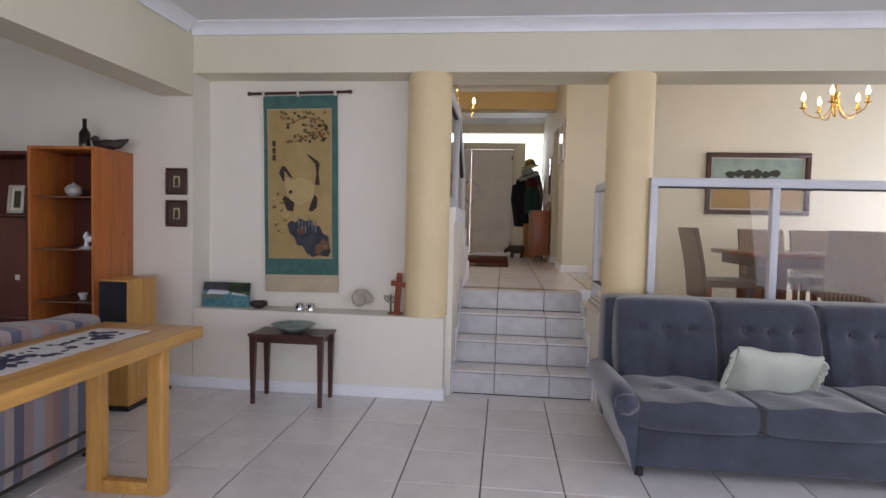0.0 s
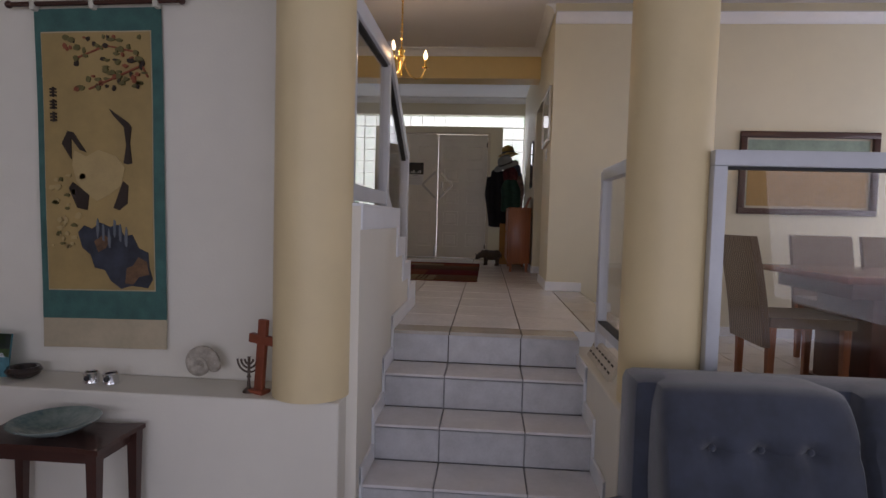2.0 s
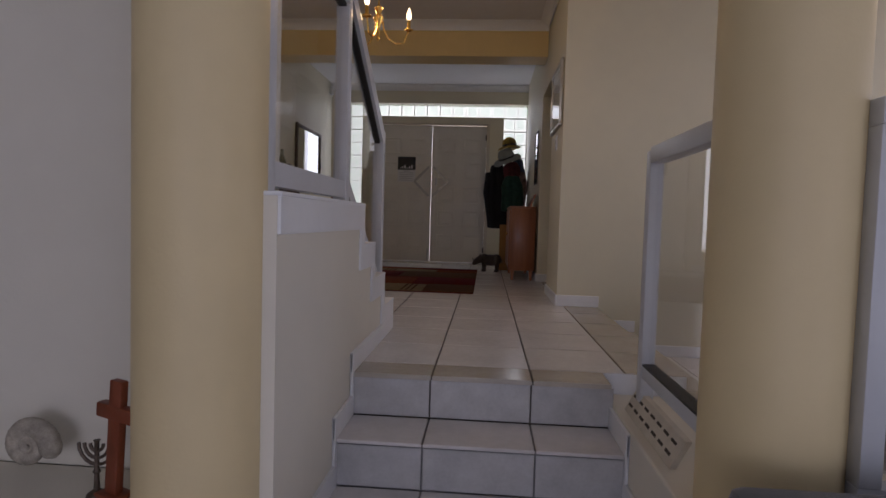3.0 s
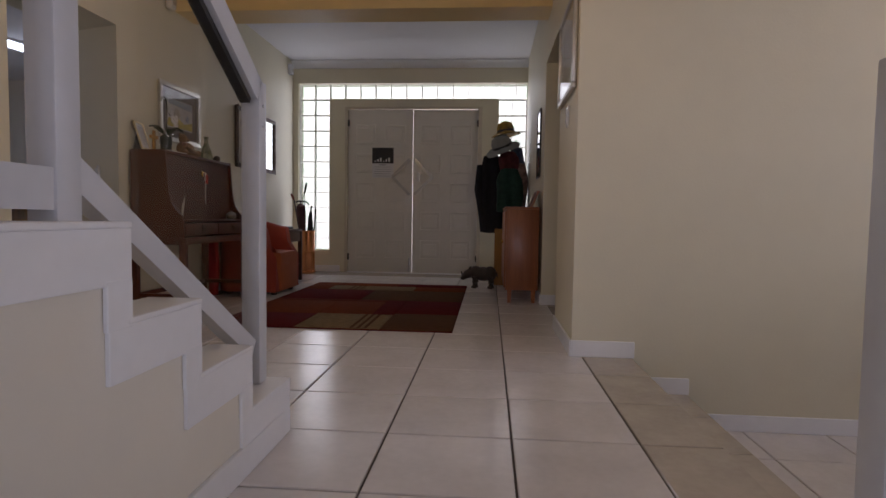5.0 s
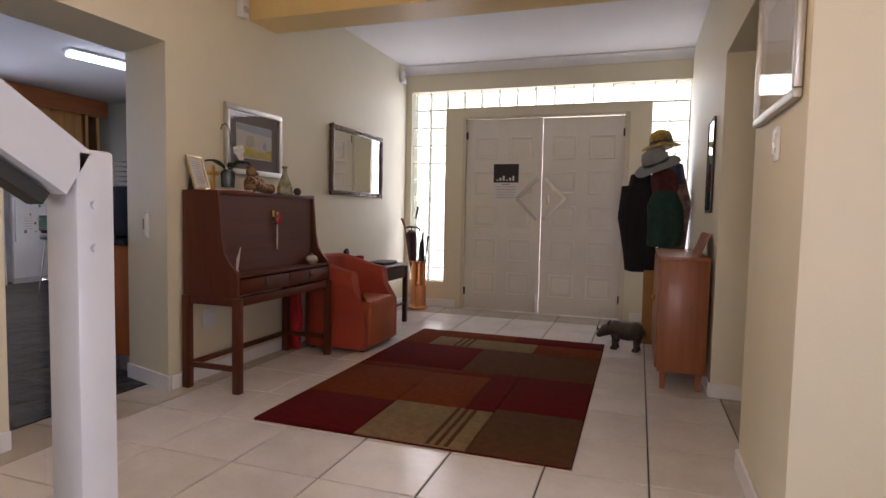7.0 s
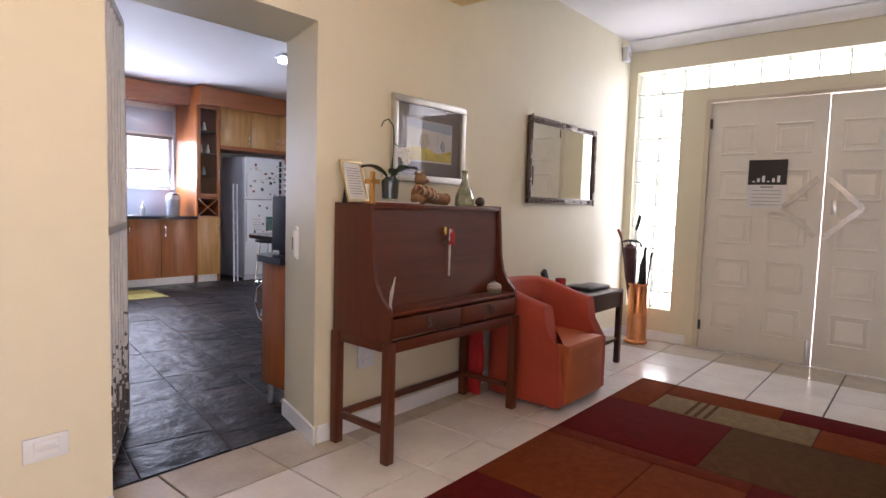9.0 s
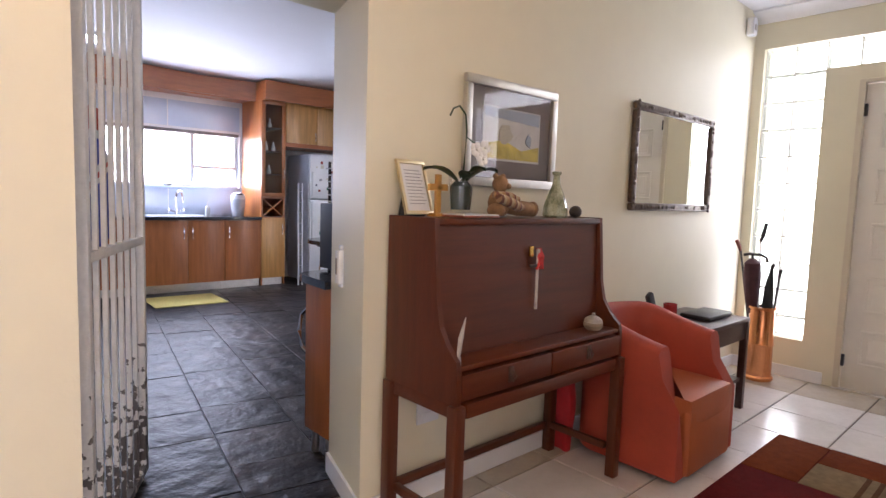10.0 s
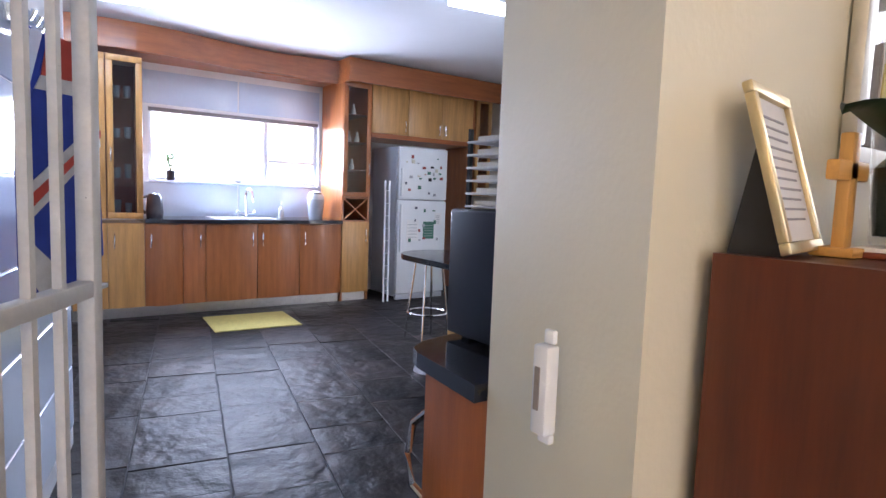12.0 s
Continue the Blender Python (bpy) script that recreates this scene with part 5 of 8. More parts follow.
def bureau_things():
    r = thing("red_tassel", "red ribbon key tassel hanging from the lock", "tassel", -1.185, 8.47, UP + 1.0)
    redm = mat("red_ribbon", (0.50, 0.03, 0.03), 0.7, 0.2, 20)
    bm = bmesh.new()
    for k in range(9):
        tube(bm, [(0, 0.012 * math.sin(k), 0.03), (0.014, 0.016 * math.sin(k * 1.7), 0.0), (0.010, 0.022 * math.sin(k * 2.1), -0.05)], 0.005, 5)
    part("ribbon", bm, redm, r)
    k = thing("letter_knife", "pale dagger-shaped letter opener hanging on the fall front", "letter opener", -1.178, 8.46, UP + 0.93)
    part("blade", boxes((-0.003, 0.003, -0.007, 0.007, -0.14, 0.03, 0.002)), M["ceramic"], k)
    part("guard", boxes((-0.005, 0.006, -0.045, 0.03, 0.028, 0.04, 0.003)), M["carved"], k)
    part("grip", boxes((-0.004, 0.005, -0.007, 0.009, 0.04, 0.10, 0.003)), M["ceramic"], k)
    q = thing("quill", "pale quill standing in a small holder", "pen", -1.09, 7.955, UP + 0.672)
    part("feather", one(tube, [(0, 0, 0.02), (0.005, 0.005, 0.09), (0.012, 0.018, 0.16)], [0.006, 0.009, 0.002], 6), M["ceramic"], q)
    part("holder", one(cyl, 0, 0, 0, 0.03, 0.012, 0.010, 10), M["ceramic"], q)
    w = thing("woven_box", "small round striped trinket box", "box", -1.13, 8.80, UP + 0.672)
    bm = bmesh.new()
    lathe(bm, [(0.028, 0), (0.04, 0.015), (0.041, 0.03), (0.038, 0.032)], seg=18)
    part("body", bm, mat("striped_pot", (0.30, 0.26, 0.20), 0.5, 0.5, 90, stretch=(0.05, 0.05, 1)), w)
    bm = bmesh.new()
    lathe(bm, [(0.04, 0.033), (0.036, 0.048), (0.015, 0.06), (0.006, 0.062), (0.006, 0.072), (0.002, 0.074)], seg=18)
    part("lid", bm, M["ceramic"], w)
    f = thing("photo_frame", "gilt framed text card leaning back on its strut", "photo frame", -1.40, 7.985, TOP)
    f.matrix_world = pose(-1.375, 7.945, TOP + 0.004, -16, 0, 101)
    bm = bmesh.new()
    ring_frame(bm, 0.16, 0.205, 0.014, 0.012, 0.002)
    part("frame", bm, metal("pale_gilt", (0.72, 0.60, 0.36), 0.35), f)
    part("card", boxes((0.015, 0.145, -0.006, -0.003, 0.015, 0.19)), M["paper"], f, smooth=0)
    bm = bmesh.new()
    for i in range(11):
        box(bm, 0.035, 0.12 + 0.012 * (i % 2), -0.0072, -0.006, 0.04 + 0.0125 * i, 0.0425 + 0.0125 * i)
    part("text_line", bm, plain("grey_print_line", (0.3, 0.3, 0.32)), f, smooth=0)
    bm = bmesh.new()
    prism(bm, [(0.0, 0.0), (0.085, -0.012), (0.0, 0.16)], 0.05, 0.12)
    part("strut", bm, M["dark"], f, smooth=0)
    c = thing("small_cross", "small carved wooden cross", "cross", -1.375, 8.10, TOP)
    part("upright", boxes((-0.008, 0.008, -0.012, 0.012, 0.01, 0.155, 0.003)), M["oak_v"], c)
    part("crossbar", boxes((-0.008, 0.008, -0.045, 0.045, 0.095, 0.12, 0.003)), M["oak"], c)
    part("foot", boxes((-0.025, 0.025, -0.03, 0.03, 0, 0.012, 0.002)), M["oak"], c)
    b = thing("notebook", "thin red-edged notebook under the vase", "book", -1.30, 8.19, TOP)
    part("cover", boxes((-0.07, 0.07, -0.09, 0.10, 0, 0.008, 0.002)), M["redwood"], b)
    part("pages", boxes((-0.066, 0.066, -0.086, 0.096, 0.008, 0.013)), M["paper"], b)
    o = thing("orchid", "white orchid with dark leaves in a glass vase", "plant", -1.33, 8.175, TOP + 0.0135)
    vase = mat("smoked_vase_glass", (0.03, 0.045, 0.04), 0.1, 0.3, 10)
    bm = bmesh.new()
    lathe(bm, [(0.036, 0), (0.040, 0.006), (0.048, 0.150), (0.046, 0.150), (0.0385, 0.012), (0.004, 0.010)], seg=24)
    part("vase", bm, M["pane"], o, "clear glass tumbler vase").visible_shadow = False
    bm = bmesh.new()
    lathe(bm, [(0.036, 0.013), (0.040, 0.05), (0.042, 0.10), (0.026, 0.118), (0.004, 0.122)], seg=20)
    part("roots", bm, vase, o, "dark wet roots and water")
    leafm = mat("dark_orchid_leaf", (0.018, 0.045, 0.014), 0.35, 0.3, 12)
    for a, l, h in ((1.2, 0.13, 0.05), (-1.7, 0.15, 0.045), (0.3, 0.08, 0.05), (-0.5, 0.10, 0.03)):
        bm = bmesh.new()
        c_, s_ = math.cos(a), math.sin(a)
        rows = []
        for k in range(9):
            u = k / 8
            r_, z = 0.02 + l * u, 0.115 + h * math.sin(u * 2.2)
            w = 0.028 * math.sin(math.pi * min(1, u * 0.92 + 0.06)) + 0.001
            rows.append([bm.verts.new((r_ * c_ - s_ * w * j, r_ * s_ + c_ * w * j, z + 0.008 * abs(j) + d)) for j in (-1, 0, 1) for d in (0, 0.003)])
        for p, q2 in zip(rows, rows[1:]):
            for i in (0, 2):
                bm.faces.new((p[i], p[i + 2], q2[i + 2], q2[i]))
                bm.faces.new((p[i + 1], q2[i + 1], q2[i + 3], p[i + 3]))
        part("leaf", bm, leafm, o, smooth=60)
    stem = part("stem", one(tube, [(0.0, 0.0, 0.06), (0.0, 0.012, 0.18), (0.0, 0.02, 0.30), (0.005, 0.008, 0.365), (0.01, -0.03, 0.392), (0.015, -0.065, 0.378), (0.02, -0.085, 0.35)], 0.0035, 6), leafm, o)
    pet = mat("white_orchid_petal", (0.80, 0.79, 0.76), 0.6, 0.05, 20)
    for j, (y, z) in enumerate(((0.036, 0.238), (0.082, 0.248), (0.072, 0.205))):
        bm = bmesh.new()
        for k in range(5):
            a = 2 * math.pi * k / 5 + j
            ball(bm, 0.034 + 0.003 * (k % 2), y + 0.017 * math.cos(a), z + 0.017 * math.sin(a), 0.004, 0.015, 0.013, 8)
        ball(bm, 0.042, y, z, 0.006, 0.005, 0.005, 6)
        part("flower", bm, pet, stem)
    part("flower_stalk", one(tube, [(0.0, 0.02, 0.285), (0.018, 0.05, 0.262), (0.028, 0.078, 0.25), (0.028, 0.074, 0.21)], 0.0022, 6), leafm, stem)
    m = thing("carved_bear", "small seated carved animal figure wrapped in cloth", "ornament", -1.31, 8.37, TOP)
    bm = bmesh.new()
    ball(bm, 0, 0, 0.055, 0.045, 0.05, 0.055)
    ball(bm, 0.01, -0.01, 0.13, 0.032, 0.034, 0.034)
    for y in (-0.03, 0.015):
        ball(bm, 0.0, y, 0.16, 0.010, 0.012, 0.012, 8)
    ball(bm, 0.036, 0.006, 0.122, 0.016, 0.014, 0.012, 10)
    ball(bm, 0.03, -0.05, 0.028, 0.04, 0.035, 0.028, 10)
    tube(bm, [(0.015, 0.02, 0.045), (0.02, 0.10, 0.036), (0.02, 0.165, 0.032)], [0.03, 0.032, 0.03], 10)
    ball(bm, 0.022, 0.18, 0.034, 0.03, 0.018, 0.032, 10)
    part("body", bm, mat("tan_plush", (0.26, 0.15, 0.075), 0.9, 0.25, 40, 0.5, 200), m, smooth=60)
    bm = bmesh.new()
    tube(bm, [(0.05, -0.06, 0.075), (0.058, 0.0, 0.06), (0.05, 0.05, 0.045), (0.045, 0.09, 0.04)], [0.018, 0.022, 0.02, 0.012], 8)
    tube(bm, [(0.02, -0.06, 0.09), (0.055, 0.0, 0.085), (0.05, 0.05, 0.07)], 0.014, 8)
    part("scarf", bm, stripes("striped_scarf", [(0.35, 0.2, 0.1), (0.16, 0.06, 0.04), (0.45, 0.35, 0.22)], 0.012, 1), m, smooth=60)
    v = thing("glass_bottle", "green and white patterned glass bottle vase", "bottle", -1.31, 8.735, TOP)
    bm = bmesh.new()
    lathe(bm, [(0.05, 0), (0.055, 0.01), (0.052, 0.05), (0.035, 0.10), (0.018, 0.14), (0.014, 0.18), (0.02, 0.19), (0.02, 0.198), (0.012, 0.19)], seg=8)
    part("bottle", bm, mat("mottled_green_glass", (0.14, 0.22, 0.05), 0.1, 0.6, 22, second=(0.55, 0.58, 0.45)), v, smooth=20)
    s = thing("pebble", "small dark round stone", "stone", -1.26, 8.815, TOP)
    part("stone", one(ball, 0, 0, 0.026, 0.027, 0.03, 0.027), M["carved"], s)


bureau_things()
wm, pm = mat("pale_watercolour", (0.55, 0.56, 0.56), 0.7, 0.12, 6), mat("grey_mauve_mount", (0.16, 0.14, 0.145), 0.8, 0.06, 10)
picture("framed_watercolour", "silver framed watercolour landscape under glass", HX0 + 0.003, 8.30, 1.99, 90, 0.60, 0.45, 0.038, M["silverframe"], pm, 0.075, wm,
        [([(0.20, 0.66), (0.80, 0.62), (0.80, 0.74), (0.2, 0.74)], plain("painted_blue", (0.30, 0.36, 0.46))), ([(0.19, 0.27), (0.80, 0.27), (0.80, 0.42), (0.6, 0.36), (0.4, 0.45), (0.2, 0.40)], mat("painted_yellow", (0.50, 0.42, 0.10), 0.7, 0.4, 20)),
         (oval(0.42, 0.50, 0.07, 0.1, 12, 0.2, 2), plain("painted_stone", (0.42, 0.40, 0.34))), (oval(0.68, 0.47, 0.03, 0.06, 10, 0.2, 3), plain("painted_blue", (0.30, 0.36, 0.46)))], glazed=True)


def ornate_mirror():
    t = thing("wall_mirror", "rectangular mirror in a dark ornate frame", "mirror", HX0 + 0.003, 9.60, 1.90, 90)
    t.matrix_world = pose(HX0 + 0.004, 9.60, 1.90, 0, 0, 90)
    bm = bmesh.new()
    w, h, bw = 1.02, 0.605, 0.045
    ring_frame(bm, w, h, bw, 0.03, 0.01)
    r = random.Random(4)
    for i in range(90):
        u = r.random()
        side = i % 4
        x, z = ((u * w, bw / 2), (u * w, h - bw / 2), (bw / 2, u * h), (w - bw / 2, u * h))[side]
        ball(bm, x, -0.03, z, r.uniform(0.008, 0.016), 0.008, r.uniform(0.008, 0.016), 6)
    part("frame", bm, M["bronze"], t)
    part("mirror_glass", boxes((bw - 0.004, w - bw + 0.004, -0.014, -0.008, bw - 0.004, h - bw + 0.004)), M["mirror"], t, smooth=0)


ornate_mirror()
picture("framed_print", "pale framed print under glass on the hall wall", HX1 - 0.003, 7.83, 2.12, -90, 0.62, 0.52, 0.03, M["silverframe"], plain("pale_mount", (0.6, 0.58, 0.52)), 0.09, plain("pale_print", (0.45, 0.43, 0.38)), glazed=True)
picture("narrow_mirror", "narrow dark framed mirror on the hall wall", HX1 - 0.003, 9.55, 1.80, -90, 0.32, 0.60, 0.016, M["black"], M["mirror"], 0.0, M["mirror"], d=0.014)


def armchair():
    t = thing("tub_chair", "rust-red upholstered tub armchair", "chair", -1.43, 9.02, UP)
    W, D_ = 0.60, 0.63
    part("front_panel", boxes((D_ - 0.06, D_ - 0.008, 0.075, W - 0.075, 0.03, 0.33, 0.02)), M["red_leather"], t)
    bm = bmesh.new()
    puff(bm, 0.10, D_ - 0.005, 0.075, W - 0.075, 0.24, 0.385, 0.06, 8)
    part("seat", bm, M["red_leather"], t)
    bm = bmesh.new()
    # one curved shell: back and both arms
    n = 40
    pts = []
    for k in range(n + 1):
        s = k / n
        if s < 0.3:
            u = s / 0.3
            c, nrm = (D_ - 0.03 - u * 0.40, 0.045), (0, 1)
        elif s > 0.7:
            u = (1 - s) / 0.3
            c, nrm = (D_ - 0.03 - u * 0.40, W - 0.045), (0, -1)
        else:
            a = math.pi * (s - 0.3) / 0.4
            c, nrm = (0.20 - 0.155 * math.sin(a) - 0.0, W / 2 - (W / 2 - 0.045) * math.cos(a)), (math.sin(a), math.cos(a))
        f = min(s, 1 - s)
        top = 0.60 + 0.095 * min(1, f / 0.36) ** 1.2
        pts.append((c, nrm, top, f))
    rings = []
    for (cx, cy), (nx, ny), top, f in pts:
        th = 0.045
        ring = []
        for o, z in ((-th, 0.03), (-th * 0.92, 0.34), (-th * 1.05, 0.46), (-th * 1.25, top - 0.03), (-th * 0.75, top - 0.006), (0, top), (th * 0.6, top - 0.006), (th, top - 0.03), (th, 0.46), (th, 0.34), (th, 0.03)):
            # the arm's front edge leans back above the seat
            lean = max(0.0, 1 - f / 0.3) * 0.10 * min(1.0, max(0.0, (z - 0.34) / 0.16)) ** 0.8
            ring.append(bm.verts.new((cx + nx * o - lean, cy + ny * o, z)))
        rings.append(ring)
    for a, b in zip(rings, rings[1:]):
        for i in range(10):
            bm.faces.new((a[i], b[i], b[i + 1], a[i + 1]))
    bm.faces.new(rings[0]), bm.faces.new(list(reversed(rings[-1])))
    part("shell", bm, M["red_side"], t, smooth=50)
    for x in (0.12, D_ - 0.1):
        for y in (0.07, W - 0.11):
            part("foot", boxes((x, x + 0.04, y, y + 0.04, 0, 0.032)), M["darktable"], t)


armchair()
rc = thing("red_cloth", "bright red cloth hanging behind the bureau", "cloth", -1.435, 8.95, UP)
bm = bmesh.new()
for v in puff(bm, 0.0, 0.10, 0.0, 0.06, 0.0, 0.5, 0.1, 8):
    v.co.y += 0.012 * math.sin(v.co.z * 18 + v.co.x * 40)
part("fold", bm, mat("scarlet_cloth", (0.45, 0.02, 0.025), 0.8, 0.2, 10), rc)


def phone_table():
    t = thing("phone_table", "low dark wooden side table with a shelf", "table", -1.43, 9.72, UP)
    w, d = 0.62, 0.40
    part("tabletop", boxes((0, d, 0, w, 0.535, 0.56, 0.004)), M["darktable"], t)
    part("drawer", boxes((0.02, d - 0.01, 0.03, w - 0.03, 0.43, 0.533, 0.003)), M["darktable"], t)
    part("shelf", boxes((0.02, d - 0.02, 0.03, w - 0.03, 0.17, 0.19)), M["darktable"], t)
    for x in (0.0, d - 0.04):
        for y in (0.0, w - 0.04):
            part("leg", boxes((x, x + 0.04, y, y + 0.04, 0, 0.535, 0.003)), M["darktable"], t)
    Z = UP + 0.56
    k = thing("folded_umbrella", "black folded case on the side table", "case", -1.20, 10.12, Z)
    part("case", boxes((-0.09, 0.09, -0.16, 0.16, 0, 0.03, 0.012)), M["dark"], k)
    m = thing("mug", "red and white mug on the side table", "mug", -1.30, 9.86, Z)
    bm = bmesh.new()
    lathe(bm, [(0.034, 0), (0.038, 0.004), (0.038, 0.09), (0.033, 0.09), (0.033, 0.01), (0.003, 0.008)], seg=20)
    part("body", bm, mat("red_glaze", (0.42, 0.03, 0.03), 0.25, 0.2, 14), m)
    part("handle", one(tube, [(0, 0.036, 0.07), (0, 0.06, 0.065), (0, 0.062, 0.04), (0, 0.036, 0.025)], 0.005, 6), M["whiteware"], m)
    c = thing("cordless_phone", "white and black telephone handset in its cradle", "telephone", -1.36, 9.76, Z)
    part("cradle", boxes((-0.05, 0.05, -0.05, 0.05, 0, 0.03, 0.01)), M["whiteware"], c)
    bm = bmesh.new()
    box(bm, -0.016, 0.016, -0.025, 0.025, 0.0, 0.15, 0.008)
    bmesh.ops.rotate(bm, cent=(0, 0, 0), matrix=Euler((radians(30), 0, 0)).to_matrix(), verts=bm.verts)
    bmesh.ops.translate(bm, vec=(0, 0.03, 0.02), verts=bm.verts)
    part("handset", bm, M["dark"], c)


phone_table()


def umbrella_stand():
    t = thing("umbrella_stand", "tall copper umbrella stand with embossed rings", "umbrella stand", -1.20, 11.06, UP)
    bm = bmesh.new()
    lathe(bm, [(0.09, 0), (0.098, 0.01), (0.098, 0.025), (0.085, 0.035), (0.082, 0.25), (0.088, 0.26), (0.082, 0.27), (0.080, 0.50), (0.090, 0.51), (0.090, 0.525), (0.078, 0.525), (0.074, 0.05), (0.004, 0.045)], seg=28)
    part("cylinder", bm, M["copper"], t)
    maroon = mat("maroon_umbrella_cloth", (0.07, 0.02, 0.025), 0.7, 0.3, 20)
    black = mat("black_umbrella_cloth", (0.02, 0.02, 0.022), 0.7, 0.3, 20)
    G = "sticks and umbrellas in the stand"

    def stick(name, label, category, dx, dy, lean, length, m, canopy=None, crook=0.0, knob=None):
        k = thing(name, label, category, -1.20 + dx, 11.06 + dy, UP + 0.05, group=G)
        at = lambda u: (lean[0] * u, lean[1] * u, length * u)
        part("shaft", one(tube, [at(0), at(0.5), at(1)], 0.008, 8), m, k)
        if canopy:
            bm = bmesh.new()
            us, r = canopy[0], canopy[1]
            tube(bm, [at(u) for u in us], r, 11)
            for v in bm.verts:
                v.co.x += 0.005 * math.sin(v.co.z * 37 + v.co.y * 60)
                v.co.y += 0.005 * math.sin(v.co.z * 29 + v.co.x * 70)
            part("canopy", bm, canopy[2], k)
        x, y, z = at(1)
        if crook:
            part("handle", one(tube, [(x - crook * 0.6, y, z - 0.004), (x - crook * 0.2, y, z + 0.008), (x + crook * 0.6, y, z + 0.004), (x + crook * 0.92, y, z - 0.012), (x + crook, y, z - 0.045)], 0.010, 8), m, k)
        if knob:
            part("handle", one(tube, [(x, y, z - 0.01), (x + knob[0] * 0.4, y, z + 0.03), (x + knob[0], y, z + knob[1])], [0.011, 0.015, 0.013], 8), knob[2], k)

    stick("umbrella", "folded maroon umbrella with a dark hooked handle", "umbrella", -0.045, -0.01, (-0.045, 0.0), 0.83, M["iron"], ((0.50, 0.62, 0.80, 0.93, 0.97), [0.028, 0.040, 0.055, 0.058, 0.02], maroon), 0.10)
    stick("umbrella", "folded black umbrella beside the maroon one", "umbrella", 0.025, 0.0, (0.01, 0.0), 0.74, M["iron"], ((0.50, 0.66, 0.86, 0.99), [0.036, 0.034, 0.026, 0.012], black), 0.0, (0.02, 0.035, M["carved"]))
    stick("walking_stick", "dark walking stick with a red handle", "stick", -0.04, 0.035, (-0.15, 0.0), 0.86, M["iron"], None, 0.0, (-0.035, 0.065, M["redwood"]))
    stick("walking_stick", "thin steel stick with a dark green grip", "stick", -0.02, 0.02, (-0.035, 0.0), 0.94, M["steel"], None, 0.0, (0.03, 0.12, black))
    stick("walking_stick", "carved wooden walking stick in the copper stand", "stick", 0.03, 0.035, (0.045, 0.01), 0.70, M["carved"], None, 0.0, (0.015, 0.04, M["carved"]))


umbrella_stand()


def rug():
    t = thing("rug", "dark red rug with a patchwork of brown and tan blocks", "rug", -0.74, 7.64, UP)
    w, d = 1.555, 2.40
    pal = {"R": (0.105, 0.007, 0.007), "O": (0.165, 0.036, 0.010), "B": (0.095, 0.045, 0.020), "T": (0.21, 0.148, 0.080), "M": (0.13, 0.022, 0.009)}
    mats = {k: mat("rug_pile_" + n, pal[k], 0.95, 0.2, 30, 0.6, 350, spec=0.1) for k, n in (("R", "maroon"), ("O", "rust"), ("B", "brown"), ("T", "tan"), ("M", "red_brown"))}
    part("backing", boxes((0, w, 0, d, 0.0, 0.008, 0.002)), mats["R"], t)
    blocks = [("R", 0, 0.55, 0, 0.50), ("T", 0.55, 1.10, 0, 0.52), ("B", 1.10, w, 0, 0.58), ("O", 0, 0.55, 0.50, 1.12), ("O", 0.55, 0.94, 0.52, 1.12), ("R", 0.94, 1.10, 0.52, 1.22), ("R", 1.10, w, 0.58, 1.22),
              ("M", 0, 0.94, 1.12, 1.22), ("R", 0, 0.70, 1.22, 1.86), ("B", 0.70, w, 1.22, 1.86), ("O", 0, 0.24, 1.86, 2.40), ("T", 0.24, 1.06, 1.86, 2.16), ("O", 1.06, w, 1.86, 2.16), ("O", 0.24, 0.86, 2.16, d), ("R", 0.86, w, 2.16, d)]
    for k, x0, x1, y0, y1 in blocks:
        part("block", boxes((x0 + 0.003, x1 - 0.003, y0 + 0.003, y1 - 0.003, 0.006, 0.0135, 0.002)), mats[k], t)
    for i in range(3):
        part("line", boxes((0.905 + 0.045 * i, 0.925 + 0.045 * i, 0.01, 0.51, 0.0125, 0.0150)), mats["B"], t, smooth=0)
        part("line", boxes((0.44 + 0.05 * i, 0.46 + 0.05 * i, 1.87, 2.15, 0.0125, 0.0150)), mats["B"], t, smooth=0)


rug()


def hall_cabinet():
    t = thing("hall_cabinet", "walnut cabinet on short splayed legs", "cabinet", 1.445, 8.97, UP)
    d, w = 0.27, 0.95
    part("body", boxes((-d, 0, 0, w, 0.11, 0.79, 0.004)), M["walnut"], t)
    part("top", boxes((-d - 0.012, 0, -0.006, w + 0.006, 0.79, 0.812, 0.003)), M["walnut"], t)
    for y in (0.02, w / 2 + 0.005):
        dr = part("door", boxes((-d - 0.014, -d, y, y + w / 2 - 0.025, 0.13, 0.775, 0.003)), M["walnut"], t)
        part("knob", one(ball, -d - 0.024, y + (0.40 if y < 0.1 else 0.04), 0.5, 0.012), M["brass"], dr)
    for x in (-d + 0.02, -0.05):
        for y in (0.03, w - 0.06):
            bm = bmesh.new()
            tapered_leg(bm, x + 0.015, y + 0.015, 0, 0.11, 0.028, 0.04)
            part("leg", bm, M["walnut"], t, smooth=0)
    p = thing("leaning_board", "flat board leaning on the cabinet top against the wall", "board", 1.36, 9.1, UP + 0.812)
    bm = bmesh.new()
    prism(bm, [(0.02, 0.0), (0.04, 0.0), (0.095, 0.14), (0.075, 0.14)], 0.0, 0.35, "y")
    part("board", bm, M["walnut"], p, smooth=0)
    b = thing("paper_bag", "brown paper carrier standing behind the cabinet", "bag", 1.12, 10.25, UP)
    part("bag", boxes((-0.03, 0.32, 0, 0.14, 0.0, 0.60, 0.01)), mat("kraft_paper", (0.34, 0.17, 0.05), 0.8, 0.12, 6), b)


hall_cabinet()


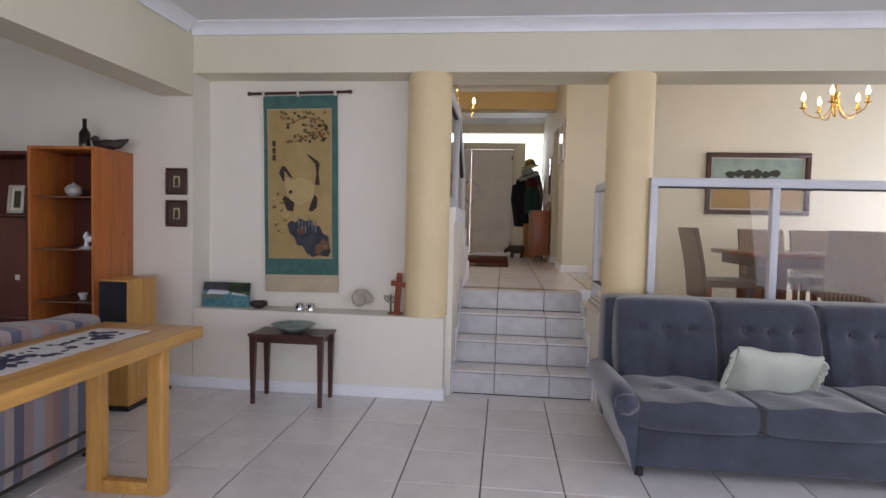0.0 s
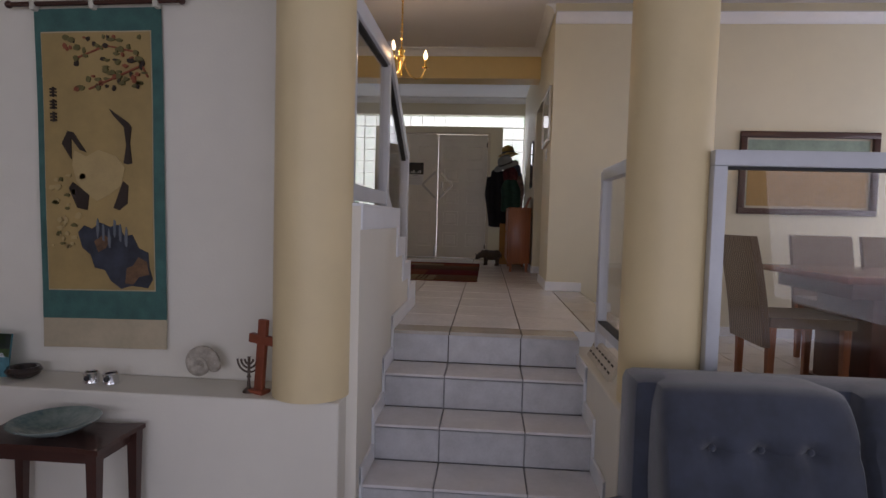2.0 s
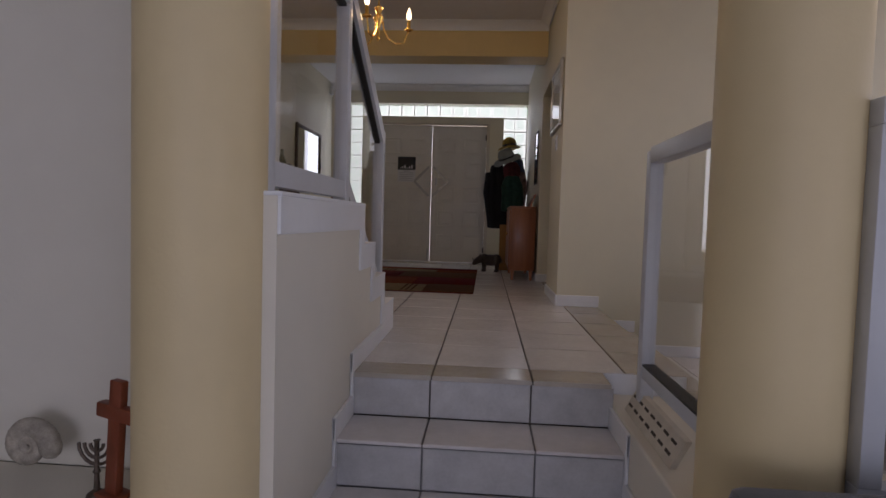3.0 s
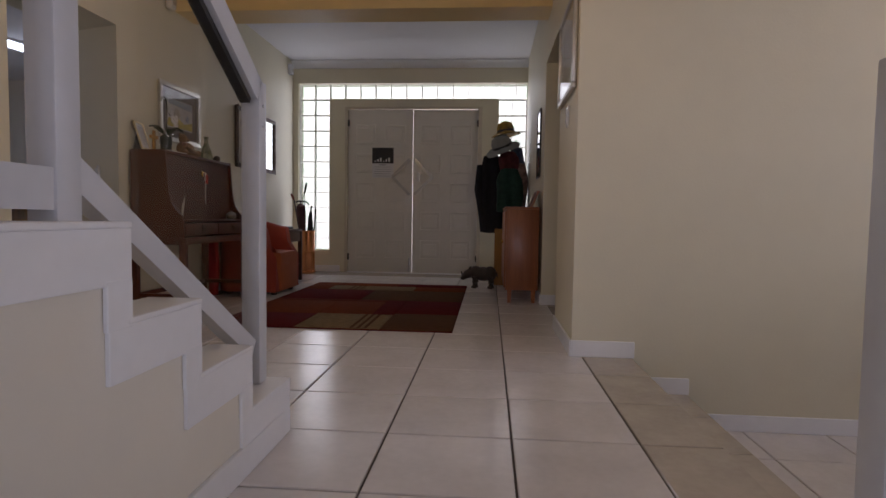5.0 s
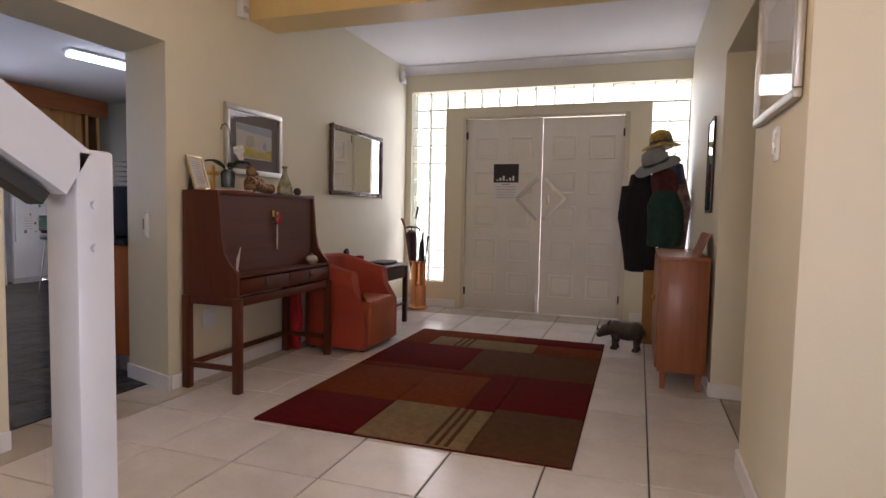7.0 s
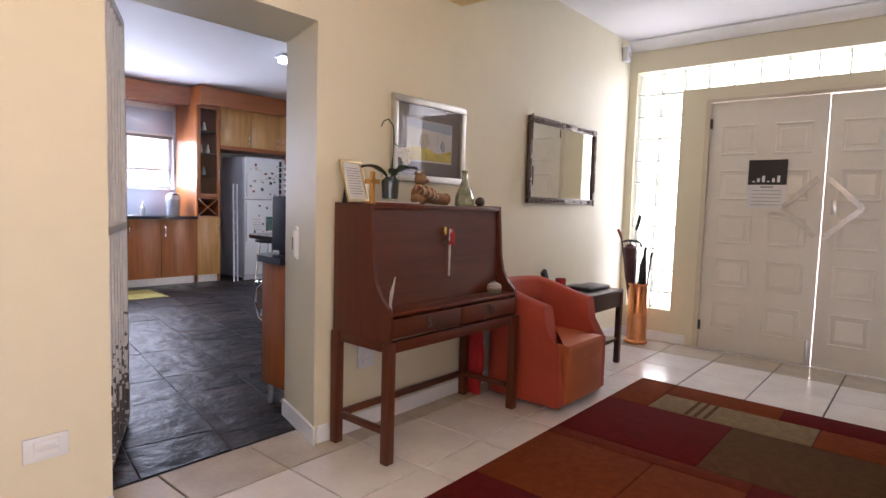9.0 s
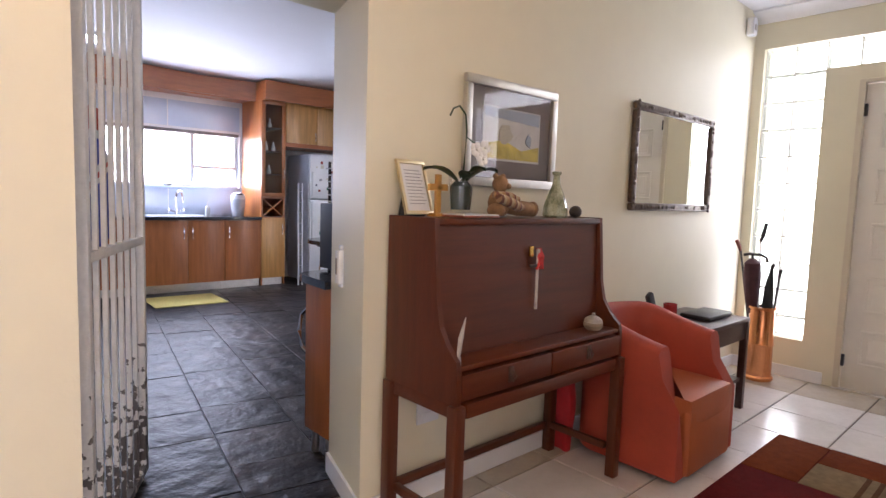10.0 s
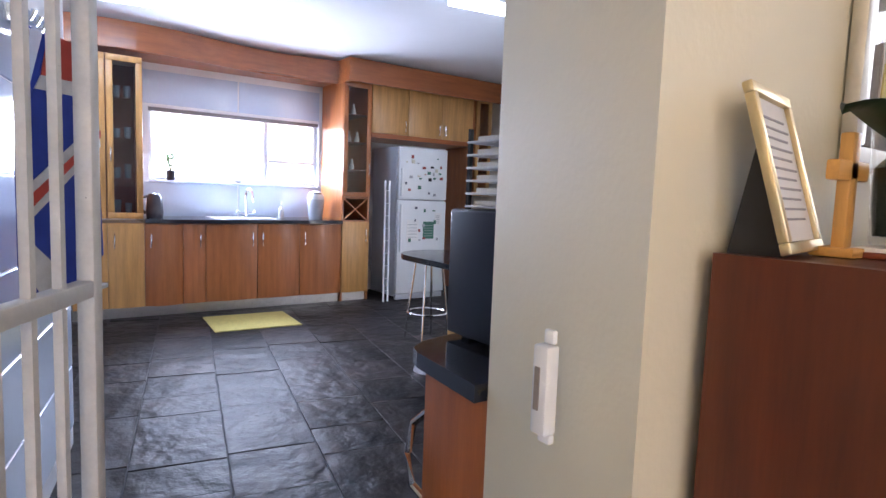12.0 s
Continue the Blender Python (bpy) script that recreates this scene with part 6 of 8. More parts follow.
def rhino():
    t = thing("carved_rhino", "dark carved wooden rhinoceros standing on the floor", "statue", 0.96, 9.98, UP)
    bm = bmesh.new()
    ball(bm, 0.02, 0, 0.145, 0.125, 0.062, 0.072, 18)
    ball(bm, 0.09, 0, 0.15, 0.068, 0.066, 0.076, 14)
    ball(bm, -0.06, 0, 0.155, 0.07, 0.06, 0.07, 14)
    tube(bm, [(-0.10, 0, 0.155), (-0.15, 0, 0.135), (-0.195, 0, 0.10)], [0.05, 0.045, 0.026], 12)
    ball(bm, -0.192, 0, 0.097, 0.028, 0.028, 0.024, 10)
    tube(bm, [(-0.195, 0, 0.115), (-0.215, 0, 0.165)], [0.012, 0.003], 8)
    tube(bm, [(-0.165, 0, 0.135), (-0.172, 0, 0.165)], [0.010, 0.003], 8)
    for y in (-0.022, 0.022):
        tube(bm, [(-0.115, y, 0.18), (-0.118, y * 1.3, 0.215)], [0.014, 0.006], 8)
    for x in (-0.065, 0.10):
        for y in (-0.034, 0.034):
            tube(bm, [(x, y, 0.12), (x + 0.004, y, 0.06), (x, y, 0.02), (x - 0.004, y, 0.0)], [0.036, 0.026, 0.024, 0.030], 10)
    tube(bm, [(0.155, 0, 0.17), (0.168, 0, 0.11)], [0.008, 0.005], 6)
    ob = mesh_object("carved_rhino_body", bm, M["carved"], 60)
    bpy.data.objects.remove(t)
    ob.name = "carved_rhino"
    ob.matrix_world = pose(0.96, 9.98, UP, 0, 0, -12)
    tagged(ob, "dark carved wooden rhinoceros standing on the floor", "statue")


rhino()


def draped(bm, x0, x1, y0, y1, z0, z1, seed, fold=0.018):
    r = random.Random(seed)
    ph = r.uniform(0, 6)
    for v in puff(bm, x0, x1, y0, y1, z0, z1, 0.14, 14, 4):
        u = (v.co.z - z0) / (z1 - z0)
        v.co.y += fold * math.sin((v.co.x - x0) * 42 + ph + 2 * u) * (1 - u * 0.6)
        v.co.x += 0.5 * fold * math.sin(v.co.z * 11 + ph)
        k = 1 - 0.32 * max(0, u - 0.72) / 0.28
        v.co.x = (x0 + x1) / 2 + (v.co.x - (x0 + x1) / 2) * k


def coat_stand():
    s = thing("coat_stand", "dark wooden coat stand", "coat stand", 1.22, 10.92, UP)
    part("pole", one(cyl, 0, 0, 0.03, 1.74, 0.018, 0.014, 14), M["darktable"], s)
    for k in range(3):
        a = 2 * math.pi * k / 3
        part("foot", one(tube, [(0, 0, 0.10), (0.10 * math.cos(a), 0.10 * math.sin(a), 0.06), (0.17 * math.cos(a), 0.17 * math.sin(a), 0.012)], 0.013, 8), M["darktable"], s)
    for k in range(5):
        a = 2 * math.pi * k / 5
        part("peg", one(tube, [(0, 0, 1.55), (0.08 * math.cos(a), 0.08 * math.sin(a), 1.58), (0.11 * math.cos(a), 0.11 * math.sin(a), 1.63)], 0.008, 6), M["darktable"], s)
    for nm, lb, box6, m, sd in (("black_coat", "long black coat hanging on the stand", (0.90, 1.20, 10.74, 10.94, 1.26, 2.16), mat("black_wool", (0.012, 0.011, 0.014), 0.95, 0.3, 20, 0.4, 200), 1),
                            ("green_jacket", "dark green jacket hanging on the stand", (1.10, 1.40, 10.64, 10.80, 1.50, 2.00), mat("bottle_green_cloth", (0.014, 0.048, 0.036), 0.9, 0.3, 20, 0.4, 200), 2),
                            ("red_jacket", "dark red jacket on the upper peg", (1.12, 1.36, 10.70, 10.88, 1.92, 2.20), mat("wine_red_cloth", (0.085, 0.018, 0.022), 0.9, 0.4, 20, 0.4, 200), 3),
                            ("blue_jacket", "grey-blue jacket hanging at the back", (1.22, 1.45, 10.84, 11.05, 1.30, 2.26), mat("grey_blue_cloth", (0.06, 0.075, 0.12), 0.9, 0.4, 20, 0.4, 200), 4),
                            ("camouflage_jacket", "brown and pink patterned jacket on the stand", (1.32, 1.45, 10.68, 10.84, 1.50, 2.06), mat("patterned_cloth", (0.05, 0.035, 0.03), 0.9, 0.9, 14, second=(0.30, 0.20, 0.17)), 5)):
        t = thing(nm, lb, "coat", (box6[0] + box6[1]) / 2, (box6[2] + box6[3]) / 2, box6[4], group="coats on the stand")
        cx, cy = (box6[0] + box6[1]) / 2, (box6[2] + box6[3]) / 2
        bm = bmesh.new()
        draped(bm, box6[0] - cx, box6[1] - cx, box6[2] - cy, box6[3] - cy, 0, box6[5] - box6[4], sd)
        part("cloth", bm, m, t, smooth=60)
        if sd not in (1, 4):
            continue
        bm = bmesh.new()
        h = box6[5] - box6[4]
        tube(bm, [(-(box6[1] - box6[0]) * 0.40, -0.02, h * 0.86), (-(box6[1] - box6[0]) * 0.5, -0.07, h * 0.55), (-(box6[1] - box6[0]) * 0.36, -0.08, h * 0.22)], [0.055, 0.05, 0.036], 10)
        part("sleeve", bm, m, t, smooth=60)
    for nm, lb, x, y, z, r0, m, tilt in (("sun_hat", "yellow patterned sun hat", 1.20, 10.80, 2.415, 0.175, mat("yellow_flowered_cotton", (0.72, 0.46, 0.04), 0.85, 0.25, 6, second=(0.05, 0.03, 0.02)), (0, -8, 0)),
                               ("bush_hat", "soft grey-green bush hat", 1.16, 10.70, 2.24, 0.20, mat("grey_cotton", (0.22, 0.23, 0.22), 0.9, 0.15, 10, 0.3, 200), (18, -22, 0))):
        t = thing(nm, lb, "hat", x, y, z, group="hats on the stand")
        t.matrix_world = pose(x, y, z, *tilt)
        bm = bmesh.new()
        lathe(bm, [(r0, -0.035), (r0 * 0.8, -0.012), (r0 * 0.58, 0.0), (r0 * 0.55, 0.06), (r0 * 0.45, 0.105), (r0 * 0.2, 0.125), (0.004, 0.128)], seg=28)
        for v in bm.verts:
            v.co.z += 0.012 * math.sin(3 * math.atan2(v.co.y, v.co.x)) * (1 if v.co.z < 0.01 else 0.3)
        part("crown", bm, m, t, smooth=60)
        bm = bmesh.new()
        lathe(bm, [(r0 * 0.59, 0.004), (r0 * 0.57, 0.028)], seg=28)
        part("band", bm, M["dark"], t)


coat_stand()


def wall_switch(name, label, x, y, z, rz, w, h):
    t = thing(name, label, "switch", x, y, z, rz)
    part("plate", boxes((-w / 2, w / 2, -0.010, 0, -h / 2, h / 2, 0.003)), M["whiteware"], t)
    for k in (-1, 1):
        part("rocker", boxes((-w * 0.28, w * 0.28, -0.015, -0.010, k * h * 0.2 - 0.012, k * h * 0.2 + 0.012, 0.002)), M["whiteware"], t)


wall_switch("light_switch", "white plastic light switch on the hall wall", HX1 - 0.001, 7.50, 2.02, -90, 0.07, 0.115)
wall_switch("wall_socket", "white plastic power socket above the skirting", HX0 + 0.001, 8.16, UP + 0.37, 90, 0.115, 0.115)
wall_switch("wall_socket", "white plastic double socket low on the hall wall", HX0 + 0.001, 6.765, 1.045, 90, 0.13, 0.08)
il = thing("intercom_switch", "slim white wall-mounted latch box on the door jamb", "intercom", -1.61, 7.84, 1.605)
part("case", boxes((-0.015, 0.013, -0.024, 0, 0.0, 0.125, 0.004)), M["whiteware"], il)
part("slot", boxes((-0.008, 0.001, -0.026, -0.024, 0.035, 0.095)), plain("grey_slot", (0.25, 0.23, 0.22)), il)
part("bracket", boxes((-0.010, 0.008, -0.010, 0, 0.125, 0.145, 0.003)), M["whiteware"], il)
part("bracket", boxes((-0.011, 0.011, -0.012, 0, -0.014, 0.0, 0.003)), M["whiteware"], il)
al = thing("alarm_sensor", "white alarm sensor in the corner under the ceiling", "alarm sensor", HX0 + 0.003, 11.12, 3.16)
part("body", boxes((0, 0.055, -0.035, 0.035, 0, 0.125, 0.01)), M["whiteware"], al)
part("lens", boxes((0.055, 0.062, -0.022, 0.022, 0.03, 0.075, 0.004)), M["ceramic"], al)
al2 = thing("beam_sensor", "white alarm sensor below the beam", "alarm sensor", HX0 + 0.003, 8.46, 3.0)
part("body", boxes((0, 0.05, -0.035, 0.035, 0, 0.115, 0.01)), M["whiteware"], al2)
part("lens", boxes((0.05, 0.056, -0.022, 0.022, 0.03, 0.07, 0.004)), M["ceramic"], al2)


# ---- kitchen ----
setting("wall_kitchen_slanted", one(prism, [(-1.9, 6.93), (-4.12, 7.352), (-4.15, 7.20), (-1.9, 6.75)], UP - 0.3, HIGH_CEIL, "z"), M["trim"])
M["wall_tile"] = mat("white_glazed_wall_tile", (0.60, 0.71, 0.86), 0.12, 0.03, 5, 0.04, 10, per_object=0.03)


def slanted_tiles():
    parent = bpy.data.objects["wall_kitchen_slanted"]
    o = Vector((-1.9, 6.93, 0))
    u = (Vector((-4.12, 7.352, 0)) - o).normalized()
    ang = math.degrees(math.atan2(u.y, u.x))
    bm = bmesh.new()
    box(bm, 0.003, 0.367, -0.008, 0, 0.003, 0.277, 0.003, 1)
    bmesh.ops.recalc_face_normals(bm, faces=bm.faces)
    me = bpy.data.meshes.new("wall_tile")
    bm.to_mesh(me)
    bm.free()
    me.materials.append(M["wall_tile"])
    for i in range(6):
        for j in range(6):
            ob = new("wall_tile", me)
            ob.parent = parent
            ob.matrix_basis = Matrix.Translation(o + u * (0.02 + 0.37 * i) + Vector((0, 0, UP + 0.1 + 0.28 * j))) @ pose(0, 0, 0, 0, 0, ang)


slanted_tiles()


def window_tiles():
    parent = bpy.data.objects["wall_kitchen_west"]
    for y0, y1, z0, z1 in ((8.0, 8.98, 1.62, 1.96), (8.99, 9.9, 1.62, 1.96), (8.0, 8.98, 2.73, 3.05), (8.99, 9.9, 2.73, 3.05)):
        ob = part("wall_tile", boxes((KX, KX + 0.008, y0 + 0.003, y1 - 0.003, z0, z1, 0.002)), M["wall_tile"], parent)


window_tiles()


def kitchen_window():
    t = tagged(thing("window_1", "white framed kitchen window with a bright view", "window", KX - 0.1, 8.12, 1.98), kind="structure")
    w, h = 1.78, 0.72
    bm = bmesh.new()
    for y0, y1, z0, z1 in ((0, w, 0, 0.04), (0, w, h - 0.04, h), (0, 0.04, 0.04, h - 0.04), (w - 0.04, w, 0.04, h - 0.04), (1.16, 1.21, 0.04, h - 0.04), (1.21, w - 0.04, 0.24, 0.28)):
        box(bm, -0.02, 0.03, y0, y1, z0, z1, 0.004)
    part("window_frame", bm, M["trim"], t)
    part("window_sill", boxes((-0.02, 0.13, -0.0, w, -0.025, 0.0, 0.004)), M["wall_tile"], t)
    p = part("pane", boxes((0.0, 0.005, 0.04, w - 0.04, 0.04, h - 0.04)), M["pane"], t, smooth=0)
    p.visible_shadow = False
    part("blind", boxes((0.06, 0.075, 0.0, w, h - 0.035, h + 0.01, 0.003)), plain("grey_blind", (0.25, 0.24, 0.25)), t)
    tagged(setting("backdrop_garden", boxes((KX - 2.5, KX - 2.48, 5.5, 12.5, 0.0, 4.6)), M["out"]), "bright daylight outside the kitchen window")


kitchen_window()


def bow_handle(parent, y, z, h, x=0.0, vertical=True):
    bm = bmesh.new()
    tube(bm, [(x, y, z), (x + 0.018, y, z + 0.01), (x + 0.026, y, z + h / 2), (x + 0.018, y, z + h - 0.01), (x, y, z + h)], 0.006, 6)
    return part("handle", bm, M["chrome"], parent)


def base_unit(y0, y1, hinge, label, m, curve=0.0):
    t = thing("base_cabinet", label, "kitchen cabinet", -6.82, y0, UP, group="kitchen base cabinets")
    w = y1 - y0
    part("carcass", boxes((-0.60, -0.02, 0.001, w - 0.001, 0.10, 0.862)), m, t, smooth=0)
    bm = bmesh.new()
    n = 8
    poly = [(-0.018, 0.003)] + [(0.0 + curve * math.sin(math.pi * k / n), 0.003 + (w - 0.006) * k / n) for k in range(n + 1)] + [(-0.018, w - 0.003)]
    prism(bm, poly, 0.105, 0.855, "z")
    d = part("door", bm, m, t, smooth=40)
    bow_handle(d, 0.05 if hinge > 0 else w - 0.05, 0.63, 0.15, 0.004)
    part("kickboard", boxes((-0.09, -0.06, 0.0, w, 0.0, 0.10)), M["steel"], t)


EDGES = [7.44, 7.71, 8.0, 8.32, 8.52, 9.01, 9.45, 9.92]
for i, (a, b) in enumerate(zip(EDGES, EDGES[1:])):
    base_unit(a, b, (1, 1, 1, -1, -1, 1, 1)[i], "cherry wood kitchen base cabinet with a bow handle", M["maple"] if i < 2 else M["cherry"], 0.05 if i == 2 else 0.02)
ct = thing("worktop", "long black granite kitchen worktop", "worktop", -6.80, 7.44, UP + 0.864)
bm = bmesh.new()
prism(bm, [(-0.62, 0.56), (0.0, 0.56), (0.035, 0.75), (0.045, 1.1), (0.035, 1.7), (0.04, 2.1), (0.02, 2.478), (-0.62, 2.478)], 0.0, 0.036, "z")
part("slab", bm, M["granite"], ct, smooth=0)
WT = UP + 0.90


def tall_glass_cabinet(y0, y1, z0, z1, depth, label, open_bottom=False):
    t = thing("glass_cabinet", label, "kitchen cabinet", -6.86, y0, z0, group="glazed kitchen cabinets")
    w, h = y1 - y0, z1 - z0
    k = 0.02
    part("side_panel", boxes((-depth, -0.02, 0, k, 0, h)), M["cherry"], t, smooth=0)
    part("side_panel", boxes((-depth, -0.02, w - k, w, 0, h)), M["cherry"], t, smooth=0)
    # dark back: the cabinet's inner shade is put into the colour
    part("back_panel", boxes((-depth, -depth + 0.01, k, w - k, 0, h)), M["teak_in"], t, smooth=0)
    part("top_panel", boxes((-depth + 0.01, -0.02, k, w - k, h - k, h)), M["cherry"], t, smooth=0)
    part("bottom_panel", boxes((-depth + 0.01, -0.02, k, w - k, 0, k)), M["cherry"], t, smooth=0)
    for s in (0.25, 0.5, 0.75):
        part("shelf", boxes((-depth + 0.012, -0.04, k, w - k, h * s, h * s + 0.006)), M["pane"], t, smooth=0)
    bm = bmesh.new()
    for ya, yb, za, zb in ((0.003, w - 0.003, 0, 0.055), (0.003, w - 0.003, h - 0.055, h), (0.003, 0.055, 0.055, h - 0.055), (w - 0.055, w - 0.003, 0.055, h - 0.055)):
        box(bm, -0.018, 0.0, ya, yb, za, zb, 0.003)
    d = part("door_frame", bm, M["maple"], t)
    g = part("glass_pane", boxes((-0.012, -0.008, 0.05, w - 0.05, 0.05, h - 0.05)), M["pane"], d, smooth=0)
    g.visible_shadow = False
    bow_handle(d, 0.03, 0.35 * h, 0.13, 0.002)
    r = random.Random(int(y0 * 10))
    for s in (0.02, 0.25, 0.5, 0.75):
        for q in range(2):
            gl = thing("drinking_glass", "clear drinking glass on the cabinet shelf", "glass", -6.86 - depth * 0.5, y0 + w * (0.35 + 0.3 * q), z0 + h * s + 0.007, group="glasses in the cabinets")
            bm = bmesh.new()
            hh = r.uniform(0.08, 0.14)
            lathe(bm, [(0.022, 0), (0.024, 0.004), (0.03, hh), (0.027, hh), (0.02, 0.008)], seg=14)
            part("tumbler", bm, plain("smoky_glassware", (0.16, 0.19, 0.22), 0.12), gl)


tall_glass_cabinet(7.44, 7.71, WT + 0.0, 3.04, 0.42, "honey wood glazed dresser cabinet above the worktop")
tall_glass_cabinet(7.715, 8.0, WT + 0.0, 3.04, 0.42, "honey wood glazed dresser cabinet above the worktop")


def tall_unit():
    t = thing("tall_cabinet", "tall cherry cabinet with a glazed door and wine rack", "kitchen cabinet", -6.84, 9.925, UP)
    w, H_ = 0.335, 2.40
    part("side_panel", boxes((-0.58, -0.0, 0, 0.022, 0, H_)), M["cherry"], t, smooth=0)
    part("side_panel", boxes((-0.58, -0.0, w - 0.022, w, 0, H_)), M["cherry"], t, smooth=0)
    # back and shelves darkened by colour for the shaded inside
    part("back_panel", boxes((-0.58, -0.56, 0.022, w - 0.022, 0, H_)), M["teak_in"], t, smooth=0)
    d = part("lower_door", boxes((0.0, 0.018, 0.003, w - 0.003, 0.10, 0.885, 0.003)), M["maple"], t)
    bow_handle(d, w - 0.05, 0.66, 0.15, 0.02)
    part("kickboard", boxes((-0.06, -0.03, 0.0, w, 0.0, 0.10)), M["steel"], t)
    part("rack_board", boxes((-0.56, -0.0, 0.022, w - 0.022, 0.885, 0.90)), M["cherry"], t, smooth=0)
    part("rack_board", boxes((-0.56, -0.0, 0.022, w - 0.022, 1.14, 1.155)), M["cherry"], t, smooth=0)
    bm = bmesh.new()
    for a, b in (((0.022, 0.90), (w - 0.022, 1.14)), ((0.022, 1.14), (w - 0.022, 0.90))):
        a, b = Vector(a), Vector(b)
        n = Vector((-(b - a).y, (b - a).x)).normalized() * 0.006
        prism(bm, [tuple(a + n), tuple(b + n), tuple(b - n), tuple(a - n)], -0.5, -0.005, "x")
    part("wine_rack", bm, M["cherry"], t, smooth=0)
    bm = bmesh.new()
    for ya, yb, za, zb in ((0.003, w - 0.003, 1.16, 1.21), (0.003, w - 0.003, 2.34, 2.40), (0.003, 0.055, 1.21, 2.34), (w - 0.055, w - 0.003, 1.21, 2.34)):
        box(bm, 0.0, 0.018, ya, yb, za, zb, 0.003)
    d = part("door_frame", bm, M["cherry"], t)
    g = part("glass_pane", boxes((0.006, 0.010, 0.05, w - 0.05, 1.2, 2.35)), M["pane"], d, smooth=0)
    g.visible_shadow = False
    bow_handle(d, w - 0.03, 1.4, 0.13, 0.02)
    for z in (1.45, 1.75, 2.05):
        part("shelf", boxes((-0.56, -0.02, 0.022, w - 0.022, z, z + 0.008)), M["teak_in"], t, smooth=0)
    for z, y in ((1.458, 0.16), (1.758, 0.12), (1.758, 0.22), (2.058, 0.17)):
        pot("glass_ornament", "small glass ornament on the cabinet shelf", -6.95, 9.925 + y, UP + z, [(0.02, 0), (0.03, 0.03), (0.015, 0.08), (0.01, 0.12)], M["ceramic"], "ornament")


tall_unit()
wc = thing("wall_cabinet", "honey wood wall cabinet above the fridge", "kitchen cabinet", -6.86, 10.28, 2.60)
part("carcass", boxes((-0.58, -0.02, 0.0, 1.42, 0.0, 0.56)), M["cherry"], wc, smooth=0)
part("lower_rail", boxes((-0.58, 0.0, 0.0, 1.42, -0.05, -0.001)), M["cherry_h"], wc, smooth=0)
for k in range(3):
    d = part("door", boxes((-0.018, 0.0, 0.473 * k + 0.003, 0.473 * (k + 1) - 0.003, 0.004, 0.556, 0.003)), M["maple"], wc)
    bow_handle(d, 0.473 * k + (0.43 if k < 2 else 0.045) if k != 1 else 0.473 + 0.43, 0.04, 0.13, 0.002)
part("end_panel", boxes((-0.60, 0.0, 1.422, 1.44, -1.9, 0.56)), M["cherry"], wc, smooth=0)
tall_glass_cabinet(11.75, 12.0, WT + 0.32, 3.16, 0.5, "dark glazed end cabinet beside the fridge")


def cornice_board():
    """Deep curved timber pelmet along the kitchen cabinets."""
    bm = bmesh.new()
    n = 24
    pts = []
    for k in range(n + 1):
        y = 7.30 + 2.62 * k / n
        pts.append((-6.98 + 0.10 * math.sin((y - 7.3) * 2.4), y))
    poly = pts + [(-6.70, 9.92), (-6.70, 12.0), (-6.74, 12.0), (-6.74, 9.96), (-7.02, 9.96)] + [(x - 0.035, y) for x, y in reversed(pts)]
    prism(bm, poly, 3.10, HIGH_CEIL - 0.02, "z")
    setting("trim_kitchen_pelmet", bm, M["cherry_h"])
    setting("trim_kitchen_soffit", boxes((KX, -6.76, 9.97, 12.0, 3.165, HIGH_CEIL - 0.01), (KX, -7.05, 7.3, 9.96, 3.12, 3.14)), M["cherry_h"])


cornice_board()


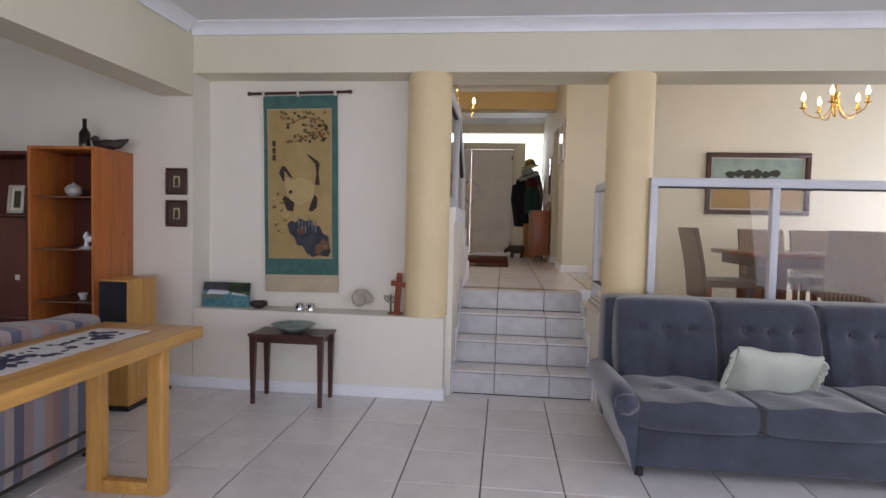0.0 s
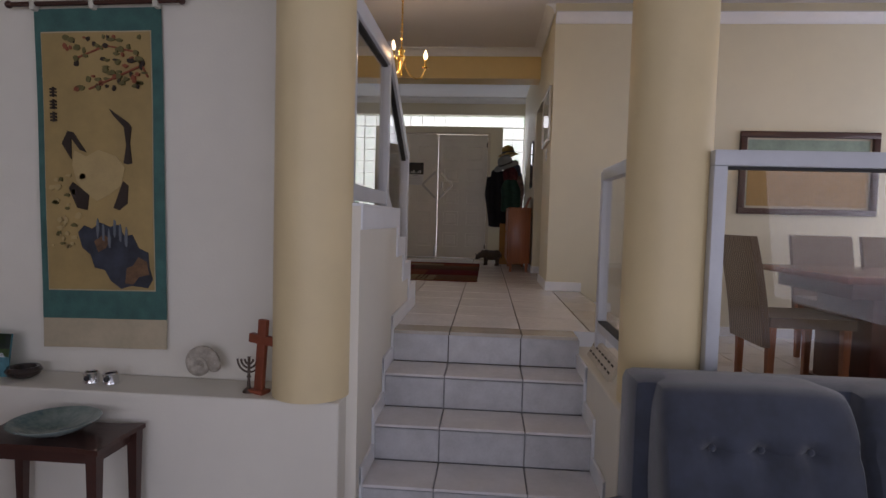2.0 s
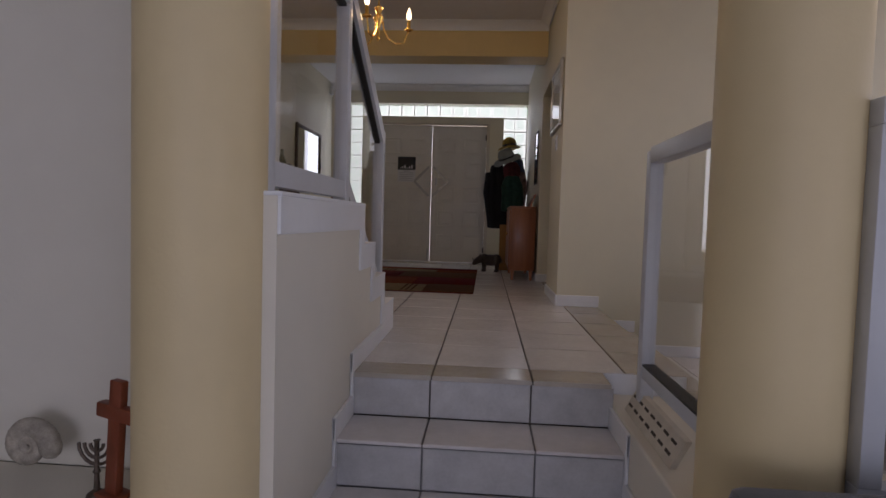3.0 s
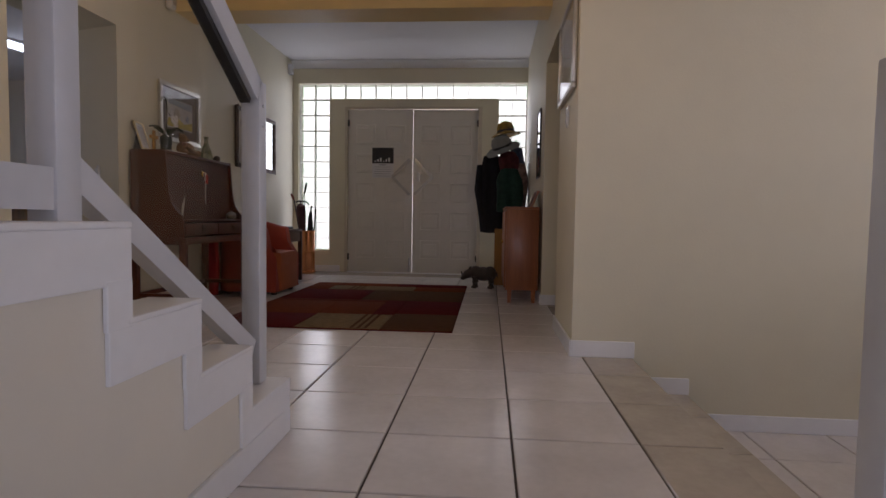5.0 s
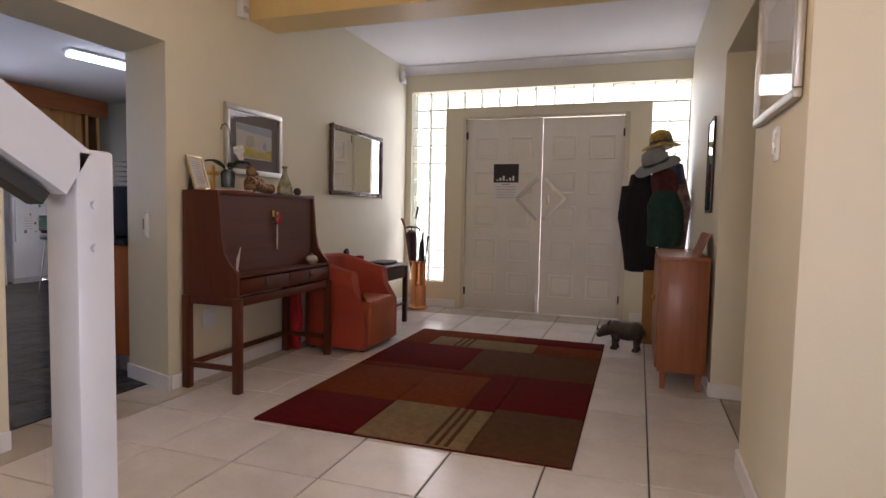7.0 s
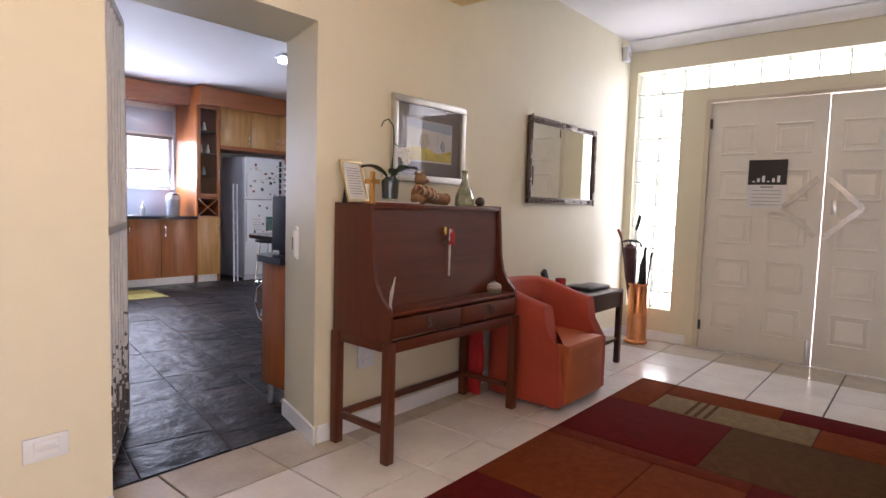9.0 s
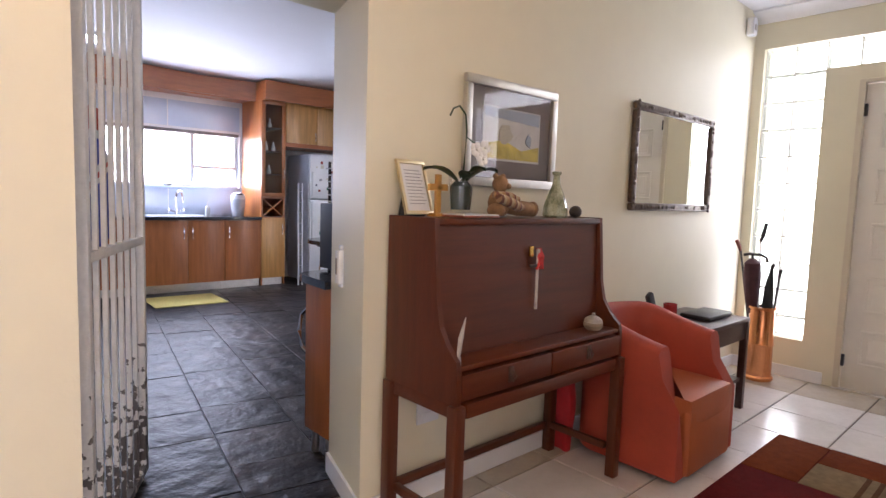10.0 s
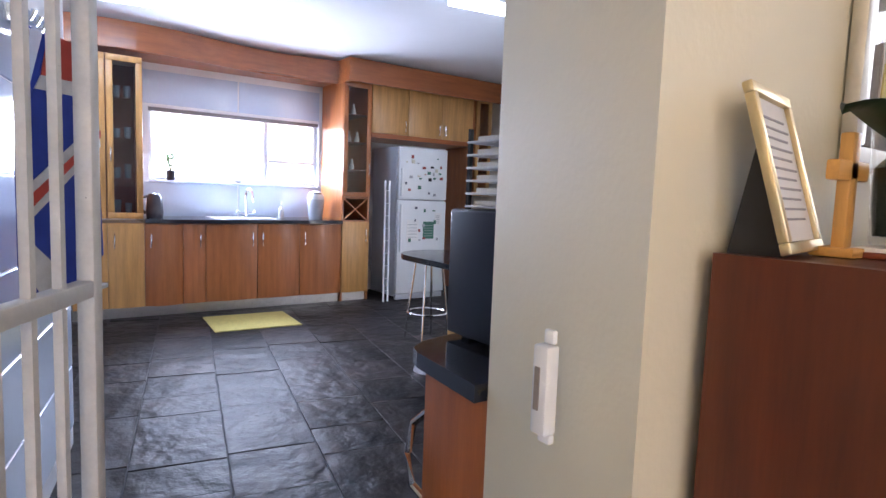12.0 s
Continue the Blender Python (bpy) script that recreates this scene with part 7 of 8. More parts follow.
def fridge():
    t = thing("fridge_freezer", "white fridge freezer covered in magnets and notes", "fridge", -6.66, 10.53, UP)
    w, H_ = 0.66, 1.74
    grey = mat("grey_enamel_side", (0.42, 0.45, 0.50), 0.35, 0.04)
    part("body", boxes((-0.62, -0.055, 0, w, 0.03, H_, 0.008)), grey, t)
    part("fridge_door", boxes((-0.05, 0.0, 0.002, w - 0.002, 0.07, 1.14, 0.012)), M["whiteware"], t)
    part("freezer_door", boxes((-0.05, 0.0, 0.002, w - 0.002, 1.15, H_, 0.012)), M["whiteware"], t)
    part("kick_grille", boxes((-0.06, -0.02, 0.01, w - 0.01, 0.0, 0.06, 0.003)), grey, t)
    for z0, z1 in ((0.55, 1.10), (1.19, 1.5)):
        part("handle", boxes((0.0, 0.03, 0.02, 0.045, z0, z1, 0.008)), M["whiteware"], t)
    r = random.Random(12)
    cols = [plain("magnet_" + n, c) for n, c in (("black", (0.03, 0.03, 0.035)), ("slate", (0.12, 0.14, 0.18)), ("green", (0.05, 0.16, 0.12)), ("grey", (0.35, 0.37, 0.4)), ("cream", (0.55, 0.53, 0.45)), ("red", (0.3, 0.06, 0.05)))]
    spots = []
    for i in range(70):
        y, z = r.uniform(0.09, 0.60), r.choice((r.uniform(1.20, 1.68), r.uniform(1.2, 1.68), r.uniform(0.66, 1.08)))
        ww, hh = r.uniform(0.018, 0.045), r.uniform(0.012, 0.045)
        if any(abs(y - a) < (ww + c) * 0.6 and abs(z - b) < (hh + d) * 0.6 for a, b, c, d in spots) or len(spots) > 34:
            continue
        spots.append((y, z, ww, hh))
        m = thing("fridge_magnet", "small coloured magnet on the fridge door", "magnet", -6.66, 10.53 + y, UP + z, group="fridge magnets")
        part("face", boxes((0.0005, 0.006, -ww / 2, ww / 2, -hh / 2, hh / 2, 0.002)), r.choice(cols), m)
    for y, z, ww, hh, c in ((0.12, 0.68, 0.16, 0.24, M["paper"]), (0.34, 0.70, 0.15, 0.20, cols[2]), (0.5, 0.86, 0.09, 0.14, M["paper"])):
        n = thing("fridge_note", "paper note held on the fridge door", "note", -6.66, 10.53 + y, UP + z, group="notes on the fridge")
        part("sheet", boxes((0.0005, 0.002, 0, ww, 0, hh)), c, n, smooth=0)
        bm = bmesh.new()
        for k in range(5):
            box(bm, 0.002, 0.003, 0.015, ww - 0.02, hh * (0.15 + 0.15 * k), hh * (0.15 + 0.15 * k) + 0.006)
        part("writing", bm, cols[3], n, smooth=0)


fridge()


def ladder():
    t = thing("clothes_airer", "folded white metal drying rack leaning beside the fridge", "drying rack", -6.64, 10.36, UP)
    for y in (0.0, 0.055):
        part("rail", one(tube, [(0.0, y, 0.0), (-0.06, y + 0.02, 1.35)], 0.011, 8), M["whiteware"], t)
    for k in range(9):
        part("rung", one(tube, [(-0.006 * k - 0.004, 0.003 * k, 0.12 + 0.14 * k), (-0.006 * k - 0.004, 0.055 + 0.003 * k, 0.12 + 0.14 * k)], 0.005, 6), M["whiteware"], t)


ladder()


def sink_things():
    s = thing("kitchen_sink", "stainless steel sink set in the worktop", "sink", -7.12, 8.95, WT)
    part("bowl_rim", boxes((-0.22, 0.20, -0.32, 0.30, 0.0005, 0.006, 0.002)), M["steel"], s)
    t = thing("kitchen_tap", "chrome swan-neck mixer tap", "tap", -7.2, 9.0, WT + 0.006)
    bm = bmesh.new()
    tube(bm, [(0, 0, 0), (0, 0, 0.22)] + [(0.055 - 0.055 * math.cos(a), 0.02 * (1 - math.cos(a)), 0.22 + 0.075 * math.sin(a)) for a in [math.pi * k / 8 for k in range(1, 9)]] + [(0.11, 0.04, 0.16)], 0.011, 10)
    part("spout", bm, M["chrome"], t)
    for y in (-0.05, 0.05):
        bm = bmesh.new()
        tube(bm, [(0, 0, 0.03), (0.005, y, 0.045), (0.01, y * 1.6, 0.055)], 0.009, 8)
        ball(bm, 0.01, y * 1.7, 0.058, 0.018)
        part("tap_lever", bm, M["chrome"], t)
    b = thing("soap_bottle", "clear soap dispenser bottle", "bottle", -7.15, 9.36, WT)
    bm = bmesh.new()
    lathe(bm, [(0.028, 0), (0.03, 0.01), (0.03, 0.10), (0.012, 0.125), (0.010, 0.14)], seg=16)
    part("bottle", bm, plain("pale_soap", (0.55, 0.58, 0.6), 0.2), b)
    part("pump", one(tube, [(0, 0, 0.14), (0, 0, 0.175), (0.03, 0, 0.175)], 0.006, 6), M["whiteware"], b)
    k = thing("swing_bin", "grey plastic counter-top swing bin", "bin", -7.12, 9.74, WT)
    bm = bmesh.new()
    lathe(bm, [(0.07, 0), (0.075, 0.01), (0.092, 0.21), (0.09, 0.215)], seg=24)
    part("bucket", bm, plain("grey_plastic", (0.32, 0.33, 0.36), 0.4), k)
    bm = bmesh.new()
    lathe(bm, [(0.094, 0.215), (0.088, 0.26), (0.06, 0.295), (0.02, 0.305), (0.004, 0.306)], seg=24)
    part("lid", bm, plain("pale_grey_plastic", (0.5, 0.5, 0.52), 0.4), k)
    part("flap", one(ball, 0.05, 0, 0.275, 0.03, 0.055, 0.02, 12), M["dark"], k)
    e = thing("kettle", "dark electric jug kettle", "kettle", -7.1, 8.12, WT)
    bm = bmesh.new()
    lathe(bm, [(0.07, 0), (0.075, 0.02), (0.078, 0.05), (0.065, 0.2), (0.05, 0.225), (0.01, 0.235)], seg=20)
    part("jug", bm, plain("smoky_plastic", (0.04, 0.04, 0.05), 0.2), e)
    part("handle", one(tube, [(0, -0.06, 0.2), (0, -0.12, 0.19), (0, -0.13, 0.1), (0, -0.075, 0.04)], 0.014, 8), M["dark"], e)
    p = thing("herb_pot", "small plant in a dark pot on the window sill", "plant", KX + 0.0, 8.32, 1.982)
    bm = bmesh.new()
    lathe(bm, [(0.035, 0), (0.048, 0.09), (0.05, 0.10), (0.042, 0.095), (0.004, 0.085)], seg=16)
    part("pot", bm, M["dark"], p)
    bm = bmesh.new()
    r = random.Random(6)
    for i in range(26):
        a, q = r.uniform(0, 6.3), r.uniform(0.02, 0.10)
        x, y, z = q * math.cos(a) * 0.6, q * math.sin(a), 0.10 + r.uniform(0.02, 0.17)
        tube(bm, [(0, 0, 0.09), (x * 0.5, y * 0.5, z * 0.7), (x, y, z)], 0.002, 4)
        ball(bm, x, y, z, 0.012, 0.018, 0.009, 6)
    part("foliage", bm, mat("herb_leaf", (0.07, 0.12, 0.03), 0.6, 0.3, 20), p)
    l = thing("sill_shell", "pale shell on the window sill", "ornament", KX + 0.0, 8.98, 1.982)
    part("shell", one(ball, 0, 0, 0.025, 0.035, 0.055, 0.026), M["ceramic"], l)


sink_things()
mt = thing("kitchen_mat", "yellow woven floor mat", "mat", -6.59, 8.42, UP)
mt.matrix_world = pose(-6.59, 8.44, UP, 0, 0, -3)
part("mat", boxes((0, 0.62, 0, 0.74, 0.001, 0.012, 0.004)), mat("yellow_woven_cotton", (0.55, 0.46, 0.14), 0.9, 0.12, 30, 0.6, 120), mt)


def island():
    t = thing("near_counter", "cherry kitchen counter unit with rounded end", "kitchen cabinet", -1.91, 7.985, UP)
    part("end_panel", boxes((-0.235, 0.0, 0.0, 0.02, 0.12, 0.805, 0.003)), M["cherry"], t)
    bm = bmesh.new()
    prism(bm, [(0.0, 0.02), (-0.235, 0.02), (-0.30, 0.10), (-0.33, 0.25), (-0.34, 1.6), (0.0, 1.6)], 0.12, 0.805, "z")
    part("carcass", bm, M["cherry"], t, smooth=0)
    part("kickboard", boxes((-0.18, 0.0, 0.08, 1.6, 0.0, 0.12)), M["steel"], t)
    part("leg", one(cyl, -0.20, 0.04, 0.0, 0.12, 0.018), M["steel"], t)
    bm = bmesh.new()
    tube(bm, [(-0.27, 0.06, 0.43), (-0.325, 0.03, 0.48), (-0.34, 0.025, 0.56), (-0.325, 0.03, 0.64), (-0.27, 0.06, 0.70)], 0.010, 8)
    part("handle", bm, M["chrome"], t)
    c = thing("near_worktop", "black granite worktop with a rounded corner", "worktop", -1.91, 7.965, UP + 0.808)
    bm = bmesh.new()
    prism(bm, [(0.0, -0.02), (-0.25, 0.005), (-0.29, 0.02), (-0.33, 0.07), (-0.355, 0.16), (-0.37, 0.3), (-0.37, 1.64), (0.0, 1.64)], 0, 0.036, "z")
    part("slab", bm, M["granite"], c, smooth=0)
    m = thing("microwave", "dark blue-black appliance on the worktop", "appliance", -1.93, 8.12, UP + 0.845)
    part("case", boxes((-0.33, 0.0, 0, 0.42, 0.012, 0.33, 0.008)), mat("dark_navy_case", (0.012, 0.014, 0.028), 0.35, 0.1), m)
    for x in (-0.30, -0.05):
        part("foot", boxes((x, x + 0.03, 0.03, 0.39, 0, 0.012)), M["dark"], m)
    p = thing("letter_tray", "stack of white letter trays with papers", "letter tray", -2.10, 8.25, UP + 0.845 + 0.33)
    for k in range(6):
        part("tray", boxes((-0.14, 0.12, -0.1, 0.2, 0.004 + 0.032 * k, 0.010 + 0.032 * k, 0.002)), M["whiteware"], p)
        part("letter", boxes((-0.12, 0.10, -0.08, 0.18, 0.010 + 0.032 * k, 0.022 + 0.032 * k)), M["paper"], p)
    for x in (-0.138, 0.11):
        for y in (-0.098, 0.19):
            part("tray_post", boxes((x, x + 0.01, y, y + 0.01, 0, 0.2)), M["dark"], p)
    # breakfast bar and stool
    b = thing("breakfast_bar", "round-ended black breakfast bar on a wooden pier", "breakfast bar", -3.88, 9.52, UP)
    bm = bmesh.new()
    poly = [(1.5, -0.32), (-0.35, -0.32)] + [(-0.35 - 0.32 * math.sin(a), -0.32 * math.cos(a)) for a in [math.pi * k / 12 for k in range(1, 12)]] + [(-0.35, 0.32), (1.5, 0.32)]
    prism(bm, poly, 0.775, 0.81, "z")
    part("top", bm, M["granite"], b, smooth=0)
    part("pier", boxes((-0.05, 1.45, -0.2, 0.2, 0.0, 0.774, 0.004)), M["maple"], b)
    s = thing("bar_stool", "chrome bar stool with a black round seat", "stool", -4.98, 9.86, UP)
    bm = bmesh.new()
    lathe(bm, [(0.12, 0.665), (0.16, 0.675), (0.165, 0.70), (0.15, 0.715), (0.004, 0.718)], seg=24)
    part("seat", bm, M["dark"], s)
    for k in range(4):
        a = math.pi / 4 + math.pi / 2 * k
        part("leg", one(tube, [(0.11 * math.cos(a), 0.11 * math.sin(a), 0.665), (0.19 * math.cos(a), 0.19 * math.sin(a), 0.0)], 0.010, 8), M["chrome"], s)
    bm = bmesh.new()
    q = [(0.165 * math.cos(2 * math.pi * k / 16), 0.165 * math.sin(2 * math.pi * k / 16), 0.24) for k in range(17)]
    tube(bm, q, 0.008, 6)
    part("foot_ring", bm, M["chrome"], s)
    w = thing("pet_bowl", "steel pet bowl on the slate floor", "bowl", -4.28, 9.44, UP)
    bm = bmesh.new()
    lathe(bm, [(0.12, 0), (0.105, 0.05), (0.11, 0.055), (0.095, 0.05), (0.09, 0.015), (0.004, 0.012)], seg=24)
    part("bowl", bm, M["steel"], w)


island()


def fluorescent(x, y, rz):
    t = thing("fluorescent_light", "long fluorescent ceiling light", "ceiling light", x, y, HIGH_CEIL - 0.004, rz)
    part("housing", boxes((-0.62, 0.62, -0.09, 0.09, -0.03, 0.0, 0.004)), M["whiteware"], t)
    part("diffuser", boxes((-0.60, 0.60, -0.075, 0.075, -0.075, -0.031, 0.02)), M["tube"], t)


fluorescent(-4.40, 10.25, 80)
fluorescent(-6.15, 7.40, 80)


def security_gate():
    ang = math.degrees(math.atan2(0.335, -0.66))
    t = thing("security_gate", "white painted steel security gate standing open", "gate", -1.72, 7.02, UP + 0.02, ang)
    paint = mat("chipped_white_gate_paint", (0.66, 0.64, 0.60), 0.4, 0.12, 14, 0.2, 60)
    nt = paint.node_tree
    p = nt.nodes["Principled BSDF"]
    base = p.inputs["Base Color"].links[0].from_socket
    tc, sep = nt.nodes.new("ShaderNodeTexCoord"), nt.nodes.new("ShaderNodeSeparateXYZ")
    ns = nt.nodes.new("ShaderNodeTexNoise")
    ns.inputs["Scale"].default_value, ns.inputs["Detail"].default_value = 28, 6
    link(nt, tc.outputs["Object"], ns.inputs[0]), link(nt, tc.outputs["Object"], sep.inputs[0])
    a = nt.nodes.new("ShaderNodeMapRange")
    a.inputs[1].default_value, a.inputs[2].default_value, a.inputs[3].default_value, a.inputs[4].default_value = 0.1, 0.75, 0.20, -0.12
    link(nt, sep.outputs[2], a.inputs[0])
    s = nt.nodes.new("ShaderNodeMath")
    s.operation = "ADD"
    link(nt, ns.outputs[0], s.inputs[0]), link(nt, a.outputs[0], s.inputs[1])
    g = nt.nodes.new("ShaderNodeMath")
    g.operation = "GREATER_THAN"
    g.inputs[1].default_value = 0.62
    link(nt, s.outputs[0], g.inputs[0])
    mx = nt.nodes.new("ShaderNodeMix")
    mx.data_type = "RGBA"
    mx.inputs[7].default_value = (0.10, 0.085, 0.075, 1)
    link(nt, g.outputs[0], mx.inputs[0]), link(nt, base, mx.inputs[6]), link(nt, mx.outputs[2], p.inputs["Base Color"])
    L, H_ = 0.72, 1.97
    for x in (0.0, L - 0.035):
        part("stile", boxes((x, x + 0.035, -0.016, 0.016, 0, H_, 0.003)), paint, t)
    for z in (0.0, 0.97, H_ - 0.03):
        part("rail", boxes((0.035, L - 0.035, -0.016, 0.016, z, z + 0.032, 0.003)), paint, t)
    n = 6
    for k in range(n):
        x = 0.035 + (L - 0.07) * (k + 1) / (n + 1)
        for z0, z1 in ((0.032, 0.97), (1.002, H_ - 0.03)):
            part("bar", boxes((x - 0.008, x + 0.008, -0.008, 0.008, z0, z1)), paint, t, smooth=0)
    part("latch", boxes((L, L + 0.05, -0.006, 0.006, 0.975, 0.985, 0.002)), M["steel"], t)
    f = setting("gate_post", boxes((-1.735, -1.695, 6.945, 7.0, UP, 2.68, 0.003)), paint)


security_gate()


def hanging_cloth():
    u = Vector((-2.22, 0.422, 0)).normalized()
    o = Vector((-1.9, 6.93, 0)) + u * 1.35 + Vector((0.0, 0.03, 0))
    ang = math.degrees(math.atan2(u.y, u.x))
    t = thing("kitchen_apron", "blue, white and red patterned cloth hanging on a hook", "cloth", o.x + 0.09, o.y + 0.075, 1.56, ang - 40)
    cols = {"blue": (0.025, 0.05, 0.32), "white": (0.62, 0.60, 0.58), "red": (0.48, 0.06, 0.04)}
    ms = {k: mat("cotton_" + k, c, 0.9, 0.12, 20, 0.3, 250) for k, c in cols.items()}
    def panel(name, poly, m, y0, y1):
        bm = bmesh.new()
        prism(bm, [(0.66 * x, z) for x, z in poly], y0, y1, "y")
        part(name, bm, m, t, smooth=0)
    panel("body", [(-0.20, 0.12), (-0.1, 0.0), (0.02, 0.02), (0.2, 0.14), (0.18, 0.50), (0.06, 0.76), (-0.06, 0.78), (-0.2, 0.45)], ms["blue"], -0.05, -0.03)
    panel("band", [(-0.19, 0.24), (0.19, 0.48), (0.18, 0.56), (-0.19, 0.34)], ms["white"], -0.053, -0.05)
    panel("band", [(-0.19, 0.27), (0.19, 0.51), (0.19, 0.53), (-0.19, 0.31)], ms["red"], -0.055, -0.053)
    panel("band", [(-0.19, 0.12), (-0.1, 0.01), (0.0, 0.02), (-0.02, 0.10), (-0.17, 0.2)], ms["white"], -0.053, -0.05)
    panel("neck", [(-0.10, 0.66), (0.10, 0.66), (0.06, 0.77), (-0.06, 0.78)], ms["red"], -0.055, -0.05)
    panel("band", [(-0.13, 0.62), (0.12, 0.62), (0.10, 0.66), (-0.10, 0.66)], ms["white"], -0.055, -0.05)
    h = thing("wall_hooks", "chrome hook rack on the tiled wall", "hook", o.x, o.y, 2.37, ang)
    part("plate", boxes((-0.1, 0.1, -0.012, 0.03, 0, 0.05, 0.004)), M["chrome"], h)
    for x in (-0.07, 0.0, 0.07):
        part("hook", one(tube, [(x, -0.01, 0.03), (x, -0.05, 0.02), (x, -0.06, 0.045)], 0.008, 6), M["chrome"], h)


hanging_cloth()

# ---- pieces of the setting: glass blocks and tiles ----
def tile_mesh(cache, name, w, d, h, material, lip=0.003):
    key = (name, round(w, 3), round(d, 3), round(h, 3))
    if key not in cache:
        v = [(0, 0, -h), (w, 0, -h), (w, d, -h), (0, d, -h), (0, 0, -lip), (w, 0, -lip), (w, d, -lip), (0, d, -lip), (lip, lip, 0), (w - lip, lip, 0), (w - lip, d - lip, 0), (lip, d - lip, 0)]
        f = [(0, 1, 5, 4), (1, 2, 6, 5), (2, 3, 7, 6), (3, 0, 4, 7), (4, 5, 9, 8), (5, 6, 10, 9), (6, 7, 11, 10), (7, 4, 8, 11), (8, 9, 10, 11)]
        me = bpy.data.meshes.new(name)
        me.from_pydata(v, [], f)
        me.materials.append(material)
        cache[key] = me
    return cache[key]


CACHE = {}


def cuts(a, b, origin, pitch):
    k = math.ceil((a - origin) / pitch + 1e-6)
    out = [a]
    while origin + k * pitch < b - 1e-6:
        out.append(origin + k * pitch)
        k += 1
    out.append(b)
    return list(zip(out, out[1:]))


def lay_tiles(parent, name, x0, x1, y0, y1, z, ox, oy, pitch, material, gap=0.007, near=None):
    """Square tiles on a floor; those outside `near` are joined into one mesh."""
    far = bmesh.new()
    for a, b in cuts(x0, x1, ox, pitch):
        for c, d in cuts(y0, y1, oy, pitch):
            if b - a < 0.02 or d - c < 0.02:
                continue
            tilt = random.uniform(-0.0006, 0.0006)
            if near is None or (near[0] <= a and b <= near[1] and near[2] <= c and d <= near[3]):
                ob = new(name, tile_mesh(CACHE, name, b - a - gap, d - c - gap, 0.02, material))
                ob.parent = parent
                ob.location = (a + gap / 2, c + gap / 2, z + tilt)
            else:
                box(far, a + gap / 2, b - gap / 2, c + gap / 2, d - gap / 2, z - 0.02, z + tilt)
    if len(far.verts):
        ob = part(name + "s_beyond", far, material, parent, smooth=0)
        tagged(ob, kind="stuff")
    else:
        far.free()


OB = bpy.data.objects
lay_tiles(OB["floor_lounge"], "floor_tile", -4.6, 5.6, -4.0, 4.19, 0.0, 0.66, 3.885, TILE, M["tile_low"], near=(-2.7, 3.7, -0.5, 4.2))
lay_tiles(OB["floor_hall"], "floor_tile", -1.68, 1.785, 5.16, BACK, UP, 1.115, 5.98, TILE, M["tile_up"])
lay_tiles(OB["floor_hall"], "floor_tile", -1.68, 1.43, 4.97, 5.16, UP, 1.115, 5.98, TILE, M["tile_up"])
lay_tiles(OB["floor_dining"], "floor_tile", 2.06, 6.4, 4.24, 7.15, DIN, 1.115, 5.98, TILE, M["tile_low"])
lay_tiles(OB["dining_step_base"], "tread_tile", 1.78, 2.065, 5.0, 7.15, 0.54, 1.5, 5.98, TILE, M["tile_up"])
for i, y in enumerate(RISERS):
    y1 = (RISERS + [4.98])[i + 1]
    if i < 3:
        for a, b in cuts(STAIR_X0, STAIR_X1 + 0.01, 0.70, TILE):
            ob = new("tread_tile", tile_mesh(CACHE, "tread_tile", b - a - 0.006, y1 - y + 0.012, 0.012, M["tile_low"]))
            ob.parent, ob.location = OB["stair_base"], (a + 0.003, y - 0.012, 0.18 * (i + 1))
    # risers take the darker tile, shaded by colour
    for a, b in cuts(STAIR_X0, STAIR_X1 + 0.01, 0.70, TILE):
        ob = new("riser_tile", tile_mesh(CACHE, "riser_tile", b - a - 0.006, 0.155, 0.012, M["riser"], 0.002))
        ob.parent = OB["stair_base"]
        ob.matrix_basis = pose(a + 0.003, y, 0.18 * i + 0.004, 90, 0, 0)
for i, (y, yn) in enumerate(((5.955, 5.655), (5.655, 5.375), (5.375, 5.123), (5.123, 4.46))):
    for a, b in cuts(HX0, 0.258, 1.115, TILE):
        ob = new("tread_tile", tile_mesh(CACHE, "tread_tile", b - a - 0.006, y - yn + 0.01, 0.012, M["tile_up"]))
        ob.parent, ob.location = OB["upper_stair_base"], (a + 0.003, yn, UP + 0.17 * (i + 1))


def clip(poly, axis, bound, sign):
    """The share of a polygon on one side of a line."""
    out = []
    for p, q in zip(poly, poly[1:] + poly[:1]):
        a, b = sign * (bound - p[axis]), sign * (bound - q[axis])
        if a >= 0:
            out.append(p)
        if (a >= 0) != (b >= 0):
            s = a / (a - b)
            out.append((p[0] + s * (q[0] - p[0]), p[1] + s * (q[1] - p[1])))
    return out


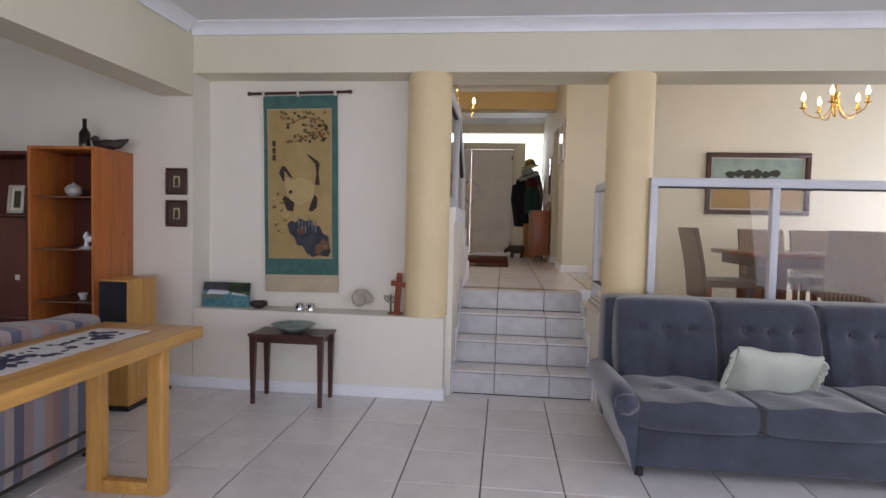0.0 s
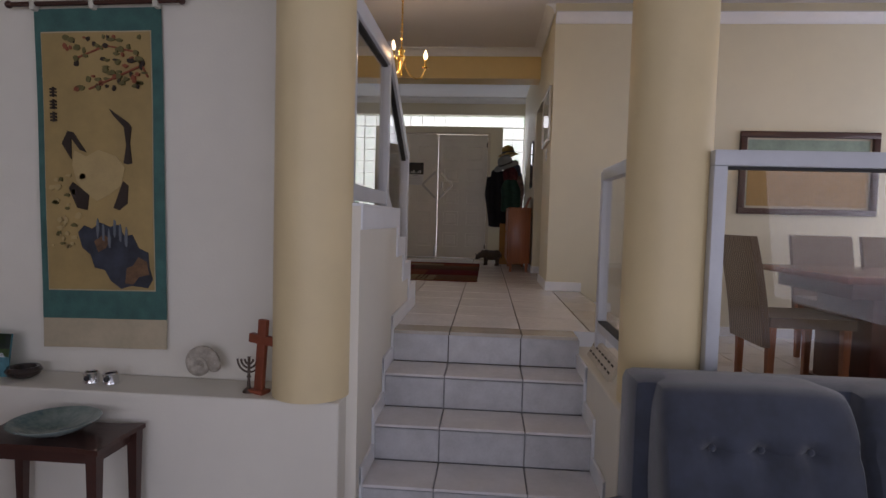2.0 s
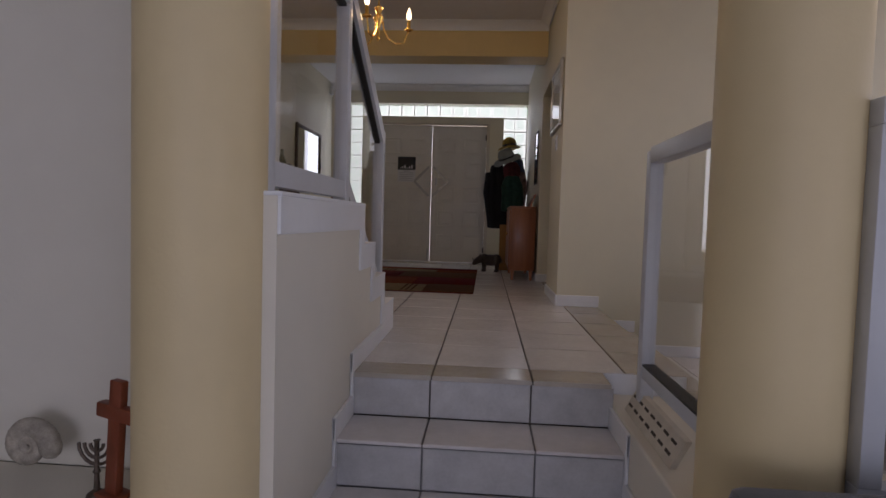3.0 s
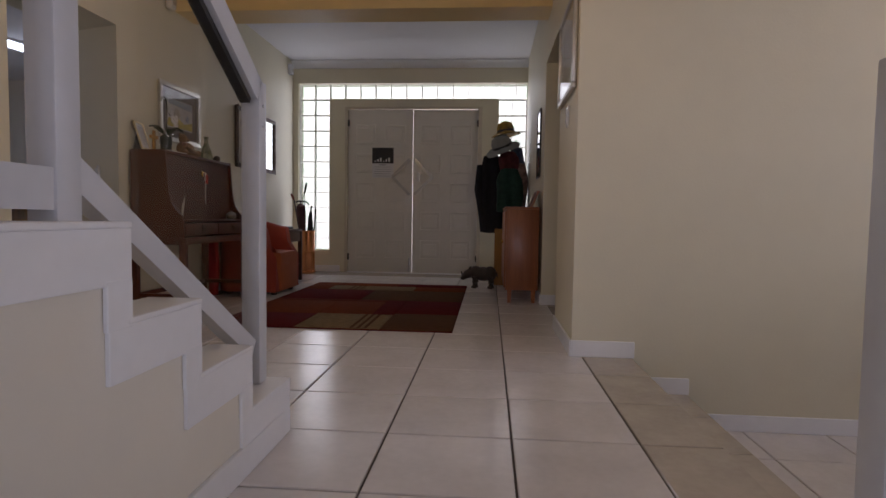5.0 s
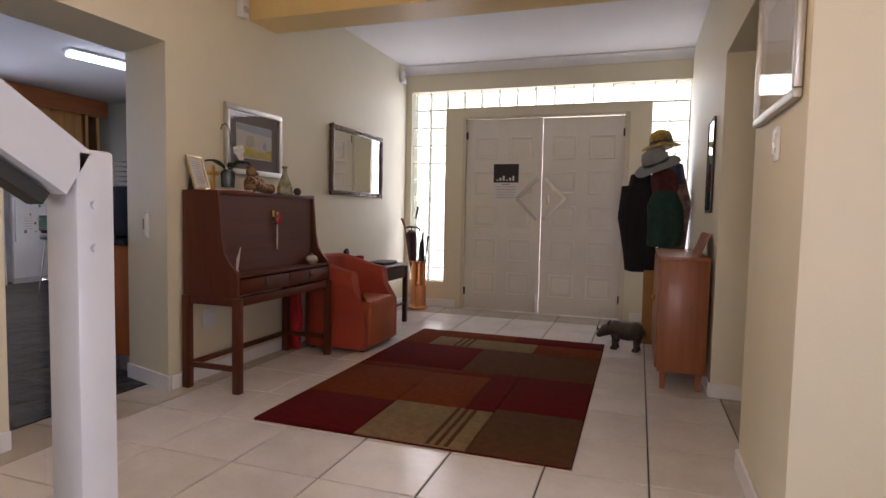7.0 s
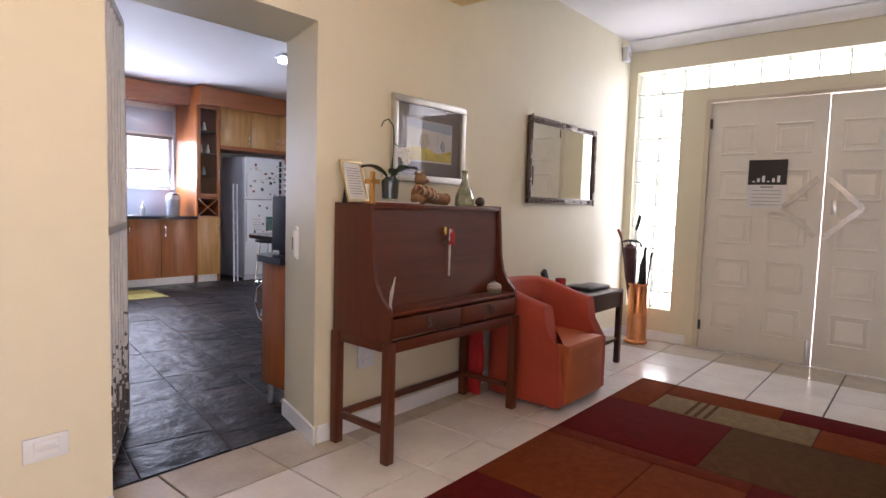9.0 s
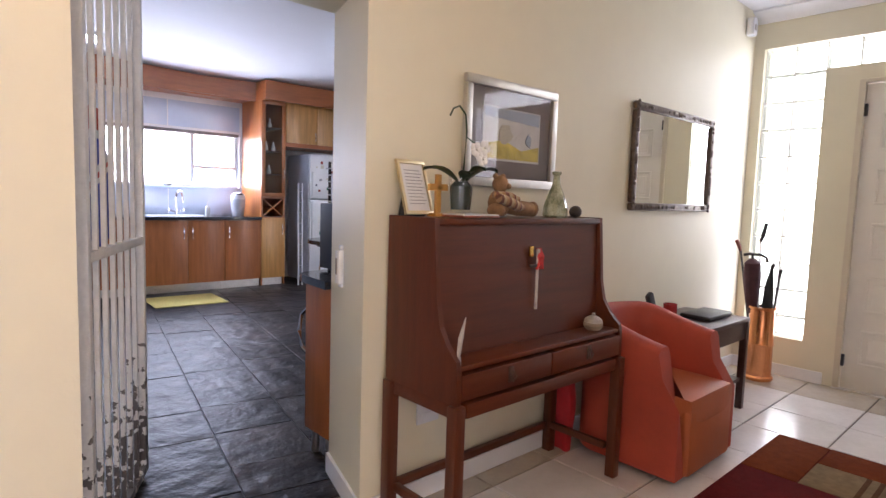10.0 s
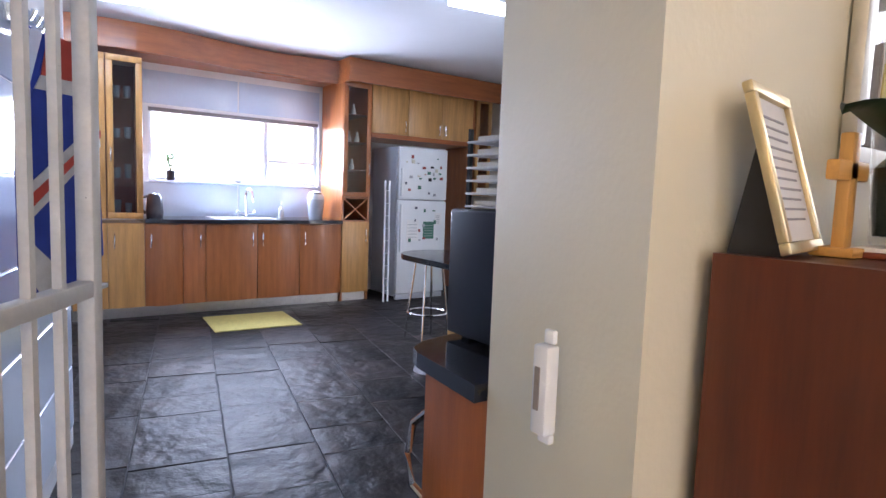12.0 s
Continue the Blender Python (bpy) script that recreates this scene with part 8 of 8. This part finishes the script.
def lay_slate():
    """Riven slate in rows that follow the slanted wall, of uneven length, cut at the walls."""
    rnd = random.Random(5)
    u, v = Vector((-0.9824, 0.1866)), Vector((0.1866, 0.9824))
    o = Vector((-1.0, 6.2))
    joined = []
    for row in range(-1, 17):
        s = -0.8 + rnd.uniform(0, 0.3)
        while s < 7.6:
            w = rnd.choice((0.40, 0.40, 0.60, 0.30))
            g = 0.003
            c = [o + u * a + v * b for a, b in ((s + g, row * 0.4 + g), (s + w - g, row * 0.4 + g), (s + w - g, row * 0.4 + 0.4 - g), (s + g, row * 0.4 + 0.4 - g))]
            s += w
            poly = [(p.x, p.y) for p in c]
            for axis, bound, sign in ((0, -1.695, 1), (0, KX, -1), (1, 6.9, -1), (1, 12.2, 1)):
                poly = clip(poly, axis, bound, sign)
            if len(poly) < 3:
                continue
            n = len(poly)
            z = UP + rnd.uniform(-0.002, 0.001)
            cx, cy = sum(p[0] for p in poly) / n, sum(p[1] for p in poly) / n
            lo = [(x - cx, y - cy, -0.012) for x, y in poly]
            mid = [(x - cx, y - cy, -0.0015) for x, y in poly]
            hi = [((x - cx) * 0.993, (y - cy) * 0.993, 0.0) for x, y in poly]
            fs = [(i, (i + 1) % n, n + (i + 1) % n, n + i) for i in range(n)] + [(n + i, n + (i + 1) % n, 2 * n + (i + 1) % n, 2 * n + i) for i in range(n)] + [tuple(range(2 * n, 3 * n))]
            me = bpy.data.meshes.new("slate_tile")
            me.from_pydata(lo + mid + hi, [], [tuple(reversed(f)) for f in fs])
            me.materials.append(M["slate"])
            ob = new("slate_tile", me)
            ob.parent, ob.location = OB["floor_kitchen"], (cx, cy, z)


lay_slate()


def glass_blocks():
    parent = tagged(thing("window_glass_blocks", "wall of square clear glass blocks round the doors", "window", 0, BACK, 0), kind="structure")
    s, j = 0.195, 0.007
    bm = bmesh.new()
    box(bm, -s / 2 + j / 2, s / 2 - j / 2, 0.05, 0.13, -s / 2 + j / 2, s / 2 - j / 2, 0.012, 1)
    box(bm, -s / 2 + 0.03, s / 2 - 0.03, 0.044, 0.056, -s / 2 + 0.03, s / 2 - 0.03, 0.005, 1)
    bmesh.ops.recalc_face_normals(bm, faces=bm.faces)
    me = bpy.data.meshes.new("glass_block")
    bm.to_mesh(me)
    bm.free()
    me.materials.append(M["block"])
    spots = [(GBX0 + s * (i + 0.5), GBZ2 - s * 0.5) for i in range(15) if GBX0 + s * (i + 1) < GBX1 + 0.08]
    for k in range(10):
        z = GBZ1 - s * (k + 0.5)
        if z - s / 2 < GBZ0 - 0.06:
            break
        spots += [(GBX0 + s * (i + 0.5), z) for i in range(2)]
        spots += [(GBI1 + 0.165 * (i + 0.5), z) for i in range(2)]
    mort = bmesh.new()
    for x, z in spots:
        ob = new("glass_block", me)
        ob.parent, ob.location = parent, (x, 0, z)
        if x > GBI1 and z < GBZ1:
            ob.scale = (0.165 / s, 1, 1)
    for i in range(16):
        box(mort, GBX0 + s * i - j / 2, GBX0 + s * i + j / 2, 0.05, 0.13, GBZ1, GBZ2)
    for k in range(11):
        z = GBZ1 - s * k
        if z > GBZ0 - 0.02:
            box(mort, GBX0, GBI0, 0.05, 0.13, z - j / 2, z + j / 2)
            box(mort, GBI1, GBX1, 0.05, 0.13, z - j / 2, z + j / 2)
    for x in (GBX0, GBX0 + s, GBX0 + 2 * s, GBI1, GBI1 + 0.165, GBX1):
        box(mort, x - j / 2, x + j / 2, 0.051, 0.129, GBZ0, GBZ1)
    part("mortar", mort, M["mortar"], parent, smooth=0)
    tagged(setting("backdrop_porch", boxes((-2.4, 2.6, BACK + 1.1, BACK + 1.12, 0.0, 3.6)), M["porch_light"]), "bright daylight outside the entrance")


glass_blocks()
